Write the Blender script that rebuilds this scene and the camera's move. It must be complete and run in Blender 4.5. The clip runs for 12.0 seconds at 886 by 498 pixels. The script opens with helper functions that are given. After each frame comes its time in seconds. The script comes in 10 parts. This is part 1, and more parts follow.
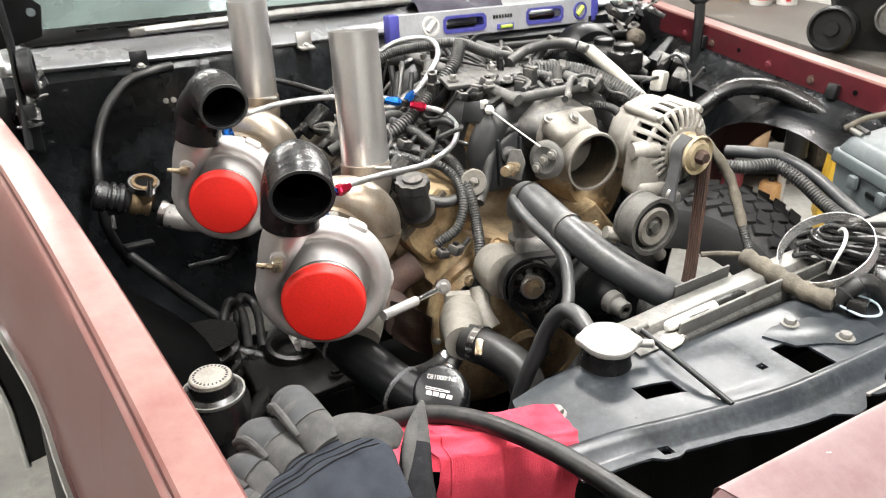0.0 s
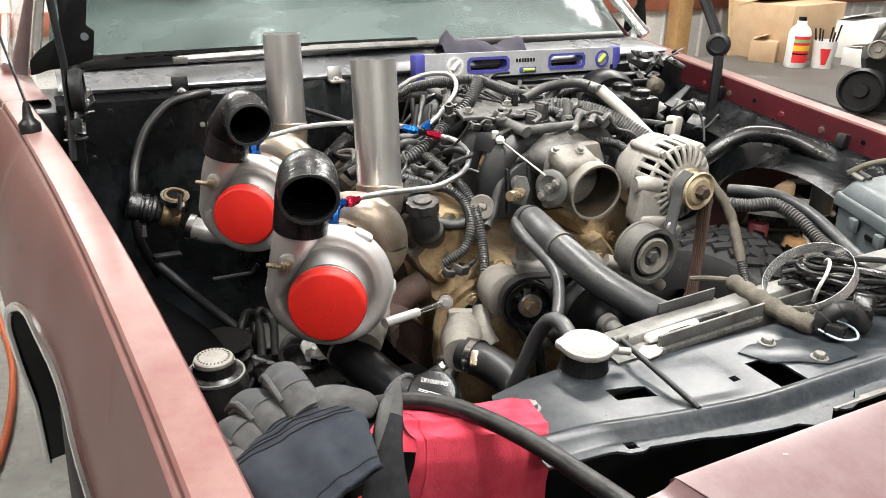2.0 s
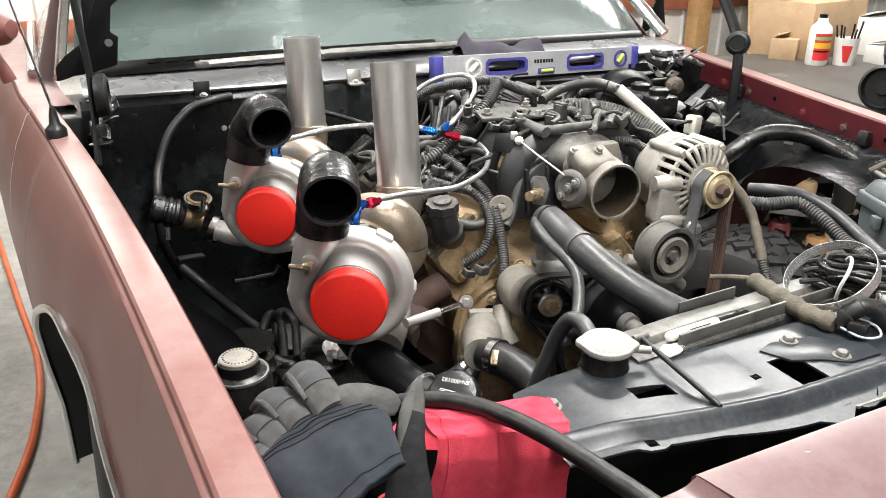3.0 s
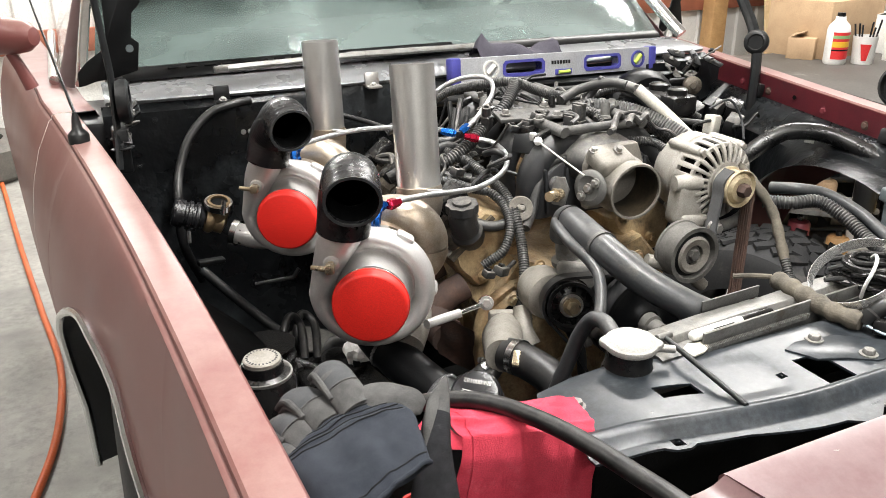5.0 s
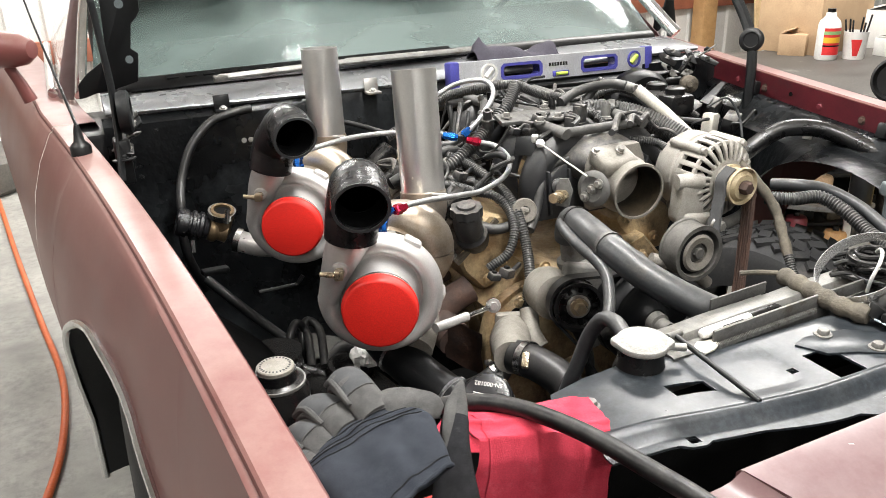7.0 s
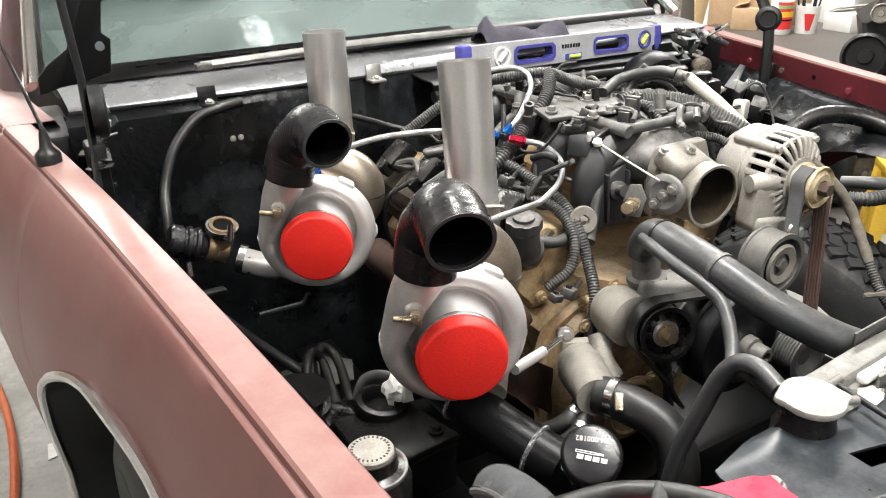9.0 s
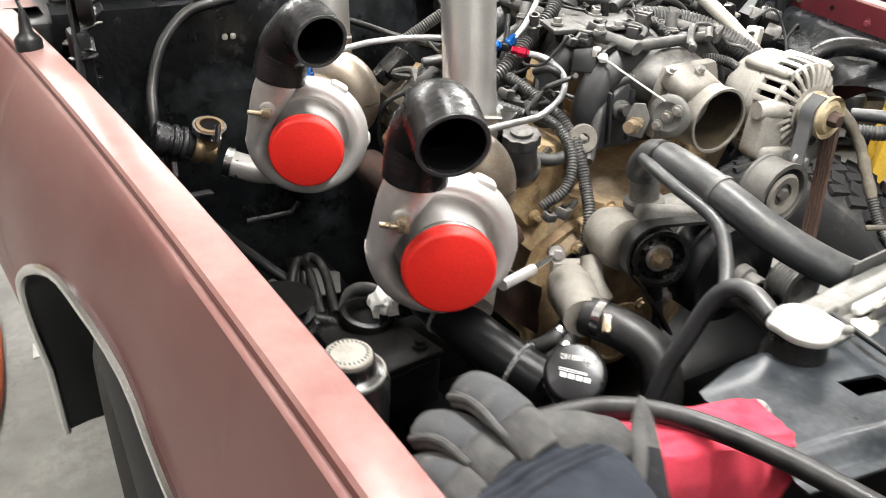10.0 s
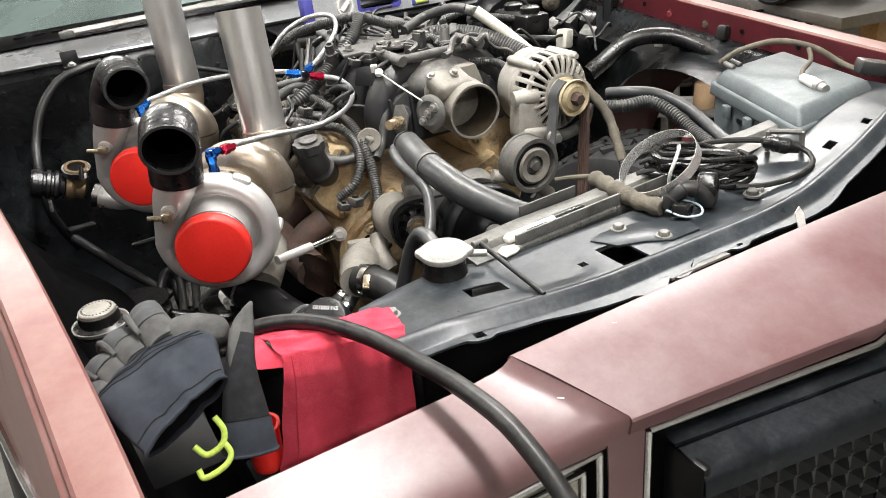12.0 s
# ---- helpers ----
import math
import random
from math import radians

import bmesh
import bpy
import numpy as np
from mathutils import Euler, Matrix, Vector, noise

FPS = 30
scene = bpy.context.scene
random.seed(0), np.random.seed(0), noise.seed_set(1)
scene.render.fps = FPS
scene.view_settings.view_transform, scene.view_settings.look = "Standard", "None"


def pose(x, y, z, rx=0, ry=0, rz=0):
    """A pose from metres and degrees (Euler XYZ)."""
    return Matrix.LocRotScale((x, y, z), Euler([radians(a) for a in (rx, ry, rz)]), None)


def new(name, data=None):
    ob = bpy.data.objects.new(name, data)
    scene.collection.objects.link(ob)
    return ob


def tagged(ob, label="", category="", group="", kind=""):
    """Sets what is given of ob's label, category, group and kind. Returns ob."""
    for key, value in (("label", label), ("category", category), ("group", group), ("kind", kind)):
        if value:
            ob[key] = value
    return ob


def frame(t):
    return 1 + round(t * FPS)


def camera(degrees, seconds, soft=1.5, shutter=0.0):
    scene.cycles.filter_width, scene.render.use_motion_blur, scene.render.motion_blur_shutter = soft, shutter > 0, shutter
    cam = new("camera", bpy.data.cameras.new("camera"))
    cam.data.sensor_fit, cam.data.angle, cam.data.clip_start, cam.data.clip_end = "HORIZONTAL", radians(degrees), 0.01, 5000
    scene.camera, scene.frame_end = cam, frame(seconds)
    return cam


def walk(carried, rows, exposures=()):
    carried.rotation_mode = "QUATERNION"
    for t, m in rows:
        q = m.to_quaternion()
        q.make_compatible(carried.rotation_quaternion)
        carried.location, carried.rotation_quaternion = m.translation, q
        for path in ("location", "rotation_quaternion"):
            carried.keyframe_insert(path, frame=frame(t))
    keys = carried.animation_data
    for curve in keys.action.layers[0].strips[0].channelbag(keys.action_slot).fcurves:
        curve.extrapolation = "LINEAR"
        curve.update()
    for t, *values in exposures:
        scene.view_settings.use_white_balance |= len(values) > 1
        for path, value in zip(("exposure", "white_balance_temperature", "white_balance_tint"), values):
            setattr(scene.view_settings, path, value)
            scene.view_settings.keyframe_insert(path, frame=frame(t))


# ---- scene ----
cam = camera(58.46, 12.0, soft=0.85, shutter=0.5)
PATH = [
    (0, pose(-0.8078, -0.3089, 1.3345, 63.295, 0.372, -29.724)),
    (0.5, pose(-0.8078, -0.3491, 1.3206, 66.049, -0.021, -27.323)),
    (1, pose(-0.7970, -0.3719, 1.3173, 66.607, -0.721, -26.495)),
    (1.5, pose(-0.7955, -0.3868, 1.3087, 66.843, -0.849, -26.160)),
    (2, pose(-0.8008, -0.4087, 1.3097, 67.198, -0.929, -26.115)),
    (2.5, pose(-0.8047, -0.4163, 1.3118, 67.303, -0.583, -25.456)),
    (4.5, pose(-0.8095, -0.4107, 1.3050, 67.448, 0.556, -24.395)),
    (5, pose(-0.8149, -0.4139, 1.3070, 67.600, 0.695, -24.143)),
    (5.5, pose(-0.8144, -0.4178, 1.3077, 67.763, 1.243, -24.141)),
    (6, pose(-0.8114, -0.4275, 1.3118, 67.924, 2.048, -23.989)),
    (6.5, pose(-0.8190, -0.4269, 1.3115, 67.977, 2.160, -24.445)),
    (8.5, pose(-0.8999, -0.2181, 1.3027, 66.667, 0.598, -28.496)),
    (9, pose(-0.9244, -0.1296, 1.3085, 65.672, 0.910, -30.991)),
    (9.5, pose(-0.9303, -0.0682, 1.2704, 61.459, -1.494, -32.000)),
    (10, pose(-0.9087, -0.1173, 1.2735, 60.489, -1.878, -29.904)),
    (10.5, pose(-0.8183, -0.3343, 1.2936, 63.000, -0.696, -26.403)),
    (11, pose(-0.6957, -0.4850, 1.2930, 64.508, 1.209, -28.856)),
    (11.5, pose(-0.7039, -0.5162, 1.2979, 63.476, 4.827, -30.915)),
    (12, pose(-0.6998, -0.5415, 1.3010, 63.069, 5.306, -30.521)),
]
EXPOSURE = [(0.0, 0.38), (0.4, 0.12), (1.5, 0.10), (6.0, 0.12), (8.5, 0.14), (9.0, 0.24), (9.5, 0.42), (10.5, 0.36), (11.0, 0.32), (11.5, 0.15), (12.0, 0.10)]
walk(cam, PATH, EXPOSURE)

# ---- world and lamps ----
world = bpy.data.worlds.new("world")
scene.world = world
world.use_nodes = True
world.node_tree.nodes["Background"].inputs[0].default_value = (0.9, 0.95, 1.0, 1)
world.node_tree.nodes["Background"].inputs[1].default_value = 0.012


def shop_lamp(x, y, z, rz, length, watts, colour=(1.0, 0.98, 0.955)):
    data = bpy.data.lights.new("tube_lamp", "AREA")
    data.shape, data.size, data.size_y, data.energy, data.color = "RECTANGLE", length, 0.16, watts, colour
    ob = new("tube_lamp", data)
    ob.matrix_world = pose(x, y, z, 0, 0, rz)
    return ob


LAMPS = [(-0.15, 0.32, 2.78, 90, 118), (-0.5, 4.45, 2.78, 0, 145), (-2.3, 1.2, 2.78, 90, 32), (2.05, 2.25, 2.78, 0, 75), (-0.9, -2.4, 2.78, 0, 60), (3.0, 2.6, 2.78, 0, 80)]
for lx, ly, lz, lr, lw in LAMPS:
    shop_lamp(lx, ly, lz, lr, 2.4, lw)


# ---- mesh helpers ----
def finish(name, bm, material, smooth=True, sharp=40):
    me = bpy.data.meshes.new(name)
    bmesh.ops.recalc_face_normals(bm, faces=bm.faces)
    bm.to_mesh(me)
    bm.free()
    for m in (material if isinstance(material, (list, tuple)) else [material]):
        me.materials.append(m)
    if smooth:
        for p in me.polygons:
            p.use_smooth = True
        me.set_sharp_from_angle(angle=radians(sharp))
    return new(name, me)


def part(name, bm, material, parent, label="", smooth=True, sharp=40):
    ob = finish(name, bm, material, smooth, sharp)
    ob.parent = parent
    if parent.type == "EMPTY":
        ob.matrix_parent_inverse = parent.matrix_basis.inverted()
    if label:
        tagged(ob, label)
    return ob


def thing(name, label, category, at=(0, 0, 0), group="", kind=""):
    ob = new(name)
    ob.empty_display_size = 0.02
    ob.location = at
    bpy.context.view_layer.update()
    return tagged(ob, label, category, group, kind)


def solo(name, bm, material, label, category, group="", kind="", smooth=True, sharp=40):
    return tagged(finish(name, bm, material, smooth, sharp), label, category, group, kind)


def spline(pts, n=8):
    """Points along a smooth curve through pts."""
    p = [Vector(q) for q in pts]
    if len(p) < 3:
        return p
    e = [2 * p[0] - p[1]] + p + [2 * p[-1] - p[-2]]
    out = []
    for i in range(1, len(e) - 2):
        a, b, c, d = e[i - 1], e[i], e[i + 1], e[i + 2]
        for k in range(n):
            t = k / n
            out.append(0.5 * (2 * b + (c - a) * t + (2 * a - 5 * b + 4 * c - d) * t * t + (3 * b - a - 3 * c + d) * t ** 3))
    out.append(p[-1])
    return out


def even(path, step):
    out, left = [path[0].copy()], step
    for a, b in zip(path, path[1:]):
        d = (b - a).length
        while d >= left and d > 0:
            a = a + (b - a) * (left / d)
            d = (b - a).length
            out.append(a.copy())
            left = step
        left -= d
    if (out[-1] - path[-1]).length > step * 0.3:
        out.append(path[-1].copy())
    return out


def frames(path):
    """A ring frame for each point of a path."""
    out = []
    side = None
    for i, p in enumerate(path):
        d = (path[min(i + 1, len(path) - 1)] - path[max(i - 1, 0)]).normalized()
        if side is None:
            side = d.orthogonal().normalized()
        side = (side - d * side.dot(d)).normalized()
        out.append((p, side, d.cross(side)))
    return out


def rings(bm, path, radius, seg=12, caps=True, flat=1.0):
    """A skin round a path; radius is a number or a list."""
    rows = []
    for i, (p, u, v) in enumerate(frames(path)):
        r = radius[i] if isinstance(radius, (list, tuple)) else radius
        rows.append([bm.verts.new(p + u * (r * math.cos(2 * math.pi * k / seg)) + v * (flat * r * math.sin(2 * math.pi * k / seg))) for k in range(seg)])
    for a, b in zip(rows, rows[1:]):
        for k in range(seg):
            bm.faces.new((a[k], a[(k + 1) % seg], b[(k + 1) % seg], b[k]))
    if caps:
        bm.faces.new(rows[0][::-1])
        bm.faces.new(rows[-1])
    return rows


def tube(bm, pts, r, seg=12, n=8, caps=True):
    rings(bm, spline(pts, n), r, seg, caps)
    return bm


def hollow(bm, pts, r, wall, seg=20, n=8):
    """An open pipe with a wall."""
    path = spline(pts, n)
    a = rings(bm, path, r, seg, False)
    b = rings(bm, path, r - wall, seg, False)
    for ra, rb in ((a[0], b[0]), (a[-1], b[-1])):
        for k in range(seg):
            bm.faces.new((ra[k], ra[(k + 1) % seg], rb[(k + 1) % seg], rb[k]))
    return bm


def ribbed(bm, pts, r, pitch=0.0045, depth=0.0013, seg=12):
    """A corrugated conduit."""
    path = even(spline(pts, 14), pitch / 4)
    rad = [r - depth * (0.0, 0.0, 1.0, 1.0)[i % 4] for i in range(len(path))]
    rings(bm, path, rad, seg)
    return bm


def lathe(bm, profile, m=None, seg=24, closed=False):
    """Turns (radius, height) pairs round z, then applies m."""
    m = m or Matrix.Identity(4)
    rows = []
    for r, h in profile:
        if r < 1e-6:
            rows.append([bm.verts.new(m @ Vector((0, 0, h)))])
        else:
            rows.append([bm.verts.new(m @ Vector((r * math.cos(2 * math.pi * k / seg), r * math.sin(2 * math.pi * k / seg), h))) for k in range(seg)])
    pairs = list(zip(rows, rows[1:])) + ([(rows[-1], rows[0])] if closed else [])
    for a, b in pairs:
        for k in range(seg):
            j = (k + 1) % seg
            if len(a) == 1 and len(b) == 1:
                continue
            if len(a) == 1:
                bm.faces.new((a[0], b[k], b[j]))
            elif len(b) == 1:
                bm.faces.new((a[k], a[j], b[0]))
            else:
                bm.faces.new((a[k], a[j], b[j], b[k]))
    return bm


def axis_to(origin, direction, up=(0, 0, 1)):
    """A pose whose z axis runs along direction."""
    d = Vector(direction).normalized()
    u = Vector(up)
    if abs(d.dot(u.normalized())) > 0.98:
        u = Vector((0, 1, 0))
    x = u.cross(d).normalized()
    y = d.cross(x)
    return Matrix.Translation(origin) @ Matrix((x, y, d)).transposed().to_4x4()


def box(bm, size, m=None, bevel=0.0, seg=2):
    """A bevelled block with its middle at m."""
    t = bmesh.new()
    bmesh.ops.create_cube(t, size=1)
    bmesh.ops.scale(t, vec=size, verts=t.verts)
    if bevel:
        bmesh.ops.bevel(t, geom=t.edges[:], offset=bevel, segments=seg, affect="EDGES", profile=0.5)
    add(bm, t, m)
    return bm


def add(bm, t, m=None):
    """Moves the mesh t into bm."""
    m = m or Matrix.Identity(4)
    vs = {v: bm.verts.new(m @ v.co) for v in t.verts}
    for f in t.faces:
        nf = bm.faces.new([vs[v] for v in f.verts])
        nf.material_index = f.material_index
    t.free()


def plate(bm, outline, thick, m=None, bevel=0.0):
    """A flat plate with an outline in its xy plane, thick along z."""
    t = bmesh.new()
    f = t.faces.new([t.verts.new((x, y, 0)) for x, y in outline])
    ex = bmesh.ops.extrude_face_region(t, geom=[f])
    bmesh.ops.translate(t, vec=(0, 0, thick), verts=[v for v in ex["geom"] if isinstance(v, bmesh.types.BMVert)])
    if bevel:
        bmesh.ops.bevel(t, geom=t.edges[:], offset=bevel, segments=2, affect="EDGES", profile=0.5)
    add(bm, t, m)
    return bm


def loft(bm, rows, closed=False, caps=False):
    """A skin over rows of points."""
    vs = [[bm.verts.new(p) for p in row] for row in rows]
    n = len(vs[0])
    for a, b in zip(vs, vs[1:]):
        for k in range(n if closed else n - 1):
            j = (k + 1) % n
            bm.faces.new((a[k], a[j], b[j], b[k]))
    if caps:
        bm.faces.new(vs[0][::-1])
        bm.faces.new(vs[-1])
    return vs


def hexhead(bm, m, r=0.008, h=0.006, washer=True):
    """A flanged hex bolt head, upright on m."""
    if washer:
        lathe(bm, [(0, 0), (r * 1.5, 0), (r * 1.45, h * 0.3), (0, h * 0.3)], m, 16)
    lathe(bm, [(0, h * 0.2), (r, h * 0.2), (r, h * 0.9), (r * 0.85, h * 1.05), (0, h * 1.05)], m, 6)
    return bm


# ---- materials ----
def mat(name, a, b=None, rough=0.5, metal=0.0, scale=40.0, fine=400.0, bump=0.1, dirt=None, dirt_amount=0.0, dirt_scale=9.0, coat=0.0, rough_var=0.12, relief=0.002, dust=0.0, dust_sheen_tone=(0.23, 0.21, 0.18), edge=0.14, spec=0.5, coat_rough=0.12, grain=0.22, dust_scale=55.0):
    """Two tones broken up by noise at two scales, with dirt and painted-sheen patches and fine relief."""
    m = bpy.data.materials.new(name)
    m.use_nodes = True
    nt = m.node_tree
    n, l = nt.nodes, nt.links
    p = n["Principled BSDF"]
    b = b or tuple(c * 0.8 for c in a)
    tc = n.new("ShaderNodeTexCoord")
    rnd = n.new("ShaderNodeObjectInfo")
    off = n.new("ShaderNodeVectorMath")
    off.operation = "ADD"
    l.new(tc.outputs["Object"], off.inputs[0])
    sc = n.new("ShaderNodeVectorMath")
    sc.operation = "SCALE"
    sc.inputs[0].default_value = (7.1, 3.3, 5.7)
    l.new(rnd.outputs["Random"], sc.inputs["Scale"])
    l.new(sc.outputs[0], off.inputs[1])

    def noise_tex(s, detail=4, r=0.6):
        t = n.new("ShaderNodeTexNoise")
        t.inputs["Scale"].default_value, t.inputs["Detail"].default_value, t.inputs["Roughness"].default_value = s, detail, r
        l.new(off.outputs[0], t.inputs["Vector"])
        return t

    big, small = noise_tex(scale), noise_tex(fine, 3)
    ramp = n.new("ShaderNodeMapRange")
    ramp.inputs["From Min"].default_value, ramp.inputs["From Max"].default_value = 0.35, 0.65
    l.new(big.outputs[0], ramp.inputs["Value"])
    mix = n.new("ShaderNodeMix")
    mix.data_type = "RGBA"
    mix.inputs[6].default_value, mix.inputs[7].default_value = (*a, 1), (*b, 1)
    l.new(ramp.outputs[0], mix.inputs[0])
    out = mix.outputs[2]
    if dirt:
        dn = noise_tex(dirt_scale, 6, 0.7)
        dr = n.new("ShaderNodeMapRange")
        lo = 0.72 - 0.5 * dirt_amount
        dr.inputs["From Min"].default_value, dr.inputs["From Max"].default_value = lo, lo + edge
        l.new(dn.outputs[0], dr.inputs["Value"])
        dm = n.new("ShaderNodeMix")
        dm.data_type = "RGBA"
        dm.inputs[7].default_value = (*dirt, 1)
        l.new(dr.outputs[0], dm.inputs[0])
        l.new(out, dm.inputs[6])
        out = dm.outputs[2]
    if dust:
        # settled dust lies on faces that look up; on body paint it is their painted sheen
        geo, sep, lie = n.new("ShaderNodeNewGeometry"), n.new("ShaderNodeSeparateXYZ"), n.new("ShaderNodeMapRange")
        l.new(geo.outputs["Normal"], sep.inputs[0])
        lie.inputs["From Min"].default_value, lie.inputs["From Max"].default_value = 0.05, 0.95
        lie.inputs["To Max"].default_value = dust
        l.new(sep.outputs["Z"], lie.inputs["Value"])
        pat, pr, mul = noise_tex(dust_scale, 7, 0.72), n.new("ShaderNodeMapRange"), n.new("ShaderNodeMath")
        pr.inputs["From Min"].default_value, pr.inputs["From Max"].default_value = 0.36, 0.66
        l.new(pat.outputs[0], pr.inputs["Value"])
        mul.operation = "MULTIPLY"
        l.new(lie.outputs[0], mul.inputs[0])
        l.new(pr.outputs[0], mul.inputs[1])
        um = n.new("ShaderNodeMix")
        um.data_type = "RGBA"
        um.inputs[7].default_value = (*dust_sheen_tone, 1)
        l.new(mul.outputs[0], um.inputs[0])
        l.new(out, um.inputs[6])
        out = um.outputs[2]
    if grain:
        gr_, gm = n.new("ShaderNodeMapRange"), n.new("ShaderNodeMix")
        speck = noise_tex(fine * 0.6, 6, 0.75)
        gr_.inputs["From Min"].default_value, gr_.inputs["From Max"].default_value = 0.32, 0.68
        gr_.inputs["To Min"].default_value, gr_.inputs["To Max"].default_value = 1 - grain, 1 + grain
        l.new(speck.outputs[0], gr_.inputs["Value"])
        gm.data_type, gm.blend_type, gm.clamp_result = "RGBA", "MULTIPLY", False
        gm.inputs[0].default_value = 1.0
        l.new(out, gm.inputs[6])
        l.new(gr_.outputs[0], gm.inputs[7])
        out = gm.outputs[2]
    l.new(out, p.inputs["Base Color"])
    rr = n.new("ShaderNodeMapRange")
    rr.inputs["To Min"].default_value, rr.inputs["To Max"].default_value = max(0.03, rough - rough_var), min(1, rough + rough_var)
    l.new(big.outputs[0], rr.inputs["Value"])
    l.new(rr.outputs[0], p.inputs["Roughness"])
    p.inputs["Metallic"].default_value = metal
    p.inputs["Specular IOR Level"].default_value = spec
    p.inputs["Coat Weight"].default_value = coat
    p.inputs["Coat Roughness"].default_value = coat_rough
    if bump:
        add2 = n.new("ShaderNodeMath")
        add2.operation = "ADD"
        l.new(small.outputs[0], add2.inputs[0])
        l.new(big.outputs[0], add2.inputs[1])
        bp = n.new("ShaderNodeBump")
        bp.inputs["Strength"].default_value, bp.inputs["Distance"].default_value = bump, relief
        l.new(add2.outputs[0], bp.inputs["Height"])
        l.new(bp.outputs[0], p.inputs["Normal"])
    return m


def glass(name, colour, rough=0.02):
    m = bpy.data.materials.new(name)
    m.use_nodes = True
    p = m.node_tree.nodes["Principled BSDF"]
    p.inputs["Base Color"].default_value = (*colour, 1)
    p.inputs["Transmission Weight"].default_value = 1
    p.inputs["Roughness"].default_value = rough
    p.inputs["IOR"].default_value = 1.45
    return m


def dusty_glass(name):
    """Tinted glass under an uneven film of dust."""
    m = bpy.data.materials.new(name)
    m.use_nodes = True
    n, l = m.node_tree.nodes, m.node_tree.links
    p = n["Principled BSDF"]
    p.inputs["Base Color"].default_value = (0.20, 0.30, 0.275, 1)
    p.inputs["Transmission Weight"].default_value = 1
    p.inputs["Roughness"].default_value = 0.08
    p.inputs["IOR"].default_value = 1.22
    film = n.new("ShaderNodeBsdfPrincipled")
    film.inputs["Base Color"].default_value = (0.115, 0.15, 0.14, 1)
    film.inputs["Roughness"].default_value = 0.5
    tc, a, b = n.new("ShaderNodeTexCoord"), n.new("ShaderNodeTexNoise"), n.new("ShaderNodeTexNoise")
    st = n.new("ShaderNodeMapping")
    st.inputs["Scale"].default_value = (1.2, 3.5, 3.5)
    st.inputs["Rotation"].default_value = (0, 0, 0.5)
    l.new(tc.outputs["Object"], st.inputs[0])
    l.new(st.outputs[0], a.inputs["Vector"])
    l.new(tc.outputs["Object"], b.inputs["Vector"])
    a.inputs["Scale"].default_value, a.inputs["Detail"].default_value = 2.5, 8
    b.inputs["Scale"].default_value, b.inputs["Detail"].default_value = 1.6, 5
    sm = n.new("ShaderNodeMath")
    sm.operation = "ADD"
    l.new(a.outputs[0], sm.inputs[0])
    l.new(b.outputs[0], sm.inputs[1])
    r = n.new("ShaderNodeMapRange")
    r.inputs["From Min"].default_value, r.inputs["From Max"].default_value = 0.75, 1.3
    r.inputs["To Min"].default_value, r.inputs["To Max"].default_value = 0.02, 0.55
    # the film is mixed in more strongly towards the bottom
    xyz, low = n.new("ShaderNodeSeparateXYZ"), n.new("ShaderNodeMapRange")
    l.new(tc.outputs["Object"], xyz.inputs[0])
    l.new(xyz.outputs["Z"], low.inputs["Value"])
    low.inputs["From Min"].default_value, low.inputs["From Max"].default_value = 1.0, 1.22
    low.inputs["To Min"].default_value, low.inputs["To Max"].default_value = 0.16, -0.16
    su = n.new("ShaderNodeMath")
    su.operation = "ADD"
    l.new(sm.outputs[0], su.inputs[0])
    l.new(low.outputs[0], su.inputs[1])
    l.new(su.outputs[0], r.inputs["Value"])
    mix = n.new("ShaderNodeMixShader")
    l.new(r.outputs[0], mix.inputs[0])
    l.new(p.outputs[0], mix.inputs[1])
    l.new(film.outputs[0], mix.inputs[2])
    l.new(mix.outputs[0], n["Material Output"].inputs[0])
    return m


def glow(name, colour, strength):
    m = bpy.data.materials.new(name)
    m.use_nodes = True
    p = m.node_tree.nodes["Principled BSDF"]
    p.inputs["Base Color"].default_value = (*colour, 1)
    p.inputs["Emission Color"].default_value = (*colour, 1)
    p.inputs["Emission Strength"].default_value = strength
    return m


# the pale tone on upward faces paints in the lamp's sheen
PAINT = mat("aged_maroon_paint", (0.150, 0.046, 0.042), (0.172, 0.060, 0.054), 0.42, 0.06, 5, 900, 0.02, (0.18, 0.086, 0.076), 0.3, 4, dust=0.52, dust_sheen_tone=(0.345, 0.255, 0.225), dust_scale=2.2, coat=0.16, rough_var=0.06, edge=0.5, coat_rough=0.18, grain=0.06, spec=0.30)
PAINT_DULL = mat("dull_red_paint", (0.165, 0.026, 0.034), (0.12, 0.022, 0.03), 0.42, 0, 14, 600, 0.05, (0.08, 0.045, 0.045), 0.3, 12, edge=0.3)
# chalk is oxidised paint; the upward tone also paints the nose's lit top
PAINT_CHALK = mat("chalky_maroon_paint", (0.112, 0.047, 0.048), (0.142, 0.074, 0.075), 0.44, 0.0, 4, 500, 0.03, (0.23, 0.188, 0.19), 0.40, 4, dust=0.5, dust_sheen_tone=(0.31, 0.262, 0.26), dust_scale=2.6, coat=0.28, edge=0.5, coat_rough=0.30, grain=0.06)
BLACK_SATIN = mat("satin_black_paint", (0.003, 0.0032, 0.0035), (0.005, 0.0055, 0.006), 0.36, 0, 6, 300, 0.15, (0.012, 0.0128, 0.014), 0.2, 5, edge=0.4, spec=0.22)
# the pale patches are the panel's smoky sheen, painted into the colour
FIREWALL = mat("black_with_painted_sheen", (0.004, 0.0045, 0.005), (0.0095, 0.0107, 0.012), 0.28, 0, 5, 26, 0.55, (0.055, 0.061, 0.066), 0.50, 6, edge=0.34, rough_var=0.16, spec=0.32, relief=0.006)
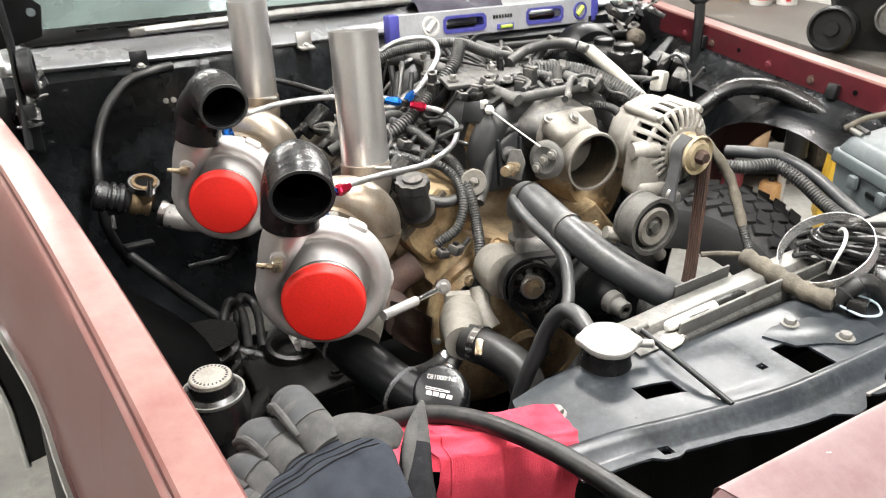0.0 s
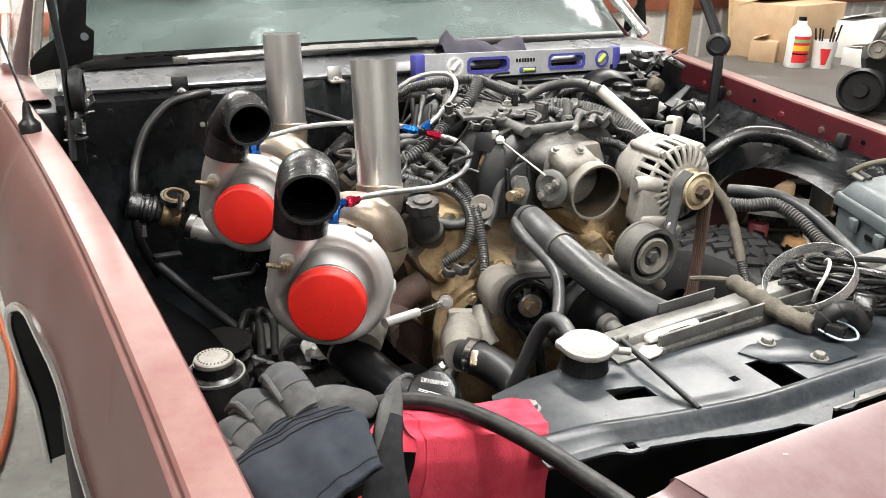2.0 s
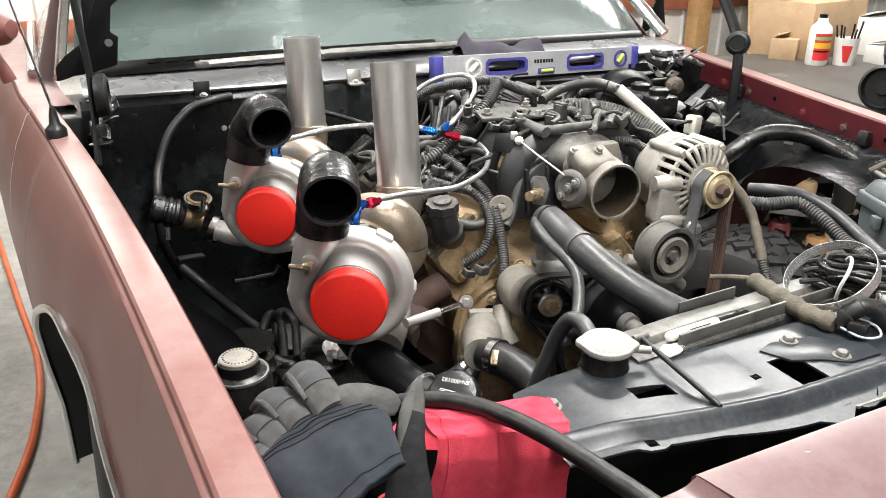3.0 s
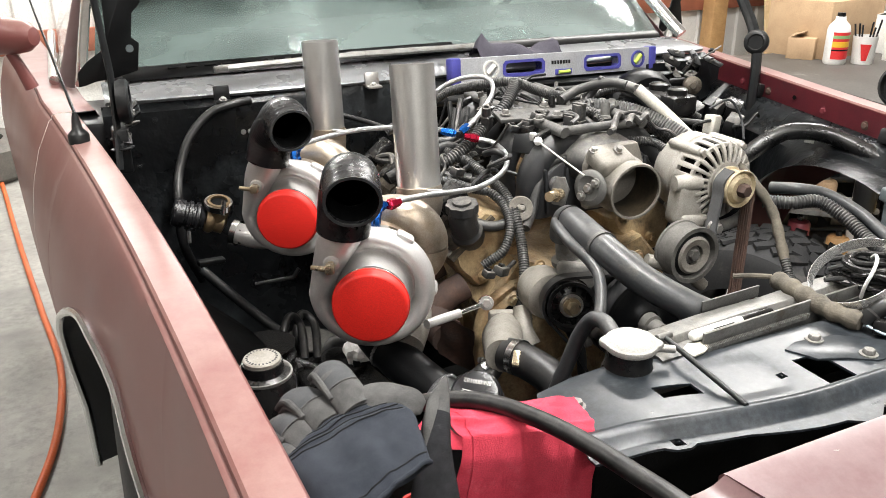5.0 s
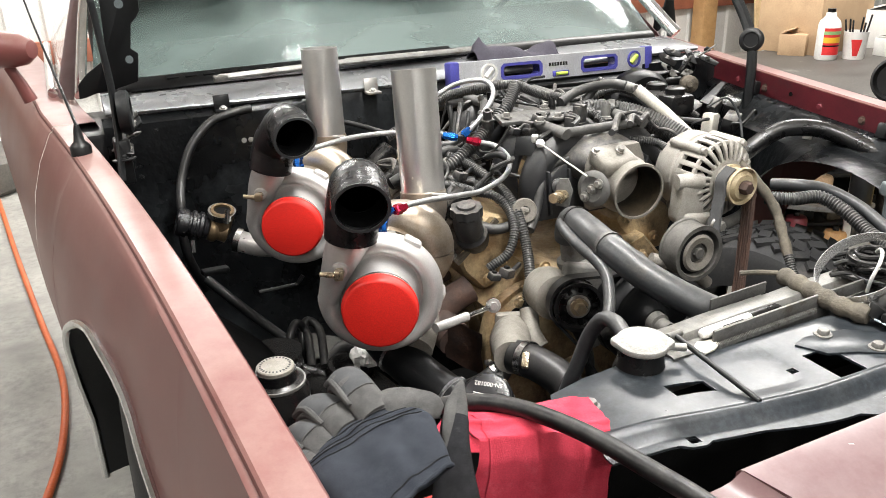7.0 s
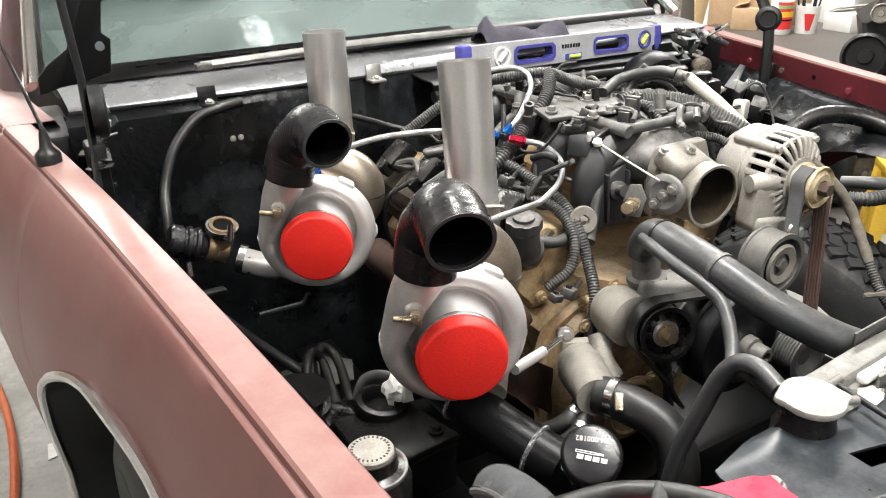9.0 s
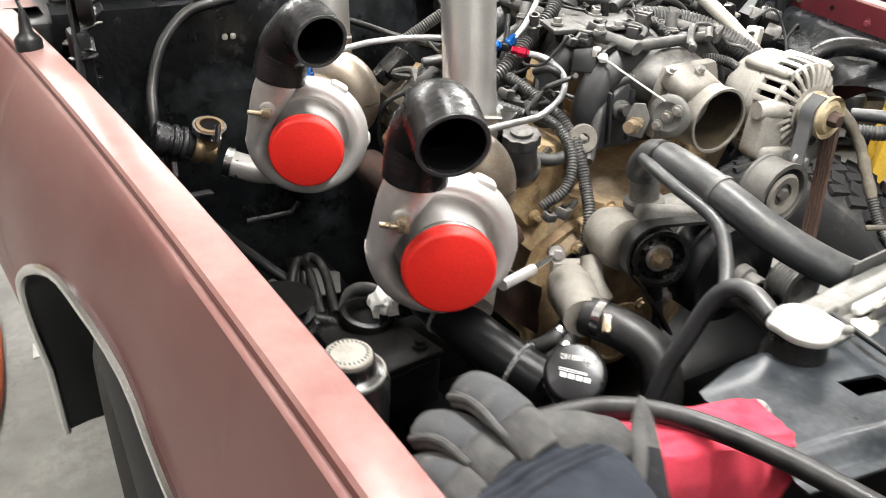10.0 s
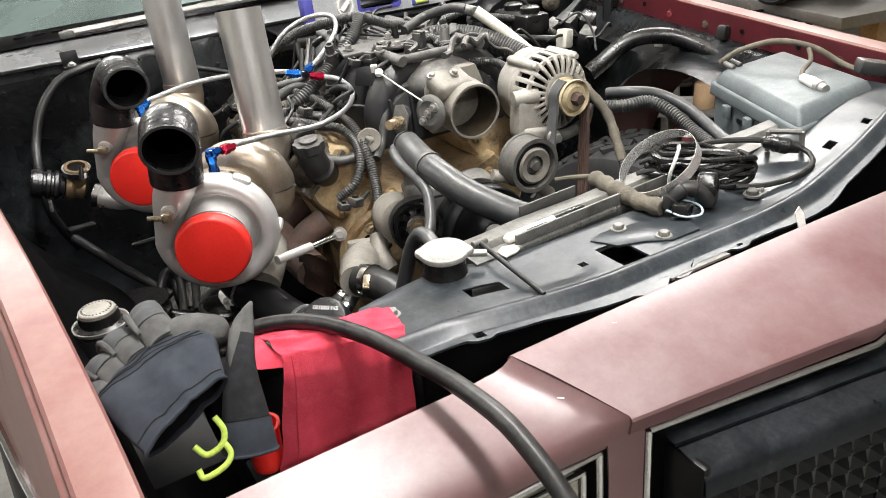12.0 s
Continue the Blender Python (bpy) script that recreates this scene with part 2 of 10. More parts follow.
RUNNER = mat("dark_manifold_plastic", (0.014, 0.015, 0.017), (0.024, 0.025, 0.027), 0.42, 0, 14, 500, 0.25, (0.07, 0.064, 0.055), 0.24, 24, dust=0.3, dust_sheen_tone=(0.18, 0.168, 0.15))
# near-zero black: flat paint, and the shade painted into holes, bores and recesses
BLACK_FLAT = mat("flat_black_and_shade", (0.0018, 0.0019, 0.002), (0.0032, 0.0033, 0.0034), 0.7, 0, 9, 200, 0.3, (0.008, 0.0083, 0.0086), 0.16, 7, edge=0.4, spec=0.08)
BLACK_DUSTY = mat("dusty_black_paint", (0.006, 0.0066, 0.0072), (0.011, 0.012, 0.013), 0.40, 0, 10, 250, 0.2, (0.045, 0.047, 0.049), 0.18, 7, dust=0.26, dust_sheen_tone=(0.11, 0.11, 0.106), spec=0.35)
# pale patches are scuffs and dust, plus some reflections painted in
SUPPORT = mat("scuffed_blue_black_paint", (0.007, 0.0098, 0.013), (0.019, 0.024, 0.030), 0.34, 0.0, 9, 240, 0.025, (0.085, 0.092, 0.098), 0.34, 13, edge=0.35, dust=0.20, dust_sheen_tone=(0.15, 0.155, 0.155), rough_var=0.16, grain=0.4, spec=0.42, relief=0.0008, dust_scale=30)
GREY_METAL = mat("dusty_grey_steel", (0.17, 0.17, 0.163), (0.105, 0.103, 0.098), 0.45, 0.35, 20, 500, 0.15, (0.07, 0.06, 0.045), 0.34, 20, dust=0.6, dust_sheen_tone=(0.24, 0.228, 0.202))
CAST_ALU = mat("cast_aluminium", (0.60, 0.585, 0.57), (0.52, 0.505, 0.49), 0.40, 0.55, 30, 900, 0.14, (0.36, 0.335, 0.31), 0.18, 12, relief=0.0008, edge=0.3, grain=0.12)
DIRTY_ALU = mat("dirty_cast_aluminium", (0.27, 0.252, 0.222), (0.185, 0.170, 0.146), 0.5, 0.15, 24, 600, 0.5, (0.07, 0.057, 0.042), 0.36, 18, edge=0.5, dust=0.4, dust_sheen_tone=(0.34, 0.32, 0.285))
ALT_ALU = mat("chalky_alternator_casting", (0.37, 0.352, 0.318), (0.28, 0.263, 0.232), 0.55, 0.1, 30, 700, 0.4, (0.13, 0.11, 0.082), 0.30, 30, edge=0.5, dust=0.3, dust_sheen_tone=(0.42, 0.40, 0.36))
DUSTY_DARK = mat("dusty_dark_metal", (0.075, 0.074, 0.071), (0.045, 0.045, 0.044), 0.5, 0.1, 24, 500, 0.3, (0.13, 0.12, 0.105), 0.3, 26, edge=0.4, dust=0.5, dust_sheen_tone=(0.23, 0.22, 0.20))
IDLER = mat("grimy_idler_steel", (0.13, 0.125, 0.115), (0.085, 0.082, 0.076), 0.55, 0.2, 30, 500, 0.25, (0.05, 0.045, 0.038), 0.3, 30, edge=0.4, dust=0.3, dust_sheen_tone=(0.24, 0.225, 0.20))
CAP_PAINT = mat("aged_white_cap_paint", (0.34, 0.335, 0.315), (0.28, 0.274, 0.256), 0.55, 0.0, 40, 500, 0.25, (0.17, 0.15, 0.118), 0.2, 30, edge=0.4, relief=0.003, spec=0.3)
STEEL_PIPE = mat("brushed_exhaust_steel", (0.66, 0.655, 0.64), (0.74, 0.735, 0.72), 0.32, 0.9, 14, 700, 0.06, (0.50, 0.44, 0.36), 0.22, 8, edge=0.35, grain=0.07)
STEEL_TAN = mat("heat_tinted_steel", (0.36, 0.30, 0.235), (0.43, 0.385, 0.33), 0.36, 0.85, 12, 700, 0.08, (0.25, 0.175, 0.11), 0.38, 10, edge=0.3)
CHROME = mat("bright_steel", (0.72, 0.72, 0.72), (0.62, 0.62, 0.62), 0.2, 1.0, 30, 700, 0.03, rough_var=0.06)
ZINC = mat("zinc_plated_steel", (0.45, 0.44, 0.42), (0.35, 0.34, 0.32), 0.42, 0.8, 40, 800, 0.08, (0.25, 0.2, 0.14), 0.3, 30)
BRASS = mat("brass", (0.50, 0.41, 0.29), (0.40, 0.32, 0.21), 0.3, 0.8, 40, 800, 0.04, (0.3, 0.24, 0.16), 0.25, 30)
TAN_BRONZE = mat("bronzed_steel", (0.25, 0.18, 0.105), (0.17, 0.12, 0.07), 0.38, 0.75, 20, 700, 0.15)
RED_CAP = mat("red_plastic", (0.72, 0.022, 0.014), (0.66, 0.018, 0.012), 0.5, 0, 8, 900, 0.02, rough_var=0.05)
SILICONE = mat("black_silicone", (0.008, 0.008, 0.0088), (0.013, 0.013, 0.0145), 0.27, 0, 20, 160, 0.15, (0.03, 0.03, 0.032), 0.2, 30, rough_var=0.12, spec=0.45)
BAND_STEEL = mat("polished_band_steel", (0.80, 0.80, 0.79), (0.70, 0.70, 0.69), 0.26, 0.75, 30, 700, 0.04, rough_var=0.06)
RUBBER = mat("black_rubber", (0.006, 0.0063, 0.0067), (0.011, 0.0113, 0.012), 0.40, 0, 25, 500, 0.08, (0.034, 0.032, 0.028), 0.12, 14, dust=0.3, dust_sheen_tone=(0.12, 0.112, 0.10), spec=0.4)
RUBBER_GREY = mat("dusty_rubber", (0.040, 0.043, 0.046), (0.028, 0.030, 0.033), 0.38, 0, 15, 500, 0.08, (0.085, 0.08, 0.07), 0.2, 12, dust=0.4, dust_sheen_tone=(0.19, 0.18, 0.165))
CONDUIT = mat("dusty_conduit", (0.020, 0.021, 0.023), (0.040, 0.040, 0.039), 0.42, 0, 30, 500, 0.06, (0.10, 0.092, 0.078), 0.22, 22, dust=0.48, dust_sheen_tone=(0.20, 0.19, 0.17))
PLASTIC_BLACK = mat("black_plastic", (0.004, 0.004, 0.0044), (0.008, 0.008, 0.0084), 0.28, 0, 25, 700, 0.05, dust=0.24, dust_sheen_tone=(0.14, 0.133, 0.12), spec=0.4)
PLASTIC_DUSTY = mat("dusty_black_plastic", (0.020, 0.021, 0.023), (0.040, 0.040, 0.040), 0.4, 0, 18, 500, 0.25, (0.12, 0.11, 0.092), 0.28, 24, dust=0.68, dust_sheen_tone=(0.27, 0.25, 0.22))
PLASTIC_GREY = mat("grey_plastic", (0.115, 0.135, 0.14), (0.085, 0.10, 0.104), 0.42, 0, 9, 600, 0.06, (0.06, 0.068, 0.07), 0.3, 8, dust=0.4, dust_sheen_tone=(0.20, 0.21, 0.207), spec=0.3)
WHITE_PLASTIC = mat("white_plastic", (0.74, 0.73, 0.70), (0.66, 0.65, 0.62), 0.4, 0, 15, 700, 0.04, (0.5, 0.45, 0.38), 0.2, 14)
CREAM_TUBE = mat("aged_white_plastic", (0.60, 0.58, 0.52), (0.50, 0.475, 0.41), 0.42, 0, 18, 500, 0.06, (0.28, 0.24, 0.18), 0.28, 24, edge=0.3)
BLOCK_TAN = mat("oily_cast_iron", (0.50, 0.385, 0.225), (0.30, 0.19, 0.095), 0.32, 0.12, 14, 300, 0.35, (0.022, 0.016, 0.011), 0.44, 18, relief=0.004, edge=0.25, dust=0.25, dust_sheen_tone=(0.42, 0.34, 0.24))
VALVE_COVER = mat("grimy_cast_aluminium", (0.13, 0.11, 0.085), (0.07, 0.058, 0.043), 0.45, 0.3, 24, 400, 0.5, (0.02, 0.017, 0.014), 0.42, 22, relief=0.003, dust=0.5, dust_sheen_tone=(0.27, 0.235, 0.185))
DUSTY_STEEL = mat("matt_dusty_steel", (0.20, 0.195, 0.185), (0.13, 0.125, 0.115), 0.6, 0.2, 30, 500, 0.3, (0.06, 0.052, 0.042), 0.3, 30, edge=0.3, dust=0.5, dust_sheen_tone=(0.34, 0.32, 0.285))
RUST = mat("rusty_steel", (0.085, 0.046, 0.033), (0.05, 0.032, 0.026), 0.75, 0.1, 25, 300, 0.4, (0.05, 0.035, 0.03), 0.4, 14)
BRAID = mat("braided_steel_hose", (0.55, 0.55, 0.55), (0.30, 0.30, 0.31), 0.35, 0.85, 900, 1800, 0.5)
BLUE_ALU = mat("blue_anodised", (0.01, 0.10, 0.42), (0.012, 0.14, 0.52), 0.22, 0.8, 30, 700, 0.02)
RED_ALU = mat("red_anodised", (0.42, 0.01, 0.04), (0.5, 0.015, 0.05), 0.22, 0.8, 30, 700, 0.02)
BELT = mat("serpentine_belt", (0.045, 0.046, 0.048), (0.065, 0.065, 0.065), 0.6, 0, 30, 500, 0.1)
COWL = mat("worn_grey_cowl_paint", (0.50, 0.51, 0.52), (0.38, 0.39, 0.40), 0.28, 0.5, 6, 500, 0.05, (0.16, 0.165, 0.17), 0.26, 5, edge=0.4)

# ---- garage ----
CONCRETE = mat("worn_concrete", (0.36, 0.355, 0.325), (0.27, 0.268, 0.245), 0.5, 0, 3.0, 60, 0.08, (0.16, 0.158, 0.145), 0.42, 4.5, edge=0.3)
WALL_WHITE = mat("white_ribbed_steel", (0.72, 0.71, 0.68), (0.66, 0.65, 0.62), 0.45, 0.1, 3, 200, 0.03)
WALL_PLAIN = mat("painted_board", (0.62, 0.61, 0.58), (0.56, 0.55, 0.52), 0.7, 0, 3, 150, 0.05)
WOOD = mat("pine_post", (0.50, 0.30, 0.13), (0.42, 0.24, 0.10), 0.6, 0, 14, 220, 0.15, (0.33, 0.18, 0.08), 0.3, 10)
PLYWOOD = mat("plywood", (0.66, 0.48, 0.27), (0.58, 0.40, 0.21), 0.6, 0, 5, 220, 0.08, (0.46, 0.3, 0.15), 0.3, 6)
GIRT = mat("red_brown_board", (0.30, 0.10, 0.055), (0.24, 0.08, 0.045), 0.65, 0, 14, 220, 0.1)

bm = bmesh.new()
box(bm, (13.0, 12.0, 0.1), pose(1.0, 0.5, -0.05))
solo("floor", bm, CONCRETE, "worn grey concrete garage floor", "floor", kind="structure", smooth=False)
bm = bmesh.new()
box(bm, (13.0, 12.0, 0.1), pose(1.0, 0.5, 3.05))
solo("ceiling", bm, WALL_WHITE, "white garage ceiling", "ceiling", kind="structure", smooth=False)
# back wall with ribs
bm = bmesh.new()
prof = []
for i in range(60):
    x0 = -5.5 + i * 0.22
    prof += [(x0, 0.0), (x0 + 0.15, 0.0), (x0 + 0.165, -0.02), (x0 + 0.205, -0.02)]
loft(bm, [[(x, 5.2 + y, 0.0) for x, y in prof], [(x, 5.2 + y, 3.0) for x, y in prof], [(x, 5.3, 3.0) for x, y in prof], [(x, 5.3, 0.0) for x, y in prof]])
solo("wall_back", bm, WALL_WHITE, "white ribbed steel garage wall", "wall", kind="structure", smooth=False)
for nm, sz, ps in (("wall_left", (0.1, 12, 3.0), (-5.5, 0.5, 1.5)), ("wall_right", (0.1, 12, 3.0), (7.45, 0.5, 1.5)), ("wall_front", (13, 0.1, 3.0), (1.0, -5.45, 1.5))):
    bm = bmesh.new()
    box(bm, sz, pose(*ps))
    solo(nm, bm, WALL_PLAIN, "plain pale garage wall", "wall", kind="structure", smooth=False)
for gz in (0.66, 1.5):
    bm = bmesh.new()
    box(bm, (12.6, 0.05, 0.14), pose(1.0, 5.145, gz), 0.004)
    solo("wall_girt", bm, GIRT, "red-brown wooden girt along the wall", "girt", "wall girts", kind="structure")
for px in (4.17, 0.9, -2.4):
    bm = bmesh.new()
    box(bm, (0.15, 0.14, 3.0), pose(px, 5.05, 1.5), 0.006)
    solo("wall_post", bm, WOOD, "raw pine post against the wall", "post", "wall posts", kind="structure")
bm = bmesh.new()
box(bm, (1.22, 0.018, 2.4), pose(4.88, 4.72, 1.2, -9, 0, 3), 0.002)
solo("plywood_sheet", bm, PLYWOOD, "plywood sheet leaning against the wall", "plywood")
bm = bmesh.new()
tube(bm, [(4.1, 4.35, 0.02), (4.95, 4.6, 2.2)], 0.02, 12)
solo("white_pole", bm, WHITE_PLASTIC, "thin white plastic pole leaning on plywood", "pole")
# ceiling lamps as fixtures
TUBE_GLOW = glow("lamp_tube", (1.0, 0.97, 0.92), 10)
for lx, ly, lz, lr, lw in LAMPS:
    fx = thing("tube_light", "white fluorescent tube light under the ceiling", "light", (lx, ly, lz), "tube lights")
    m = pose(lx, ly, lz + 0.07, 0, 0, lr)
    for off in (-0.9, 0.9):
        bm = bmesh.new()
        a = m @ Vector((off, 0, 0.02))
        rings(bm, [a, Vector((a.x, a.y, 3.0))], 0.006, 6)
        part("hanger", bm, ZINC, fx)
    bm = bmesh.new()
    box(bm, (2.44, 0.18, 0.06), m, 0.01)
    part("housing", bm, WHITE_PLASTIC, fx)
    for off in (-0.05, 0.05):
        bm = bmesh.new()
        rings(bm, [m @ Vector((-1.18, off, -0.045)), m @ Vector((1.18, off, -0.045))], 0.013, 8)
        part("lamp_tube", bm, TUBE_GLOW, fx)

# ---- car body ----
car = thing("car", "maroon car with its bonnet removed", "car", (0, 0.8, 0))


def x_in(y):
    yy = min(y, 1.55)
    return 0.70 + 0.055 * yy + 0.035 * yy * yy + max(0, y - 1.55) * 0.1


def z_f(y):
    return 0.92 + 0.051 * (min(y, 1.7) - 0.9) - 0.9 * max(0.0, 0.06 - y) ** 1.6


WHEEL_Y, WHEEL_Z, ARCH = 0.785, 0.365, 0.376
FLARE = [(-0.2, 0.25), (0.10, 0.32), (0.33, 0.45), (0.60, 0.85), (0.80, 1.2), (1.03, 1.45), (1.2, 1.42), (1.6, 1.2), (3.0, 1.2)]


def flare(y):
    """How far the side swells beyond the top rail along the car."""
    for (y0, f0), (y1, f1) in zip(FLARE, FLARE[1:]):
        if y <= y1:
            t = (y - y0) / (y1 - y0)
            t = t * t * (3 - 2 * t)
            return f0 + (f1 - f0) * t
    return FLARE[-1][1]


def fender_rows(side, ys):
    rows = []
    for y in ys:
        zt, xi = z_f(y), x_in(y)
        top = [(0.0, -0.075), (0.0, -0.004), (0.003, 0.0), (0.024, 0.0015), (0.045, 0.0), (0.0485, -0.003), (0.0495, -0.010), (0.053, -0.0115), (0.056, -0.014)]
        low = [(0.056, -0.014), (0.070, -0.045), (0.088, -0.10), (0.102, -0.17), (0.110, -0.24), (0.112, -0.31), (0.107, -0.42), (0.097, -0.55), (0.082, -0.68)]
        rad2, wy = (ARCH, WHEEL_Y) if side < 0 or y > WHEEL_Y else (0.43, 0.85)
        d = rad2 ** 2 - (y - wy) ** 2
        base = max(0.24, WHEEL_Z + math.sqrt(d)) if d > 0 else 0.24
        low = [(0.056 + (a - 0.056) * flare(y), b) for a, b in low]
        row = [(xi + a, zt + b) for a, b in top]
        for k in range(1, 13):
            z = (zt - 0.014) + (base - zt + 0.014) * k / 12
            dz = z - zt
            for (a0, b0), (a1, b1) in zip(low, low[1:]):
                if b1 <= dz <= b0 + 1e-6 or (a1, b1) == low[-1]:
                    f = (dz - b0) / (b1 - b0)
                    row.append((xi + a0 + (a1 - a0) * f, z))
                    break
        rows.append([(side * x, y, z) for x, z in row])
    return rows


ys = sorted([-0.10 + 0.04 * i for i in range(13)] + [WHEEL_Y + ARCH * math.sin(radians(a)) for a in range(-88, 89, 6)] + [WHEEL_Y - ARCH - 0.003, WHEEL_Y + ARCH + 0.003] + [1.20, 1.26, 1.32, 1.37, 1.4135])
for side in (-1, 1):
    bm = bmesh.new()
    rows = fender_rows(side, ys)
    loft(bm, rows)
    if side < 0:
        part("front_fender", bm, PAINT, car, "faded maroon front fender with lit sheen painted on its top", sharp=30)
    else:
        part("front_fender", bm, [PAINT], car, sharp=30)
    # bright wheel arch trim
    bm = bmesh.new()
    arch = [Vector(r[-1]) + Vector((side * 0.003, 0, 0)) for r in rows if r[-1][2] > 0.25]
    if side > 0:
        bm.free()
        continue
    arch = [Vector((arch[0].x, arch[0].y, z)) for z in (0.245, 0.30)] + arch + [Vector((arch[-1].x, arch[-1].y, z)) for z in (0.30, 0.245)]
    rings(bm, arch, 0.008, 8)
    part("arch_trim", bm, CHROME, car, "thin chrome wheel arch trim")
    # dark wheelhouse liner
    bm = bmesh.new()
    inner = [[(p.x - side * d, p.y, p.z + u) for p in arch] for d, u in ((0.0, 0.004), (0.04, 0.012), (0.09, 0.014))]
    loft(bm, inner)
    part("wheelhouse", bm, BLACK_DUSTY, car)


def text_part(name, words, size, m, material, parent, thick=0.0008):
    """Raised lettering turned into a mesh, middle at m, reading along its x axis."""
    cu = bpy.data.curves.new(name, "FONT")
    cu.body, cu.size, cu.align_x, cu.align_y, cu.extrude, cu.resolution_u = words, size, "CENTER", "CENTER", thick, 3
    tmp = bpy.data.objects.new(name, cu)
    me = bpy.data.meshes.new_from_object(tmp)
    bpy.data.objects.remove(tmp)
    me.transform(m)
    me.materials.clear()
    me.materials.append(material)
    ob = new(name, me)
    ob.parent = parent
    if parent.type == "EMPTY":
        ob.matrix_parent_inverse = parent.matrix_basis.inverted()
    return ob


def wheel(x, y, side):
    m = axis_to((x, y, 0.331), (side, 0, 0))
    bm = bmesh.new()
    lathe(bm, [(0.19, -0.1), (0.25, -0.11), (0.31, -0.1), (0.33, -0.07), (0.33, 0.07), (0.31, 0.1), (0.27, 0.112), (0.25, 0.108), (0.245, 0.112), (0.2, 0.1), (0.19, 0.09)], m, 48, True)
    tyre = part("tyre", bm, TYRE, car, "black rubber tyre with raised pale lettering")
    bm = bmesh.new()
    lathe(bm, [(0.0, 0.05), (0.05, 0.06), (0.07, 0.045), (0.15, 0.03), (0.18, 0.07), (0.195, 0.095), (0.19, 0.0), (0.0, 0.0)], m, 32)
    part("rim", bm, GREY_METAL, tyre)
    for ch, a in zip("RAFT", (-34, -25, -17, -9)):
        c = m @ Matrix.Rotation(radians(a), 4, "Z") @ Matrix.Translation((0.272, 0, 0.1125)) @ pose(0, 0, 0, 0, 0, 90)
        text_part("raised_letter", ch, 0.05, c, WHITE_PLASTIC, tyre)


TYRE = mat("tyre_rubber", (0.02, 0.02, 0.021), (0.03, 0.03, 0.03), 0.7, 0, 20, 300, 0.2, (0.07, 0.065, 0.06), 0.3)
wheel(-0.755, WHEEL_Y, -1)

# doors and roof side behind the fenders
DOOR_YS = [1.4175, 1.45, 1.5, 1.56, 1.64, 1.75, 1.95, 2.3, 2.7]
for side in (-1, 1):
    bm = bmesh.new()
    rows = fender_rows(side, DOOR_YS)
    loft(bm, [[(r[0][0] - side * 0.05, r[0][1], r[2][2] - 0.03), (r[2][0] - side * 0.04, r[2][1], r[2][2])] + r[2:] for r in rows])
    part("door", bm, PAINT, car, "faded maroon door", sharp=30)
    bm = bmesh.new()
    loft(bm, [[(p[0] - side * 0.005, 1.406 + d, p[2] - 0.004) for p in rows[0][1:]] for d in (0.0, 0.020)])
    part("door_gap", bm, BLACK_FLAT, car)
    # dark body behind the hinge, between the fender rail and the cowl
    bm = bmesh.new()
    box(bm, (0.075, 0.26, 0.36), pose(side * 0.820, 1.485, 0.752), 0.008)
    part("cowl_side", bm, BLACK_DUSTY, car, "dark cowl side behind the hinge")
    # bright window frame and pillar
    bm = bmesh.new()
    loft(bm, [[(side * 0.845, 1.60, 0.965), (side * 0.875, 1.64, 0.965), (side * 0.88, 1.72, 0.965)], [(side * 0.70, 2.12, 1.40), (side * 0.715, 2.17, 1.40), (side * 0.72, 2.25, 1.40)]])
    bmesh.ops.solidify(bm, geom=bm.faces[:], thickness=0.02)
    part("windscreen_pillar", bm, PAINT_CHALK, car)
    bm = bmesh.new()
    rings(bm, spline([(side * 0.83, 1.52, 0.99), (side * 0.77, 1.80, 1.2), (side * 0.68, 2.10, 1.41)]), 0.018, 8, True, 0.5)
    part("bright_trim", bm, CHROME, car, "bright windscreen trim")
    bm = bmesh.new()
    rings(bm, spline([(side * 0.885, 1.70, 0.972), (side * 0.89, 1.78, 0.972), (side * 0.9, 2.6, 0.985)]), 0.012, 8)
    part("bright_trim", bm, CHROME, car)
# roof panel
bm = bmesh.new()
loft(bm, [[(x, 2.08 + 0.03 * (1 - (x / 0.7) ** 2) * -1, 1.43 + 0.03 * (1 - (x / 0.7) ** 2)) for x in [-0.70 + 0.14 * i for i in range(11)]], [(x, 3.3, 1.45 + 0.04 * (1 - (x / 0.7) ** 2)) for x in [-0.70 + 0.14 * i for i in range(11)]]])
bmesh.ops.solidify(bm, geom=bm.faces[:], thickness=0.03)
part("roof", bm, PAINT, car)
# windscreen
GLASS = glass("side_glass", (0.72, 0.86, 0.82), 0.03)
WGLASS = dusty_glass("windscreen_glass")
bm = bmesh.new()
wrows = []
for k in range(7):
    f = k / 6
    hw = 0.80 - 0.11 * f
    wrows.append([(hw * u, 1.46 + 0.13 * abs(u) ** 2.2 * (1 - 0.5 * f) + 0.60 * f, 1.005 - 0.02 * abs(u) ** 2 + 0.43 * f + 0.03 * math.sin(math.pi * f)) for u in [-1 + i / 8 for i in range(17)]])
loft(bm, wrows)
bmesh.ops.solidify(bm, geom=bm.faces[:], thickness=0.005)
ws = part("windscreen", bm, WGLASS, car, "dusty greenish windscreen glass")
ws.visible_shadow = False
# side window glass
for side in (-1, 1):
    bm = bmesh.new()
    loft(bm, [[(side * 0.875, 1.75, 0.975), (side * 0.885, 2.7, 0.985)], [(side * 0.72, 2.2, 1.38), (side * 0.74, 2.7, 1.40)]])
    bmesh.ops.solidify(bm, geom=bm.faces[:], thickness=0.004)
    sg = part("side_window", bm, GLASS, car)
    sg.visible_shadow = False
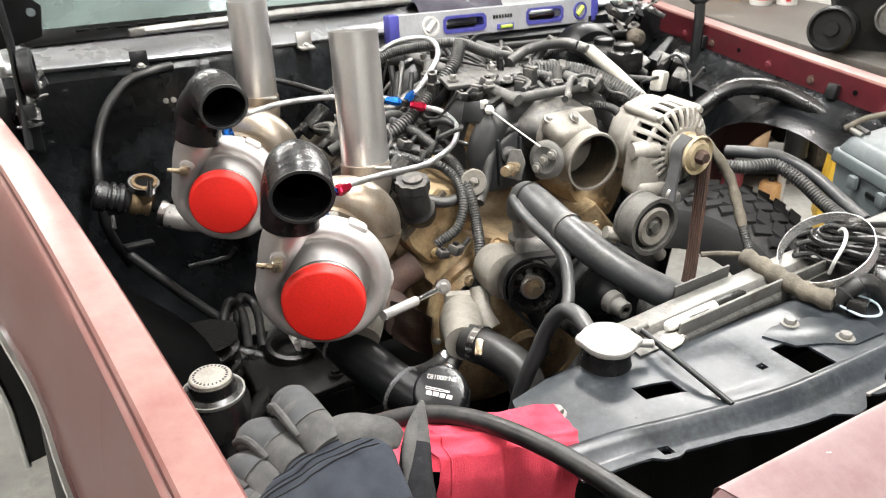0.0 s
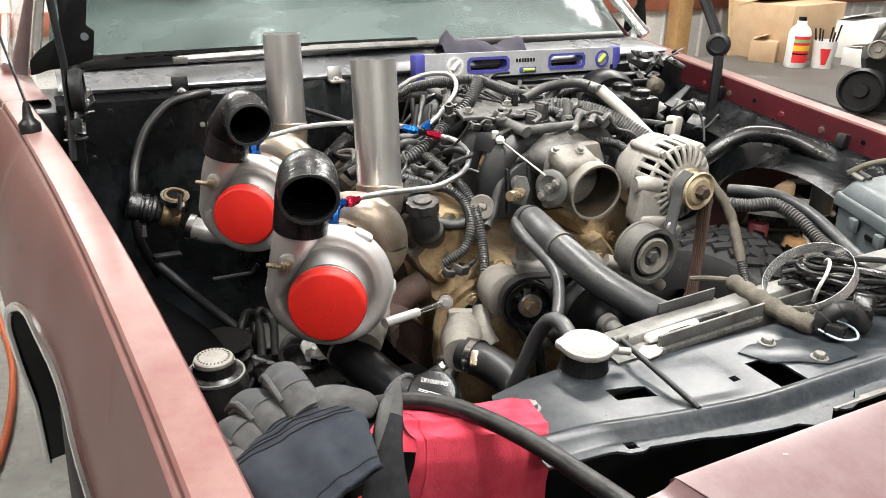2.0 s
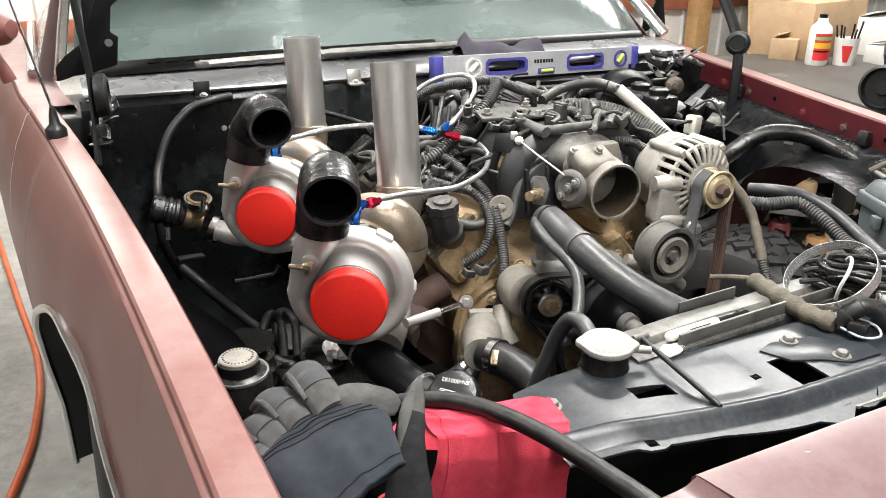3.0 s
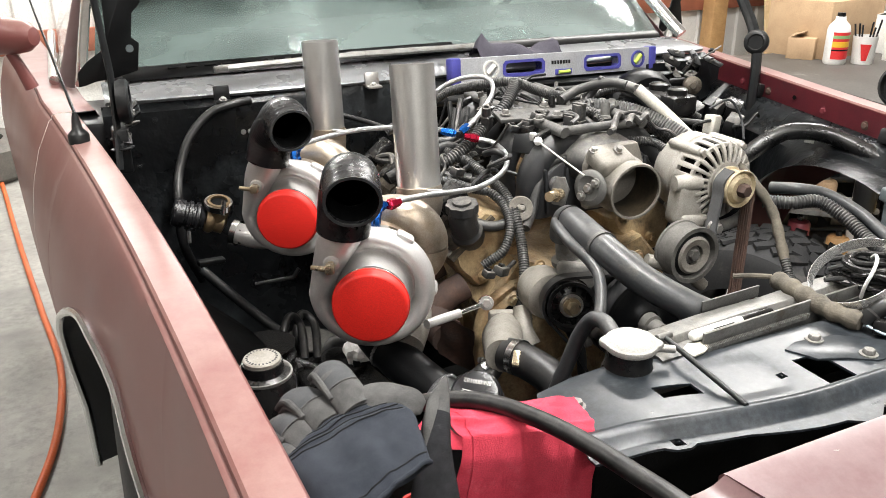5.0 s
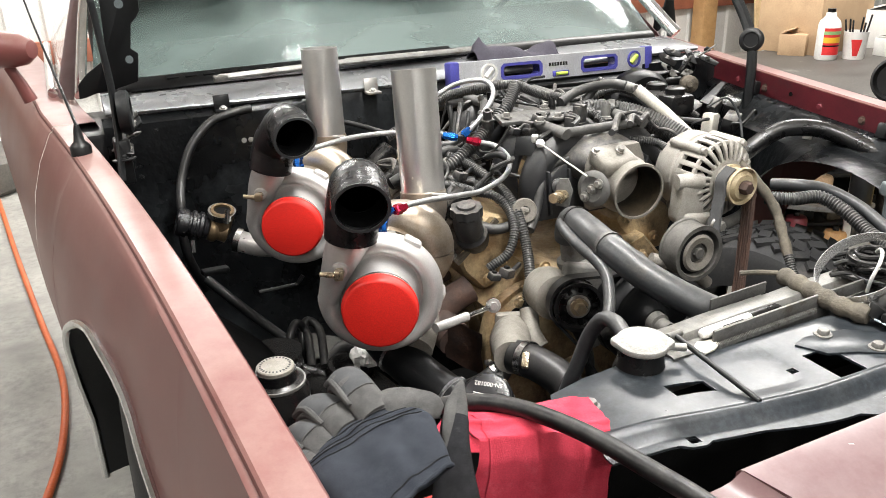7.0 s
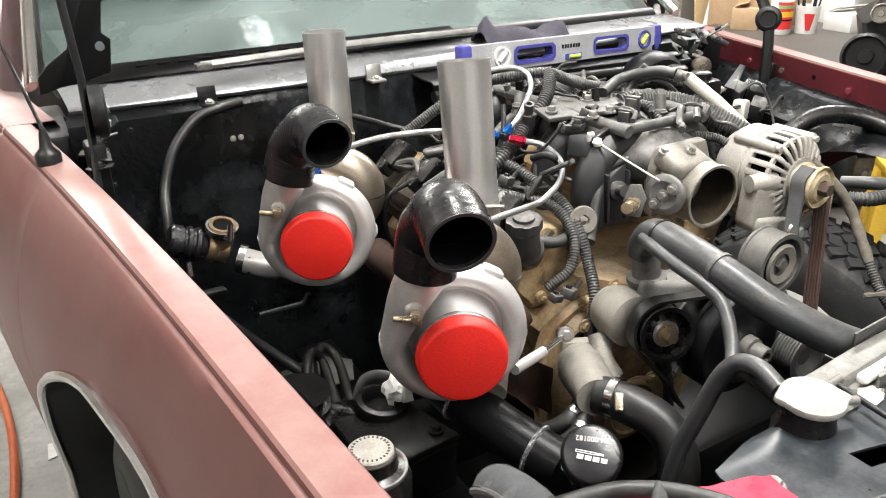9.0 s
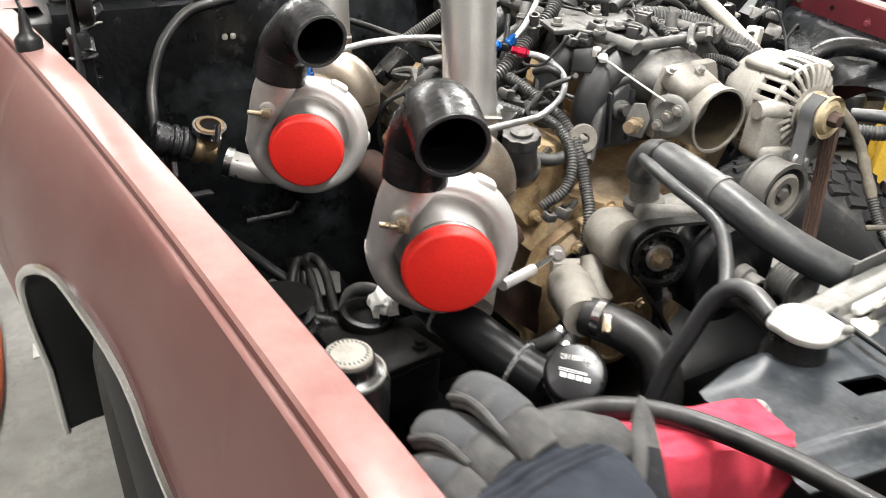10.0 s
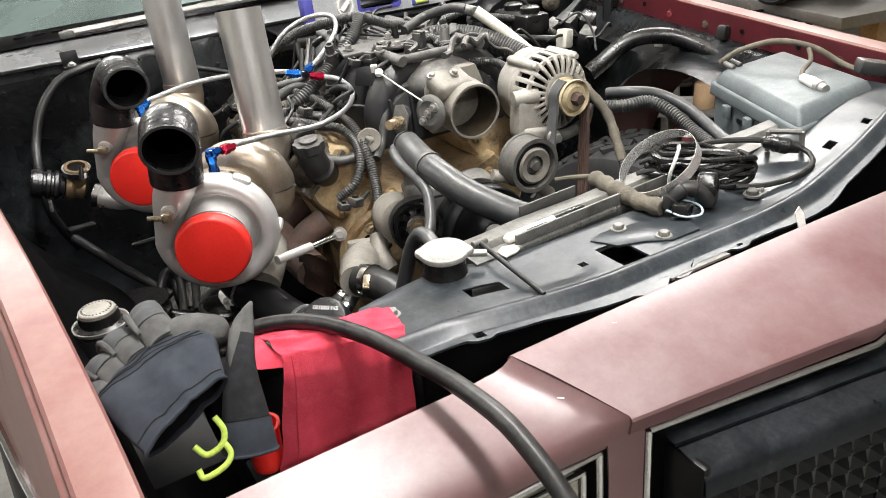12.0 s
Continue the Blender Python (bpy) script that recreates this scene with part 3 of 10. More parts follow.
# dashboard, seats behind the glass
INTERIOR = mat("dark_interior_vinyl", (0.05, 0.045, 0.045), (0.08, 0.07, 0.07), 0.7, 0, 12, 200, 0.2)
bm = bmesh.new()
loft(bm, [[(x, 1.60, 0.965), (x, 1.68, 0.985), (x, 1.95, 0.985), (x, 2.05, 0.95), (x, 2.06, 0.75)] for x in (-0.74, -0.3, 0.0, 0.3, 0.74)])
part("dashboard", bm, INTERIOR, car)
bm = bmesh.new()
box(bm, (1.4, 0.16, 0.55), pose(0, 2.85, 0.95, -12, 0, 0), 0.05)
part("seat_back", bm, INTERIOR, car)
bm = bmesh.new()
box(bm, (1.5, 0.04, 0.9), pose(0, 3.25, 0.9), 0.01)
part("cabin_rear", bm, INTERIOR, car)
bm = bmesh.new()
box(bm, (1.5, 1.7, 0.05), pose(0, 2.4, 0.4), 0.01)
part("cabin_floor", bm, INTERIOR, car)
bm = bmesh.new()
lathe(bm, [(0.19, -0.012), (0.202, 0), (0.19, 0.012), (0.178, 0)], axis_to((-0.0 + 0.38, 2.12, 1.03), (0, 0.85, 0.5)), 32, True)
part("steering_wheel", bm, PLASTIC_BLACK, car)

# cowl panel under the glass
bm = bmesh.new()
rows = []
for i in range(25):
    x = -0.79 + i * 1.58 / 24
    u = x / 0.79
    rows.append([(x, 1.352 + 0.03 * u * u, 0.960), (x, 1.345 + 0.03 * u * u, 0.967), (x, 1.350 + 0.03 * u * u, 0.972), (x, 1.40 + 0.05 * u * u, 0.992 - 0.012 * u * u), (x, 1.445 + 0.09 * u * u, 1.004 - 0.02 * u * u), (x, 1.50 + 0.09 * u * u, 0.995 - 0.02 * u * u)])
loft(bm, rows)
bmesh.ops.solidify(bm, geom=bm.faces[:], thickness=0.003)
part("cowl_panel", bm, COWL, car, "worn grey metal cowl panel under the windscreen")
# black wiper grille strip
bm = bmesh.new()
rings(bm, spline([(0.79 * u, 1.447 + 0.095 * u * u, 1.010 - 0.02 * u * u) for u in (-0.95, -0.6, -0.3, 0, 0.3, 0.6, 0.95)]), 0.016, 8, True, 0.45)
part("glass_seal", bm, RUBBER, car, "black rubber windscreen seal")
bm = bmesh.new()
loft(bm, [[(0.79 * u, 1.418 + 0.075 * u * u, 1.004 - 0.016 * u * u), (0.79 * u, 1.424 + 0.078 * u * u, 1.014 - 0.018 * u * u), (0.79 * u, 1.472 + 0.095 * u * u, 1.026 - 0.02 * u * u), (0.79 * u, 1.48 + 0.1 * u * u, 1.014 - 0.02 * u * u)] for u in [-0.94 + 0.1 * i for i in range(11)]])
bmesh.ops.solidify(bm, geom=bm.faces[:], thickness=0.003)
vent = part("wiper_vent", bm, BLACK_SATIN, car, "black slotted air vent under the glass")
for i in range(16):
    u = -0.80 + 0.05 * i
    bm = bmesh.new()
    box(bm, (0.026, 0.008, 0.004), pose(0.79 * u, 1.448 + 0.086 * u * u, 1.0215 - 0.019 * u * u, 14, 0, -8 * u), 0.0015)
    part("slat", bm, BLACK_FLAT, vent)
# firewall and inner wheelhouse panels
bm = bmesh.new()
rows = []
for i in range(13):
    x = -0.80 + i * 1.60 / 12
    rows.append([(x, 1.352 + 0.03 * (x / 0.79) ** 2, 0.958), (x, 1.347, 0.945), (x, 1.33, 0.80), (x, 1.32, 0.6), (x, 1.28, 0.42), (x, 1.20, 0.25)])
loft(bm, rows)
bmesh.ops.solidify(bm, geom=bm.faces[:], thickness=0.004)
part("firewall", bm, FIREWALL, car, "satin black firewall")
# inner fender of one side, closed and bulged over the wheel
bm = bmesh.new()
rows = []
for i in range(28):
    y = -0.02 + i * 1.37 / 27
    b = math.exp(-((y - WHEEL_Y) / 0.30) ** 2)
    xo = x_in(y)
    rows.append([(-xo + 0.004, y, z_f(y) - 0.05), (-xo + 0.010, y, z_f(y) - 0.072), (-xo + 0.016, y, z_f(y) - 0.09), (-xo + 0.02 + 0.03 * b, y, 0.74), (-xo + 0.04 + 0.11 * b, y, 0.65), (-xo + 0.07 + 0.12 * b, y, 0.50), (-xo + 0.10 + 0.10 * b, y, 0.38), (-xo + 0.14 + 0.10 * b, y, 0.2)])
loft(bm, rows)
bmesh.ops.solidify(bm, geom=bm.faces[:], thickness=0.003)
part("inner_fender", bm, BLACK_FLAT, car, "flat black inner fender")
# the other inner fender has a large opening to the wheel
bm = bmesh.new()
rows = []
for i in range(40):
    y = -0.02 + i * 1.37 / 39
    xo = x_in(y)
    top = z_f(y) - 0.07
    d = 1 - ((y - 0.72) / 0.285) ** 2
    edge = 0.61 + 0.197 * math.sqrt(d) if d > 0 else 0.30
    rows.append([(xo - 0.004, y, top + 0.01), (xo - 0.03, y, top - 0.004), (xo - 0.05, y, top - 0.03), (xo - 0.10, y, max(edge + 0.008, top - 0.05) if d > 0 else top - 0.05), (xo - 0.13, y, edge + 0.004 if d > 0 else 0.6), (xo - 0.15, y, edge)])
loft(bm, rows)
bmesh.ops.solidify(bm, geom=bm.faces[:], thickness=0.004)
part("inner_fender", bm, FIREWALL, car, "black inner fender with painted sheen and an open wheel arch")
# engine bay floor: crossmember and rails, dark
for side in (-1, 1):
    bm = bmesh.new()
    box(bm, (0.09, 1.6, 0.13), pose(side * 0.42, 0.6, 0.36), 0.01)
    part("frame_rail", bm, BLACK_SATIN, car)
bm = bmesh.new()
box(bm, (0.95, 0.22, 0.12), pose(0, 0.75, 0.30), 0.02)
part("crossmember", bm, BLACK_SATIN, car)
bm = bmesh.new()
box(bm, (1.2, 1.5, 0.01), pose(0, 0.65, 0.2), 0.0)
part("splash_shield", bm, BLACK_SATIN, car)

# flange fasteners and clips on the far fender
for i, y in enumerate((0.30, 0.42, 0.60, 0.80, 0.93, 1.13, 1.24)):
    bm = bmesh.new()
    m = axis_to((x_in(y) - 0.0005, y, z_f(y) - 0.042), (-1, 0, 0))
    hexhead(bm, m, 0.0075, 0.006)
    part("bolt", bm, RUST if i % 2 else PAINT_DULL, car)
# dark red inner flange skin over the fender's inner face
bm = bmesh.new()
loft(bm, [[(x_in(y) - 0.001, y, z_f(y) - 0.006), (x_in(y) - 0.0015, y, z_f(y) - 0.03), (x_in(y) - 0.001, y, z_f(y) - 0.066), (x_in(y) - 0.018, y, z_f(y) - 0.07)] for y in [-0.05 + 0.05 * i for i in range(31)]])
bmesh.ops.solidify(bm, geom=bm.faces[:], thickness=-0.002)
part("inner_flange", bm, PAINT_DULL, car, "dull red inner flange of the fender")
for y in (1.16, 0.73):
    bm = bmesh.new()
    box(bm, (0.022, 0.026, 0.034), pose(x_in(y) - 0.012, y, z_f(y) - 0.045, 0, 12, 0), 0.006)
    part("rubber_bumper", bm, RUBBER, car, "black rubber bonnet bumper")
# small holed tab on the inner fender
for y in (0.36, 0.52, 0.68, 1.03):
    bm = bmesh.new()
    # thin black disc on the flange, painted as the dark of a hole
    lathe(bm, [(0, 0), (0.0055, 0), (0.0055, 0.0008), (0, 0.0008)], axis_to((x_in(y) - 0.0045, y, z_f(y) - 0.034), (-1, 0, 0)), 12)
    part("hole", bm, BLACK_FLAT, car)
bm = bmesh.new()
t = bmesh.new()
plate(t, [(-0.011, 0), (0.011, 0), (0.011, 0.035), (0.006, 0.046), (-0.006, 0.046), (-0.011, 0.035)], 0.002)
add(bm, t, pose(0.715, 0.90, 0.815, 78, 0, -70))
part("tab", bm, ZINC, car, "small zinc bracket tab")

# hinges left after the bonnet came off
def bonnet_hinge(side):
    h = thing("bonnet_hinge", "black steel bonnet hinge standing open", "hinge", (side * 0.77, 1.28, 0.9), "bonnet hinges")
    s = side
    bm = bmesh.new()
    out = [(-0.045, 0.0), (-0.03, 0.03), (0.02, 0.05), (0.03, 0.07), (0.03, 0.12), (0.045, 0.14), (0.045, 0.17), (0.03, 0.185), (0.03, 0.30), (-0.025, 0.30), (-0.03, 0.12), (-0.075, 0.07), (-0.085, 0.035), (-0.07, 0.02)]
    foot_z = 1.01
    if s < 0:
        out = [(-0.055, 0.008), (-0.036, 0.014), (-0.004, 0.017), (0.046, 0.030), (0.055, 0.084), (0.042, 0.095), (0.050, 0.142), (0.062, 0.152), (0.070, 0.165), (0.074, 0.27), (0.004, 0.27), (-0.004, 0.105), (-0.014, 0.075), (-0.047, 0.053), (-0.066, 0.033), (-0.068, 0.006)]
    plate(bm, [(x, z) for x, z in out], 0.006, pose(s * 0.765, 1.31, foot_z, 90, 0, 0), 0.001)
    arm = part("arm_plate", bm, BLACK_SATIN, h)
    # grey discs on the uncut plate, painted as light seen through bolt holes
    for hx, hz2, hr in ((0.036, 0.074, 0.0075), (0.034, 0.180, 0.0085), (0.040, 0.222, 0.0085)):
        bm = bmesh.new()
        lathe(bm, [(0, 0.0), (hr, 0.0), (hr, 0.0012), (0, 0.0012)], pose(s * 0.765, 1.31, foot_z, 90, 0, 0) @ Matrix.Translation((hx, hz2, 0.006)), 20)
        part("bolt_hole", bm, PLASTIC_GREY, arm, "pale disc painted as light through a bolt hole")
    bm = bmesh.new()
    rings(bm, [Vector((s * 0.784, 1.25, 1.24)), Vector((s * 0.780, 1.25, 1.17)), Vector((s * 0.774, 1.245, 1.047)), Vector((s * 0.778, 1.225, 0.95)), Vector((s * 0.786, 1.20, 0.87))], 0.0085, 8, True, 0.6)
    part("link", bm, BLACK_DUSTY, h)
    bm = bmesh.new()
    lathe(bm, [(0, -0.012), (0.038, -0.012), (0.042, -0.004), (0.042, 0.008), (0.036, 0.012), (0.030, 0.012), (0.028, 0.008), (0, 0.008)], axis_to((s * 0.758, 1.235, 0.995), (-s * 1.0, -0.12, 0)), 28)
    part("pivot", bm, BLACK_DUSTY, h)
    bm = bmesh.new()
    box(bm, (0.03, 0.05, 0.09), pose(s * 0.775, 1.24, 0.90), 0.006)
    part("foot", bm, BLACK_DUSTY, h)
    return h


bonnet_hinge(-1)
hr = random.Random(11)
for k in range(9):
    x, y, z = -0.775 + 0.010 * (k % 4), 1.215 + 0.016 * k, 0.905 + 0.018 * (k * 5 % 4)
    cl = thing("hinge_clip", "small black bracket beside the bonnet hinge", "bracket", (x, y, z), "hinge brackets")
    bm = bmesh.new()
    plate(bm, [(-0.022, -0.008), (0.012, -0.012), (0.024, -0.002), (0.016, 0.010), (-0.018, 0.009)], 0.004, pose(x, y, z, hr.uniform(-40, 40), hr.uniform(-40, 40), hr.uniform(0, 180)), 0.001)
    part("strap", bm, (BLACK_DUSTY, PLASTIC_BLACK, GREY_METAL)[k % 3], cl)
    bm = bmesh.new()
    hexhead(bm, pose(x, y, z + 0.004, hr.uniform(-30, 30), hr.uniform(-30, 30), 0), 0.006, 0.008)
    part("screw", bm, ZINC if k % 2 else BLACK_DUSTY, cl)
# the other hinge: slim arm with a round pivot, and a plate behind
h = thing("bonnet_hinge", "dark steel bonnet hinge arm with a round pivot", "hinge", (0.79, 1.17, 0.84), "bonnet hinges")
bm = bmesh.new()
tube(bm, [(0.775, 1.155, 0.835), (0.785, 1.165, 0.93), (0.795, 1.18, 1.0)], 0.013, 8)
part("lower_arm", bm, BLACK_DUSTY, h)
bm = bmesh.new()
tube(bm, [(0.795, 1.18, 1.0), (0.80, 1.22, 1.06), (0.80, 1.30, 1.16), (0.80, 1.37, 1.24)], 0.014, 8)
part("upper_arm", bm, BLACK_DUSTY, h)
bm = bmesh.new()
lathe(bm, [(0, -0.012), (0.028, -0.012), (0.031, -0.006), (0.031, 0.006), (0.026, 0.011), (0.02, 0.012), (0.018, 0.009), (0, 0.009)], axis_to((0.79, 1.18, 1.01), (-0.8, -0.55, 0.1)), 28)
part("pivot", bm, RUBBER, h, "round black rubber pivot")
bm = bmesh.new()
plate(bm, [(-0.06, -0.03), (-0.02, -0.02), (0.0, -0.05), (0.04, -0.05), (0.06, -0.01), (0.05, 0.06), (0.09, 0.14), (0.05, 0.15), (0.0, 0.05), (-0.05, 0.02)], 0.006, pose(0.93, 1.70, 1.0, 84, 0, 15), 0.001)
part("arm_plate", bm, BLACK_SATIN, h)
bm = bmesh.new()
tube(bm, [(0.80, 1.52, 0.90), (0.87, 1.62, 0.93), (0.92, 1.69, 0.975)], 0.014, 8)
part("link", bm, GREY_METAL, h)

for k in range(10):
    x, y, z = 0.60 + 0.018 * k, 1.29 + 0.012 * (k % 4), 0.915 + 0.014 * (k * 3 % 5)
    cl = thing("hinge_clip", "small black bracket beside the bonnet hinge", "bracket", (x, y, z), "hinge brackets")
    bm = bmesh.new()
    plate(bm, [(-0.03, -0.010), (0.016, -0.014), (0.032, -0.002), (0.020, 0.013), (-0.024, 0.011)], 0.004, pose(x, y, z, hr.uniform(-50, 50), hr.uniform(-50, 50), hr.uniform(0, 180)), 0.001)
    part("strap", bm, (BLACK_DUSTY, PLASTIC_BLACK, DUSTY_STEEL)[k % 3], cl)
    bm = bmesh.new()
    hexhead(bm, pose(x, y, z + 0.004, hr.uniform(-30, 30), hr.uniform(-30, 30), 0), 0.006, 0.008)
    part("screw", bm, DUSTY_STEEL if k % 2 else BLACK_DUSTY, cl)
# wiper
wp = thing("wiper", "grey metal wiper blade resting on the cowl", "wiper", (-0.3, 1.4, 1.0))
bm = bmesh.new()
rings(bm, [Vector((-0.55, 1.385, 1.018)), Vector((-0.25, 1.40, 1.022)), Vector((0.10, 1.405, 1.020))], 0.0085, 8, True, 0.7)
part("blade", bm, GREY_METAL, wp)
bm = bmesh.new()
box(bm, (0.03, 0.02, 0.014), pose(-0.545, 1.384, 1.016), 0.003)
part("blade_clip", bm, GREY_METAL, wp)
bm = bmesh.new()
rings(bm, [Vector((-0.25, 1.402, 1.024)), Vector((-0.05, 1.42, 1.02)), Vector((0.12, 1.44, 1.01))], 0.008, 8, True, 0.6)
part("arm", bm, GREY_METAL, wp)
# antenna
an = thing("antenna", "thin dark antenna mast in a rubber base", "antenna", (-0.848, 1.193, 0.94))
bm = bmesh.new()
lathe(bm, [(0, -0.012), (0.019, -0.012), (0.019, 0.004), (0.016, 0.008), (0.010, 0.014), (0.007, 0.034), (0.004, 0.045), (0, 0.045)], pose(-0.848, 1.193, 0.945), 20)
part("base", bm, RUBBER, an)
bm = bmesh.new()
rings(bm, [Vector((-0.848, 1.193, 0.99)), Vector((-0.885, 1.30, 1.16)), Vector((-0.93, 1.45, 1.40))], [0.003, 0.002, 0.0015], 6)
part("mast", bm, PLASTIC_BLACK, an)
# door mirror
mi = thing("door_mirror", "maroon bullet door mirror on a slim stalk", "mirror", (-0.94, 1.66, 0.96))
bm = bmesh.new()
lathe(bm, [(0, -0.075), (0.02, -0.07), (0.034, -0.05), (0.041, -0.01), (0.042, 0.045), (0.040, 0.05), (0.036, 0.045), (0, 0.045)], axis_to((-0.965, 1.66, 1.083), (-0.75, 0.55, 0)), 24)
part("shell", bm, PAINT, mi)
bm = bmesh.new()
tube(bm, [(-0.935, 1.655, 0.965), (-0.95, 1.655, 1.01), (-0.965, 1.66, 1.045)], [0.016, 0.013, 0.012], 10, 1)
part("stalk", bm, PAINT, mi)

# cowl clips
for x, y, z in ((-0.557, 1.343, 0.962), (-0.215, 1.343, 0.963)):
    c = thing("cowl_clip", "small black steel clip bolted to the cowl", "clip", (x, y, z), "cowl clips")
    bm = bmesh.new()
    box(bm, (0.034, 0.006, 0.03), pose(x, y - 0.004, z + 0.012, -12, 0, 0), 0.002)
    box(bm, (0.034, 0.03, 0.005), pose(x, y - 0.016, z - 0.004), 0.001)
    part("bracket", bm, BLACK_SATIN if x < -0.3 else ZINC, c)
    bm = bmesh.new()
    hexhead(bm, pose(x, y - 0.018, z - 0.001, 20, 0, 0), 0.006, 0.006)
    part("screw", bm, ZINC, c)

LENS = mat("headlight_glass", (0.42, 0.40, 0.34), (0.34, 0.32, 0.26), 0.12, 0.3, 60, 300, 0.1, coat=0.8, coat_rough=0.03)

# ---- radiator support and nose ----
def sheet(bm, xs, ys2, holes, height, thick):
    """A sheet cut in cells; holes are rectangles that stay open."""
    vs = {}
    for i, x in enumerate(xs):
        for j, y in enumerate(ys2):
            vs[i, j] = bm.verts.new((x, y, height(x, y)))
    for i in range(len(xs) - 1):
        for j in range(len(ys2) - 1):
            cx, cy = (xs[i] + xs[i + 1]) / 2, (ys2[j] + ys2[j + 1]) / 2
            if any(a < cx < b and c < cy < d for a, b, c, d in holes):
                continue
            bm.faces.new((vs[i, j], vs[i + 1, j], vs[i + 1, j + 1], vs[i, j + 1]))
    loose = [v for v in bm.verts if not v.link_faces]
    bmesh.ops.delete(bm, geom=loose, context="VERTS")
    bmesh.ops.recalc_face_normals(bm, faces=bm.faces)
    bmesh.ops.solidify(bm, geom=bm.faces[:], thickness=thick)


def sweep(x):
    """How far the panel runs back towards its ends."""
    return 0.33 * max(0.0, abs(x) - 0.12) ** 1.5


def support_z(x, y):
    y = y - sweep(x)
    z = 0.815
    if x < -0.345:
        z -= 0.16 * (-0.345 - x)
    if y < 0.098:
        z -= min(0.010, (0.098 - y) * 1.1)
    if 0.098 <= y < 0.112:
        z += 0.0032 * math.sin(math.pi * (y - 0.098) / 0.014)
    if y > 0.226:
        z -= (y - 0.226) * 0.5
    if x > 0.25:
        z += 0.030 * min(1, (x - 0.25) / 0.3)
    # shallow pressed pans between the holes
    for cx, cy, rx, ry in ((-0.19, 0.165, 0.06, 0.040), (0.12, 0.165, 0.09, 0.045), (0.36, 0.165, 0.07, 0.04)):
        d = ((x - cx) / rx) ** 4 + ((y - cy) / ry) ** 4
        z -= 0.0032 / (1 + d ** 3)
    return z


sup = thing("radiator_support", "scuffed dark sheet-metal radiator support panel", "radiator support", (0, 0.16, 0.81))
HOLES = [(-0.292, -0.243, 0.147, 0.170), (-0.103, -0.060, 0.114, 0.170), (-0.141, -0.131, 0.147, 0.157), (-0.327, -0.315, 0.074, 0.086), (0.376, 0.405, 0.136, 0.152), (0.235, 0.247, 0.142, 0.152), (0.480, 0.500, 0.118, 0.132), (0.055, 0.064, 0.070, 0.078)]
xs = sorted({round(v, 4) for v in [-0.41 + 0.02 * i for i in range(55)] + [e for q in HOLES for e in q[:2]]})
yy = sorted({round(v, 4) for v in [0.064, 0.070, 0.080, 0.090, 0.098, 0.1015, 0.105, 0.1085, 0.112, 0.122, 0.132, 0.180, 0.190, 0.200, 0.210, 0.220, 0.226, 0.238] + [e for q in HOLES for e in q[2:]]})
bm = bmesh.new()
sheet(bm, xs, [y for y in yy], HOLES, lambda x, y: support_z(x, y + sweep(x)), -0.003)
for v in bm.verts:
    x = v.co.x
    if v.co.y < 0.0705:
        tab = sum(math.exp(-((x - c) / 0.022) ** 4) for c in (-0.10, -0.045, 0.055, -0.325))
        v.co.y += 0.010 * math.sin(x * 17 + 1.0) + 0.010 - 0.016 * min(1.0, tab)
    if x < -0.25:
        # the rear corner is cut off towards the filler neck
        left = max(-0.41, -0.33 - 2.0 * max(0.0, 0.238 - v.co.y))
        v.co.x = -0.25 + (x + 0.25) * (left + 0.25) / -0.16
    v.co.y += sweep(v.co.x)
    v.co.z += 0.0006 * noise.noise(Vector((x * 14, v.co.y * 14, 0.5)))
part("panel", bm, SUPPORT, sup, sharp=50)
bm = bmesh.new()
box(bm, (0.10, 0.012, 0.003), pose(-0.02, 0.071, 0.8065, -10, 0, 0))
part("flange_lip", bm, DUSTY_STEEL, sup, "bare metal flange lip")
# flat black discs painted on as the dark of punched holes
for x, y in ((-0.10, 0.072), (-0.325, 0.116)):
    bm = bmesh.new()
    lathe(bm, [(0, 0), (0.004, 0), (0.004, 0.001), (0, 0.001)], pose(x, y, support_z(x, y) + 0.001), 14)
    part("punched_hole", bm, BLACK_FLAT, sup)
# round punched edges inside the two small openings
for x, y, r in ((-0.136, 0.152, 0.0050), (-0.321, 0.080, 0.0062)):
    bm = bmesh.new()
    y += sweep(x)
    lathe(bm, [(r, -0.0022), (r + 0.0048, -0.0022), (r + 0.0048, 0.0006), (r + 0.0010, 0.0010), (r, 0.0004)], pose(x, y, support_z(x, y), -8 if y < 0.13 else 0, 0, 0), 28, True)
    part("hole_rim", bm, SUPPORT, sup)
for x, y in ((-0.20, 0.205), (-0.16, 0.128), (0.02, 0.205), (0.09, 0.20), (0.30, 0.215), (-0.30, 0.155), (0.15, 0.125)):
    bm = bmesh.new()
    lathe(bm, [(0, 0.001), (0.0032, 0.001), (0.0045, 0.0), (0.005, -0.002), (0, -0.002)], pose(x, y, support_z(x, y) + 0.0008), 14)
    part("spot_dimple", bm, BLACK_DUSTY, sup)
# vertical skirt behind and in front
bm = bmesh.new()
loft(bm, [[(x, 0.235 + sweep(x), support_z(x, 0.2 + sweep(x)) - 0.008), (x, 0.24 + sweep(x), support_z(x, 0.2 + sweep(x)) - 0.035)] for x in (-0.33, -0.28, -0.2, 0, 0.2, 0.3, 0.4, 0.5, 0.64)])
bmesh.ops.solidify(bm, geom=bm.faces[:], thickness=0.003)
part("rear_skirt", bm, SUPPORT, sup)
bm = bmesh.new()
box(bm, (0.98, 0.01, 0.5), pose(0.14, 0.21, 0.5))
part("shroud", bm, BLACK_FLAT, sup)
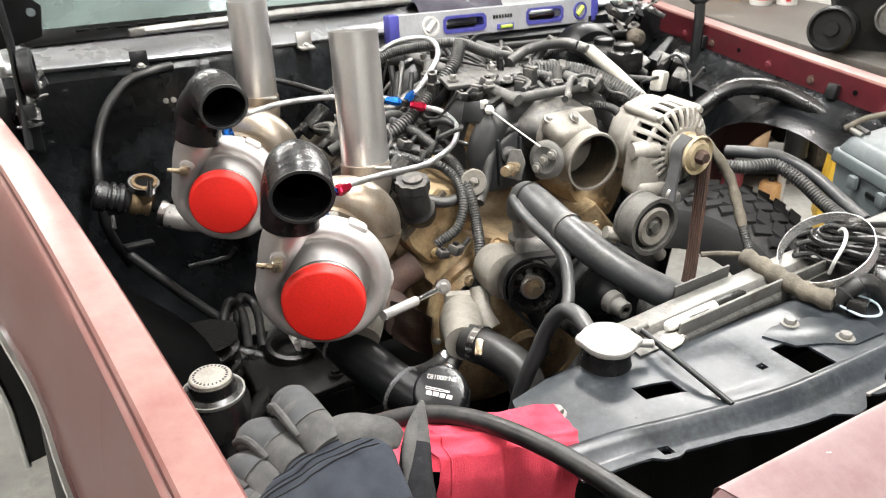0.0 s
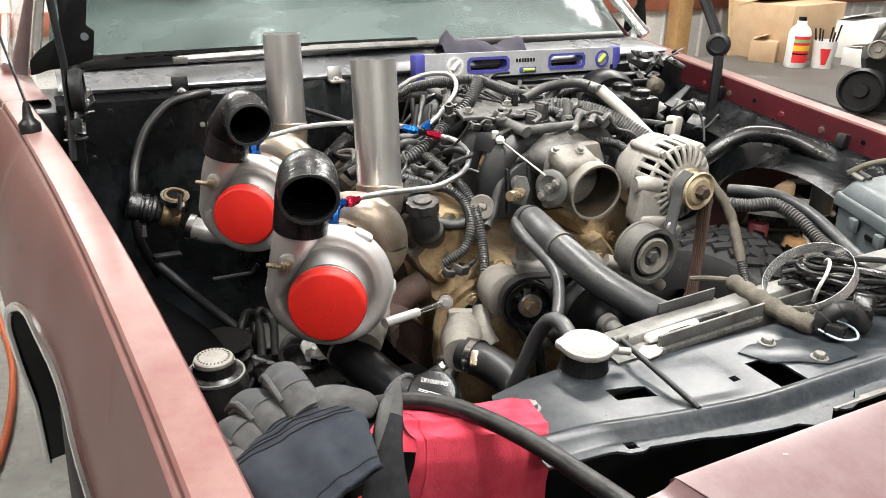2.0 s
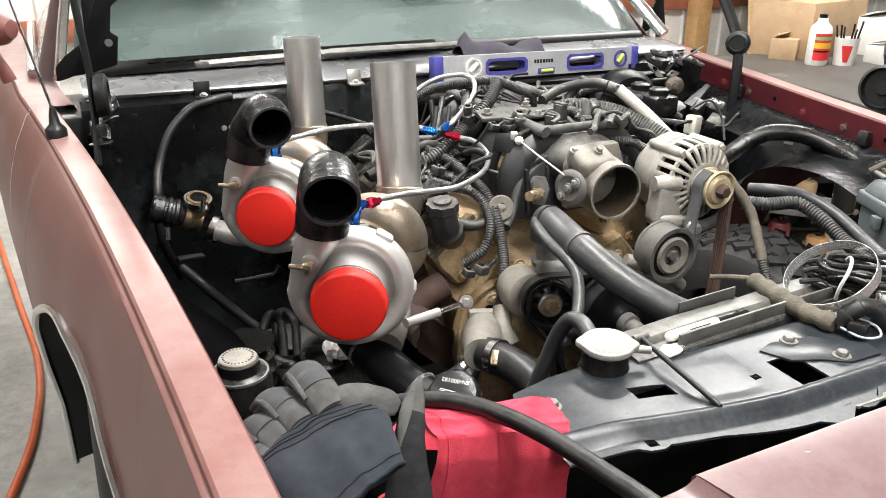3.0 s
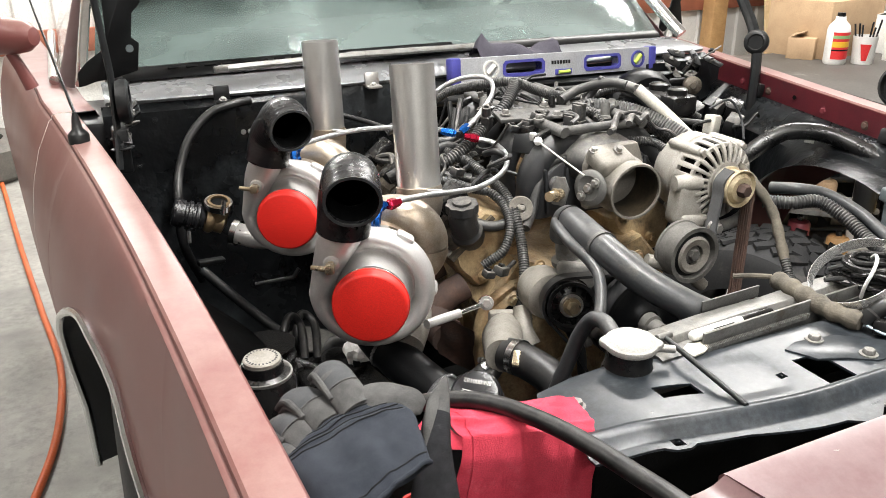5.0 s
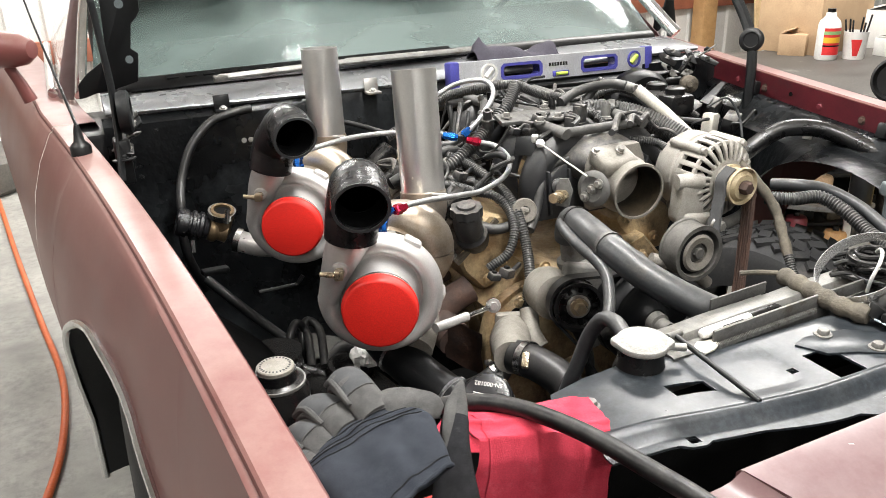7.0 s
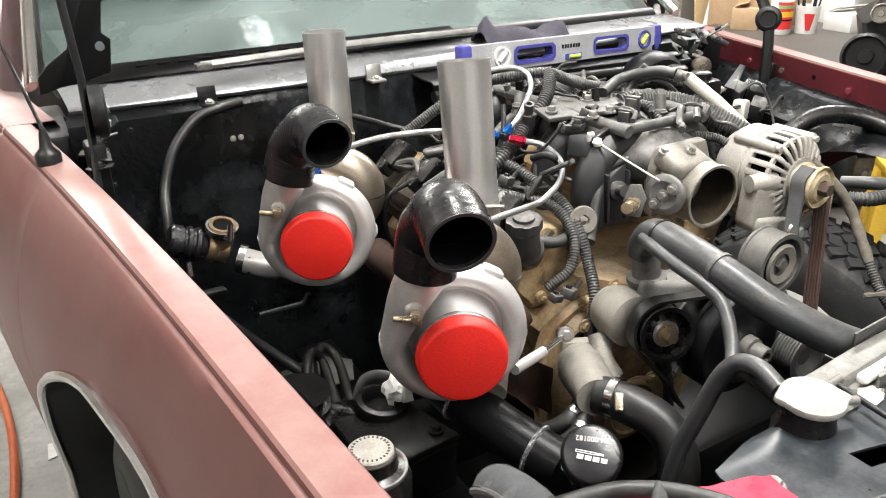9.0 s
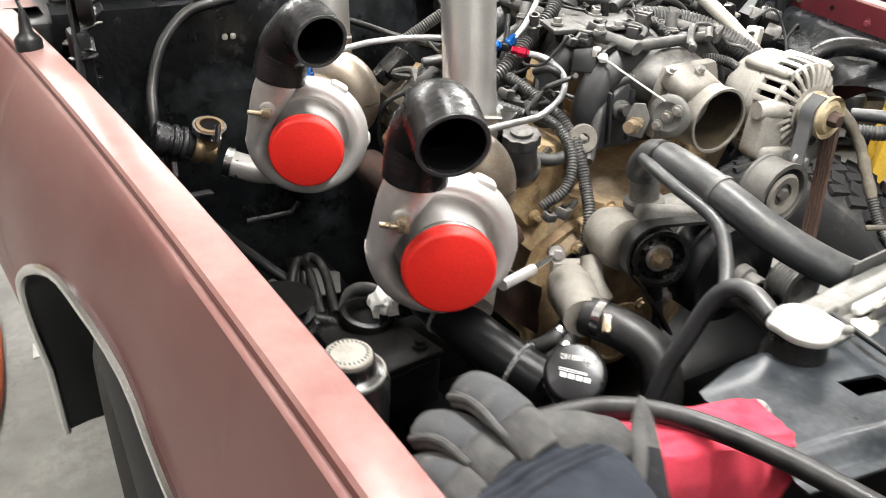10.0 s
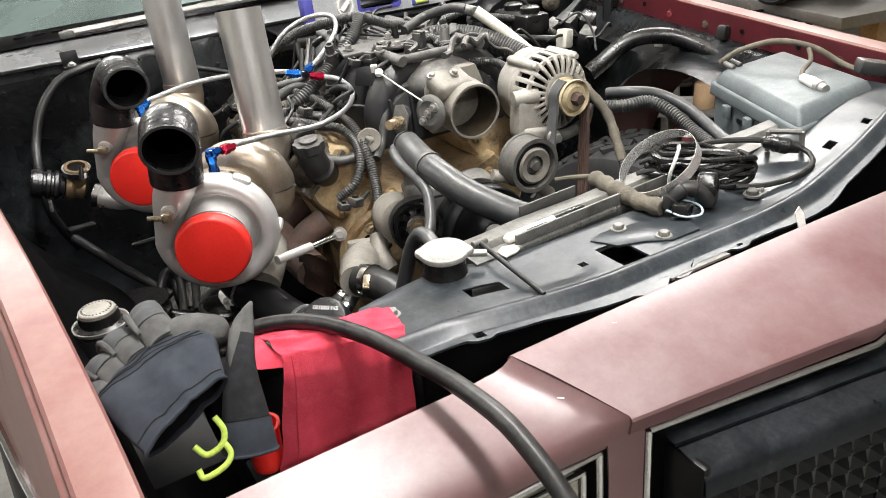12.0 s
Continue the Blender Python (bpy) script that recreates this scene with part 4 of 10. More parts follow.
# reinforcement plate with two bolts
bm = bmesh.new()
plate(bm, [(-0.085, 0.045), (-0.06, 0.055), (0.0, 0.05), (0.055, 0.01), (0.05, -0.015), (0.0, -0.018), (-0.03, 0.0), (-0.065, 0.012)], 0.004, pose(-0.01, 0.142, 0.8165, 0, 0, -3), 0.001)
part("brace_plate", bm, SUPPORT, sup)
for x, y in ((-0.042, 0.193), (-0.012, 0.139), (0.193, 0.160), (-0.383, 0.205)):
    bm = bmesh.new()
    hexhead(bm, pose(x, y, support_z(x, y) + (0.0045 if -0.2 < x < 0.1 else 0.0025), 0, 0, 17), 0.0075, 0.008)
    part("bolt", bm, DUSTY_STEEL, sup)

nose = thing("nose_panel", "chalky maroon header panel above the grille", "body panel", (0, -0.03, 0.78))
APEX = 0.055


def prow(u):
    """How far the nose runs forward towards its middle."""
    return 0.0445 * (1 - abs(u))


def nose_front(x):
    return -0.0765 - 0.137 * (0.267 + APEX - abs(x - APEX))


def nose_x(s, v):
    """The same distance from the middle on either side."""
    return -v if s < 0 else v + 2 * APEX


# raised middle with a crisp front edge
bm = bmesh.new()
rows = []
for i in range(25):
    u = -1 + i / 12
    xr, xf = APEX + (0.328 + APEX) * u, APEX + (0.267 + APEX) * u
    yf = nose_front(xf)
    cr = 0.004 * (1 - u * u)
    rows.append([(xr, 0.044, 0.792), (xr, 0.043, 0.816), (xr, 0.0385, 0.8215 + cr), (xr * 0.98 + xf * 0.02, 0.034, 0.8225 + cr), (xr * 0.66 + xf * 0.34, 0.66 * 0.036 + 0.34 * yf, 0.813 + 1.3 * cr), (xr * 0.33 + xf * 0.67, 0.33 * 0.036 + 0.67 * yf, 0.8005 + 1.3 * cr), (xf, yf, 0.7865 + cr), (xf, yf - 0.003, 0.7845 + cr), (xf, yf - 0.0042, 0.781 + cr), (xf, yf - 0.001, 0.7635 + 0.5 * cr), (xf, yf + 0.012, 0.7625)])
loft(bm, rows)
bmesh.ops.recalc_face_normals(bm, faces=bm.faces)
bmesh.ops.solidify(bm, geom=bm.faces[:], thickness=0.003)
part("panel_centre", bm, PAINT_CHALK, nose, sharp=28)
for s in (-1, 1):
    # sloping step beside the raised middle, then the lower side and the pillar by the grille
    bm = bmesh.new()
    rows = []
    edge = [Vector((0.328, 0.043, 0.800)), Vector((0.328, 0.036, 0.822)), Vector((0.307, -0.002, 0.8095)), Vector((0.287, -0.040, 0.798)), Vector((0.267, -0.0765, 0.786)), Vector((0.262, -0.0795, 0.778)), Vector((0.2475, -0.0785, 0.760)), Vector((0.247, -0.077, 0.70)), Vector((0.247, -0.077, 0.50))]
    foot = [Vector((0.348, 0.046, 0.790)), Vector((0.348, 0.040, 0.8075)), Vector((0.328, 0.0, 0.7985)), Vector((0.311, -0.030, 0.789)), Vector((0.300, -0.052, 0.779)), Vector((0.293, -0.0625, 0.769)), Vector((0.286, -0.0665, 0.752)), Vector((0.2845, -0.067, 0.70)), Vector((0.2845, -0.067, 0.50))]
    rows.append(edge)
    rows.append([a.lerp(b, 0.5) + Vector((0, 0, -0.0025)) for a, b in zip(edge, foot)])
    rows.append(foot)
    for i in range(1, 10):
        f = i / 9
        w = 0.67 if s < 0 else 0.56
        x0 = 0.348 + (w - 0.348) * f
        x1 = 0.300 + (w + 0.02 - 0.300) * f
        rows.append([Vector((x0, 0.046 - 0.004 * f, 0.788)), Vector((x0, 0.042 - 0.006 * f, 0.8035)), Vector(((2 * x0 + x1) / 3, 0.006 - 0.004 * f, 0.7975)), Vector(((x0 + 2 * x1) / 3, -0.026, 0.789)), Vector((x1, -0.046, 0.7785)), Vector((x1, -0.056, 0.768)), Vector((x1, -0.060, 0.752)), Vector((x1, -0.0585, 0.744)), Vector((x1, -0.048, 0.742))])
    loft(bm, [[(nose_x(s, p.x), p.y, p.z) for p in row] for row in rows[:3]])
    loft(bm, [[(nose_x(s, p.x), p.y, p.z) for p in row] for row in [rows[2][:7] + [Vector((0.2855, -0.062, 0.744)), Vector((0.2855, -0.05, 0.742))]] + rows[3:]])
    bmesh.ops.remove_doubles(bm, verts=bm.verts, dist=0.0002)
    bmesh.ops.recalc_face_normals(bm, faces=bm.faces)
    bmesh.ops.solidify(bm, geom=bm.faces[:], thickness=0.002)
    part("panel_side", bm, PAINT_CHALK, nose, sharp=50)
    # headlight bezel
    bz = thing("headlight_bezel", "bright metal headlight surround set in the nose", "headlight", (s * 0.45, -0.06, 0.65), "headlight surrounds")
    bm = bmesh.new()
    far = 0.65 if s < 0 else 0.54
    for a, b in (((0.289, 0.738), (far, 0.738)), ((0.289, 0.57), (far, 0.57)), ((0.289, 0.57), (0.289, 0.738)), ((far, 0.57), (far, 0.738))):
        rings(bm, [Vector((nose_x(s, a[0]), -0.0575, a[1])), Vector((nose_x(s, b[0]), -0.0575, b[1]))], 0.0042, 8)
    part("frame", bm, CHROME, bz)
    bm = bmesh.new()
    box(bm, (far - 0.295, 0.006, 0.165), pose(nose_x(s, (far + 0.292) / 2), -0.030, 0.654))
    part("recess", bm, BLACK_SATIN, bz, "black headlight recess")
    half = (far - 0.300) / 4
    for lxx in (0.294 + half, far - half - 0.006):
        hx, cx = half - 0.012, nose_x(s, lxx)
        bm = bmesh.new()
        box(bm, (2 * hx, 0.018, 0.120), pose(cx, -0.043, 0.655), 0.012, 3)
        lens = part("lens", bm, LENS, bz, "clear ribbed headlight lens")
        bm = bmesh.new()
        ring4 = [(-hx, -0.061), (hx, -0.061), (hx, 0.061), (-hx, 0.061)]
        for k in range(4):
            aa, bb = ring4[k], ring4[(k + 1) % 4]
            rings(bm, [Vector((cx + aa[0], -0.052, 0.655 + aa[1])), Vector((cx + bb[0], -0.052, 0.655 + bb[1]))], 0.0035, 8)
        part("lens_rim", bm, CHROME, lens)
# worn tape edge on the nose
bm = bmesh.new()
for k, (dx, dy) in enumerate(((0, 0), (0.030, 0.002))):
    rings(bm, [Vector((0.163 + dx, 0.042 + dy, 0.8155)), Vector((0.168 + dx, 0.01 + dy, 0.8145)), Vector((0.165 + dx, -0.02 + dy, 0.810)), Vector((0.155 + dx, -0.05 + dy, 0.805))], 0.0032, 6, True, 0.6)
part("peeling_edge", bm, WHITE_PLASTIC, nose, "peeling white edge on the paint")
bm = bmesh.new()
plate(bm, [(-0.008, 0), (0.008, 0.002), (0.011, 0.03), (0.004, 0.042), (-0.009, 0.036)], 0.001, pose(0.158, 0.054, 0.795, 70, 0, 10))
part("tape_scrap", bm, WHITE_PLASTIC, nose, "scrap of white tape")

NICK = mat("bare_primer_nick", (0.55, 0.50, 0.48), (0.46, 0.41, 0.39), 0.6, 0, 60, 500, 0.1)
for pts in ([(-0.095, -0.062, 0.7985), (-0.101, -0.074, 0.7945), (-0.096, -0.083, 0.7920), (-0.104, -0.0955, 0.7880)], [(-0.312, -0.020, 0.7950), (-0.305, -0.024, 0.7938)], [(-0.205, 0.020, 0.8215), (-0.200, 0.018, 0.8212)], [(-0.36, -0.047, 0.7795), (-0.37, -0.053, 0.7735), (-0.372, -0.056, 0.769)]):
    bm = bmesh.new()
    rings(bm, spline(pts, 3), 0.0009, 5, True, 0.5)
    part("paint_nick", bm, NICK, nose, "pale chip in the paint")

# grille
gr = thing("grille", "black egg-crate grille in a chrome surround", "grille", (0, -0.12, 0.6))
bm = bmesh.new()
path = [(-0.242, -0.078, 0.48), (-0.242, -0.078, 0.7575)]
rings(bm, [Vector(p) for p in path], 0.0042, 8)
rings(bm, [Vector((APEX + (0.242 + APEX) * u, -0.079 - prow(u), 0.7575 + 0.002 * (1 - u * u))) for u in (-1, -0.75, -0.5, -0.25, 0, 0.25, 0.5, 0.75, 1)], 0.0042, 8)
rings(bm, [Vector((2 * APEX - p[0], p[1], p[2])) for p in path], 0.0042, 8)
part("surround", bm, CHROME, gr, "thin chrome surround")
bm = bmesh.new()
rows = []
for i in range(9):
    u = -1 + i / 4
    x, b = APEX + (0.222 + APEX) * u, prow(u)
    rows.append([(x, -0.070 - b, 0.738), (x, -0.080 - b, 0.7415), (x, -0.0945 - b, 0.740), (x, -0.0955 - b, 0.7365), (x, -0.0985 - b, 0.7365), (x, -0.0995 - b, 0.739), (x, -0.126 - b, 0.733), (x, -0.134 - b, 0.728), (x, -0.1375 - b, 0.718), (x, -0.1385 - b, 0.700), (x, -0.124 - b, 0.696)])
loft(bm, rows)
bmesh.ops.solidify(bm, geom=bm.faces[:], thickness=0.004)
# the blue-black paint stands in for reflections on the black shell
part("shell", bm, SUPPORT, gr)
for sx in (-1, 1):
    bm = bmesh.new()
    box(bm, (0.012, 0.055, 0.24), pose(nose_x(sx, 0.217), -0.108, 0.615), 0.004)
    part("side_cheek", bm, BLACK_SATIN, gr)
bm = bmesh.new()
box(bm, (0.54, 0.006, 0.24), pose(APEX, -0.092, 0.60))
part("backing", bm, BLACK_SATIN, gr)
cell = bmesh.new()
loft(cell, [[(-0.011, 0, -0.011), (0.011, 0, -0.011), (0.011, 0, 0.011), (-0.011, 0, 0.011)], [(-0.0015, -0.011, -0.0015), (0.0015, -0.011, -0.0015), (0.0015, -0.011, 0.0015), (-0.0015, -0.011, 0.0015)]], True, True)
cell_me = bpy.data.meshes.new("grille_cell")
bmesh.ops.recalc_face_normals(cell, faces=cell.faces)
cell.to_mesh(cell_me)
cell.free()
cell_me.materials.append(BLACK_SATIN)
for i in range(21):
    for j in range(8):
        o = new("cell", cell_me)
        o.parent, o.matrix_parent_inverse = gr, gr.matrix_basis.inverted()
        u = (i - 10) / 11
        o.location = (APEX + (i - 10) * 0.0243, -0.134 - prow(u), 0.688 - j * 0.0243)

# ---- turbochargers ----
def turbo(origin, axis):
    t = thing("turbocharger", "cast aluminium turbocharger with a red inlet cap", "turbocharger", origin, "turbochargers")
    m = axis_to(origin, axis) @ Matrix.Diagonal((-1, 1, 1, 1))
    # inlet neck and dished cover, in the turbo's own frame: z runs back along the shaft
    bm = bmesh.new()
    lathe(bm, [(0.040, 0.012), (0.0490, 0.012), (0.0490, 0.030), (0.0500, 0.044), (0.0512, 0.060), (0.0535, 0.069), (0.0575, 0.0735), (0.066, 0.074), (0.080, 0.077), (0.083, 0.088), (0.080, 0.10), (0.04, 0.105), (0.0, 0.105)], m, 56)
    neck = part("compressor_housing", bm, CAST_ALU, t)
    # the scroll grows clockwise from a thin tongue at the top, clear of the neck, and leaves upwards
    def section(c, radial, w, h, n=28):
        return [c + radial * (w * abs(math.cos(b)) ** 0.9 * (1 if math.cos(b) > 0 else -1)) + shaft * (h * math.sin(b)) for b in [2 * math.pi * k / n for k in range(n)]]

    shaft = m.to_3x3() @ Vector((0, 0, 1))
    bm = bmesh.new()
    rows = []
    for i in range(73):
        f = i / 72
        a = radians(112) - radians(292) * f
        inner, outer_ = 0.0610 - 0.0010 * f, 0.0880 + 0.0065 * f ** 0.8
        h = 0.0200 + 0.0135 * f ** 0.9
        radial = m.to_3x3() @ Vector((math.cos(a), math.sin(a), 0))
        rows.append(section(m @ Vector((0, 0, 0.082 - 0.014 * f)) + radial * ((inner + outer_) / 2), radial, (outer_ - inner) / 2, h))
    # straight tangential outlet with a flat face, rising to the elbow
    side = m.to_3x3() @ Vector((-1, 0, 0))
    loft(bm, rows, True, True)
    bmesh.ops.recalc_face_normals(bm, faces=bm.faces[:])
    part("scroll", bm, CAST_ALU, neck, sharp=60)
    bm = bmesh.new()
    rows = []
    for i in range(15):
        f = i / 14
        ease = f * f * (3 - 2 * f)
        c = m @ Vector((-0.0773 + 0.0413 * f ** 1.2, -0.004 + 0.102 * f, 0.068 - 0.017 * f))
        rows.append(section(c, side, 0.0174 + 0.0156 * ease, 0.0338 - 0.0010 * ease))
    loft(bm, rows, True, True)
    bmesh.ops.recalc_face_normals(bm, faces=bm.faces[:])
    part("outlet", bm, CAST_ALU, neck, sharp=60)
    # round boss for the fitting
    bm = bmesh.new()
    lathe(bm, [(0, 0.012), (0.0125, 0.012), (0.0120, 0.0), (0.0105, -0.003), (0.0075, -0.004), (0, -0.004)], m @ Matrix.Translation((-0.053, 0.058, 0.0225)), 24)
    part("fitting_boss", bm, CAST_ALU, neck)
    # machined inlet ring
    bm = bmesh.new()
    lathe(bm, [(0.046, 0.011), (0.0525, 0.011), (0.0528, 0.0155), (0.0505, 0.017), (0.0505, 0.021), (0.0526, 0.0225), (0.0526, 0.0265), (0.0498, 0.028), (0.0498, 0.033), (0.046, 0.034)], m, 56, True)
    part("inlet_ring", bm, CHROME, t, "machined inlet ring")
    bm = bmesh.new()
    lathe(bm, [(0, -0.0035), (0.0485, -0.0035), (0.0508, -0.0028), (0.0522, -0.0010), (0.0532, 0.002), (0.0540, 0.0115), (0.0552, 0.0125), (0.0552, 0.0145), (0.0530, 0.0145), (0.0525, 0.006), (0, 0.006)], m, 64)
    part("inlet_cap", bm, RED_CAP, t, "red plastic inlet cap")
    # back plate clamp and bosses
    for a in (352, 300):
        bm = bmesh.new()
        q = m @ Matrix.Translation((0.087 * math.cos(radians(a)), 0.087 * math.sin(radians(a)), 0.092))
        lathe(bm, [(0, -0.02), (0.006, -0.02), (0.008, -0.01), (0.008, 0.012), (0, 0.012)], q, 12)
        part("bolt_boss", bm, CAST_ALU, neck)
    bm = bmesh.new()
    box(bm, (0.03, 0.02, 0.024), m @ Matrix.Translation((0.046, 0.071, 0.080)) @ pose(0, 0, 0, 0, 0, -30), 0.007)
    part("lug", bm, CAST_ALU, neck)
    # bearing core
    bm = bmesh.new()
    lathe(bm, [(0.0, 0.10), (0.072, 0.10), (0.076, 0.108), (0.072, 0.116), (0.045, 0.12), (0.04, 0.15), (0.055, 0.16), (0.0, 0.16)], m, 32)
    part("bearing_housing", bm, DIRTY_ALU, t)
    # turbine side
    bm = bmesh.new()
    path, rad = [], []
    for i in range(49):
        f = i / 48
        a = 2 * math.pi * f
        path.append(m @ Vector((0.017 + 0.060 * math.cos(a), 0.012 + 0.056 * math.sin(a), 0.20)))
        rad.append(0.027 + 0.009 * math.cos(a - radians(25)))
    rings(bm, path, rad, 18)
    lathe(bm, [(0.0, 0.16), (0.065, 0.16), (0.07, 0.18), (0.06, 0.235), (0.045, 0.25), (0.0, 0.25)], m, 32)
    part("turbine_housing", bm, STEEL_TAN, t, "heat-tinted turbine housing")
    # brass elbow fitting on the outlet
    bm = bmesh.new()
    base = m @ Vector((-0.053, 0.058, 0.0090))
    q = Matrix.Translation(base) @ m.to_3x3().to_4x4()
    lathe(bm, [(0, 0.012), (0.007, 0.012), (0.007, 0.006), (0, 0.006)], q, 6)
    box(bm, (0.013, 0.013, 0.015), q @ Matrix.Translation((0, 0, -0.002)), 0.002)
    rings(bm, [q @ Vector((-0.005, 0.0, -0.004)), q @ Vector((-0.026, 0.003, -0.004))], [0.0045, 0.0032], 10)
    part("brass_fitting", bm, BRASS, t, "small brass elbow fitting")
    # oil feed flange and blue fittings
    bm = bmesh.new()
    box(bm, (0.044, 0.012, 0.03), m @ Matrix.Translation((0.0, 0.062, 0.135)), 0.004)
    part("oil_flange", bm, DIRTY_ALU, t)
    bm = bmesh.new()
    q = m @ pose(0.0, 0.066, 0.135, -90, 0, 0)
    lathe(bm, [(0, 0), (0.0085, 0), (0.0085, 0.012), (0.0065, 0.014), (0.0065, 0.022), (0.0085, 0.024), (0.0085, 0.034), (0, 0.036)], q, 6)
    part("blue_fitting", bm, BLUE_ALU, t, "blue anodised hose fitting")
    return t


AX1 = Vector((0.40, 0.915, 0.0)).normalized()
turbo((-0.509, 0.531, 0.812), AX1)
turbo((-0.535, 0.903, 0.821), Vector((0.42, 0.907, 0.0)).normalized())


def elbow(start, mid, end, r=0.0382):
    bm = bmesh.new()
    path = spline([start, tuple(Vector(start).lerp(Vector(mid), 0.45)), tuple((Vector(start) + 2.2 * Vector(mid) + Vector(end)) / 4.2), tuple(Vector(mid).lerp(Vector(end), 0.5)), end], 16)
    # wrapped surface: faint turns along the hose
    a = rings(bm, path, [r - (0.00035 if k % 3 < 1 and 2 < k < len(path) - 4 else 0) for k in range(len(path))], 28, False)
    b = rings(bm, path, r - 0.0055, 28, False)
    for ra, rb in ((a[0], b[0]), (a[-1], b[-1])):
        for k in range(28):
            bm.faces.new((ra[k], ra[(k + 1) % 28], rb[(k + 1) % 28], rb[k]))
    e = thing("silicone_elbow", "glossy black silicone elbow on the turbo outlet", "hose elbow", start, "silicone elbows")
    part("hose", bm, SILICONE, e)
    # near-black sleeve added as the shade inside the open hose
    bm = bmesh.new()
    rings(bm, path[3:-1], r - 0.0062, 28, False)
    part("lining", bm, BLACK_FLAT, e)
    d = (path[-1] - path[-2]).normalized()
    bm = bmesh.new()
    lathe(bm, [(r - 0.0048, 0.0002), (r - 0.0004, 0.0002), (r - 0.0006, 0.0012), (r - 0.0046, 0.0012)], axis_to(path[-1], d), 36, True)
    part("cut_lip", bm, RUBBER_GREY, e)
    return e


elbow((-0.522, 0.594, 0.908), (-0.513, 0.580, 1.010), (-0.539, 0.487, 0.986))
elbow((-0.546, 0.967, 0.917), (-0.524, 0.952, 1.012), (-0.521, 0.862, 0.992))


def downpipe(top, foot, inlet):
    p = thing("downpipe", "bare steel exhaust pipe standing upright, open at the top", "exhaust pipe", foot, "downpipes")
    bm = bmesh.new()
    hollow(bm, [top, tuple(Vector(top).lerp(Vector(foot), 0.5)), foot], 0.0381, 0.002, 32, 2)
    part("pipe", bm, STEEL_PIPE, p)
    bm = bmesh.new()
    rings(bm, spline([foot, tuple(Vector(foot) + Vector((-0.004, -0.006, -0.035))), tuple((Vector(foot) + Vector((0, 0, -0.075))).lerp(Vector(inlet), 0.5)), inlet], 8), 0.0405, 28)
    part("pipe_bend", bm, STEEL_TAN, p, "heat-tinted welded bend")
    bm = bmesh.new()
    lathe(bm, [(0.0380, -0.003), (0.0394, -0.001), (0.0394, 0.001), (0.0380, 0.003)], axis_to(foot, Vector(top) - Vector(foot)), 32, True)
    part("weld", bm, STEEL_TAN, p)
    bm = bmesh.new()
    rings(bm, [Vector(foot) + Vector((0.0, -0.038, 0.004)), Vector(foot) + Vector((0.022, -0.05, 0.004))], 0.0028, 8)
    part("stud", bm, ZINC, p)


downpipe((-0.318, 0.830, 1.090), (-0.322, 0.800, 0.885), (-0.40, 0.745, 0.822))
downpipe((-0.362, 1.231, 1.083), (-0.362, 1.221, 0.90), (-0.43, 1.12, 0.833))

# ---- engine ----
eng = thing("engine", "dirty V8 engine with a grey plastic intake manifold", "engine", (0, 0.9, 0.35))
bm = bmesh.new()
loft(bm, [[(x * w - 0.02, y, z) for x, z in ((-0.10, 0.38), (-0.16, 0.44), (-0.175, 0.56), (-0.21, 0.66), (-0.14, 0.74), (-0.03, 0.70), (0.03, 0.70), (0.14, 0.74), (0.21, 0.66), (0.175, 0.56), (0.16, 0.44), (0.10, 0.38))] for y, w in ((0.735, 0.94), (0.745, 1.0), (1.28, 1.0), (1.29, 0.9))], True, True)
part("block", bm, BLOCK_TAN, eng, "oily tan cast block", sharp=30)
for k in range(5):
    bm = bmesh.new()
    rings(bm, spline([(-0.225, 0.80 + 0.10 * k, 0.665), (-0.20, 0.80 + 0.10 * k, 0.58), (-0.19, 0.80 + 0.10 * k, 0.47)]), 0.009, 8)
    part("cast_rib", bm, BLOCK_TAN, eng)
# timing cover with a raised edge, cast ribs and a round seal boss
cov = [(-0.17, -0.16), (-0.05, -0.19), (0.09, -0.17), (0.15, -0.06), (0.145, 0.05), (0.10, 0.10), (0.02, 0.085), (-0.05, 0.115), (-0.13, 0.12), (-0.195, 0.07), (-0.205, -0.02)]
q = pose(-0.045, 0.735, 0.585, 90, 0, 0)
ring0 = [Vector((x, y, 0)) for x, y in cov]
outline = spline(ring0 + ring0[:3], 5)[5:5 * len(cov) + 5]
bm = bmesh.new()
loft(bm, [[q @ Vector((p.x * k, p.y * k, h)) for p in outline] for k, h in ((1.0, 0.0), (1.0, 0.014), (0.985, 0.018), (0.93, 0.019), (0.90, 0.034), (0.86, 0.044), (0.78, 0.049), (0.60, 0.053), (0.40, 0.056), (0.2, 0.057))], True, True)
for v in bm.verts:
    v.co.y += 0.006 * noise.noise(v.co * 22) + 0.002 * noise.noise(v.co * 60)
tc_ = part("timing_cover", bm, BLOCK_TAN, eng, "smooth oil-stained tan timing cover", sharp=50)
bm = bmesh.new()
lathe(bm, [(0, 0), (0.062, 0), (0.060, 0.010), (0.048, 0.014), (0.044, 0.010), (0, 0.010)], q @ Matrix.Translation((-0.035, -0.09, 0.050)), 36)
part("seal_boss", bm, BLOCK_TAN, tc_)
for i, (x, y) in enumerate(cov):
    if i % 2 == 0:
        bm = bmesh.new()
        hexhead(bm, q @ Matrix.Translation((x * 0.955, y * 0.955, 0.017)), 0.006, 0.009)
        part("bolt", bm, ZINC if i % 4 else BLOCK_TAN, tc_)
# rimmed black disc set on the cover as the shade in a core hole
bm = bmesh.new()
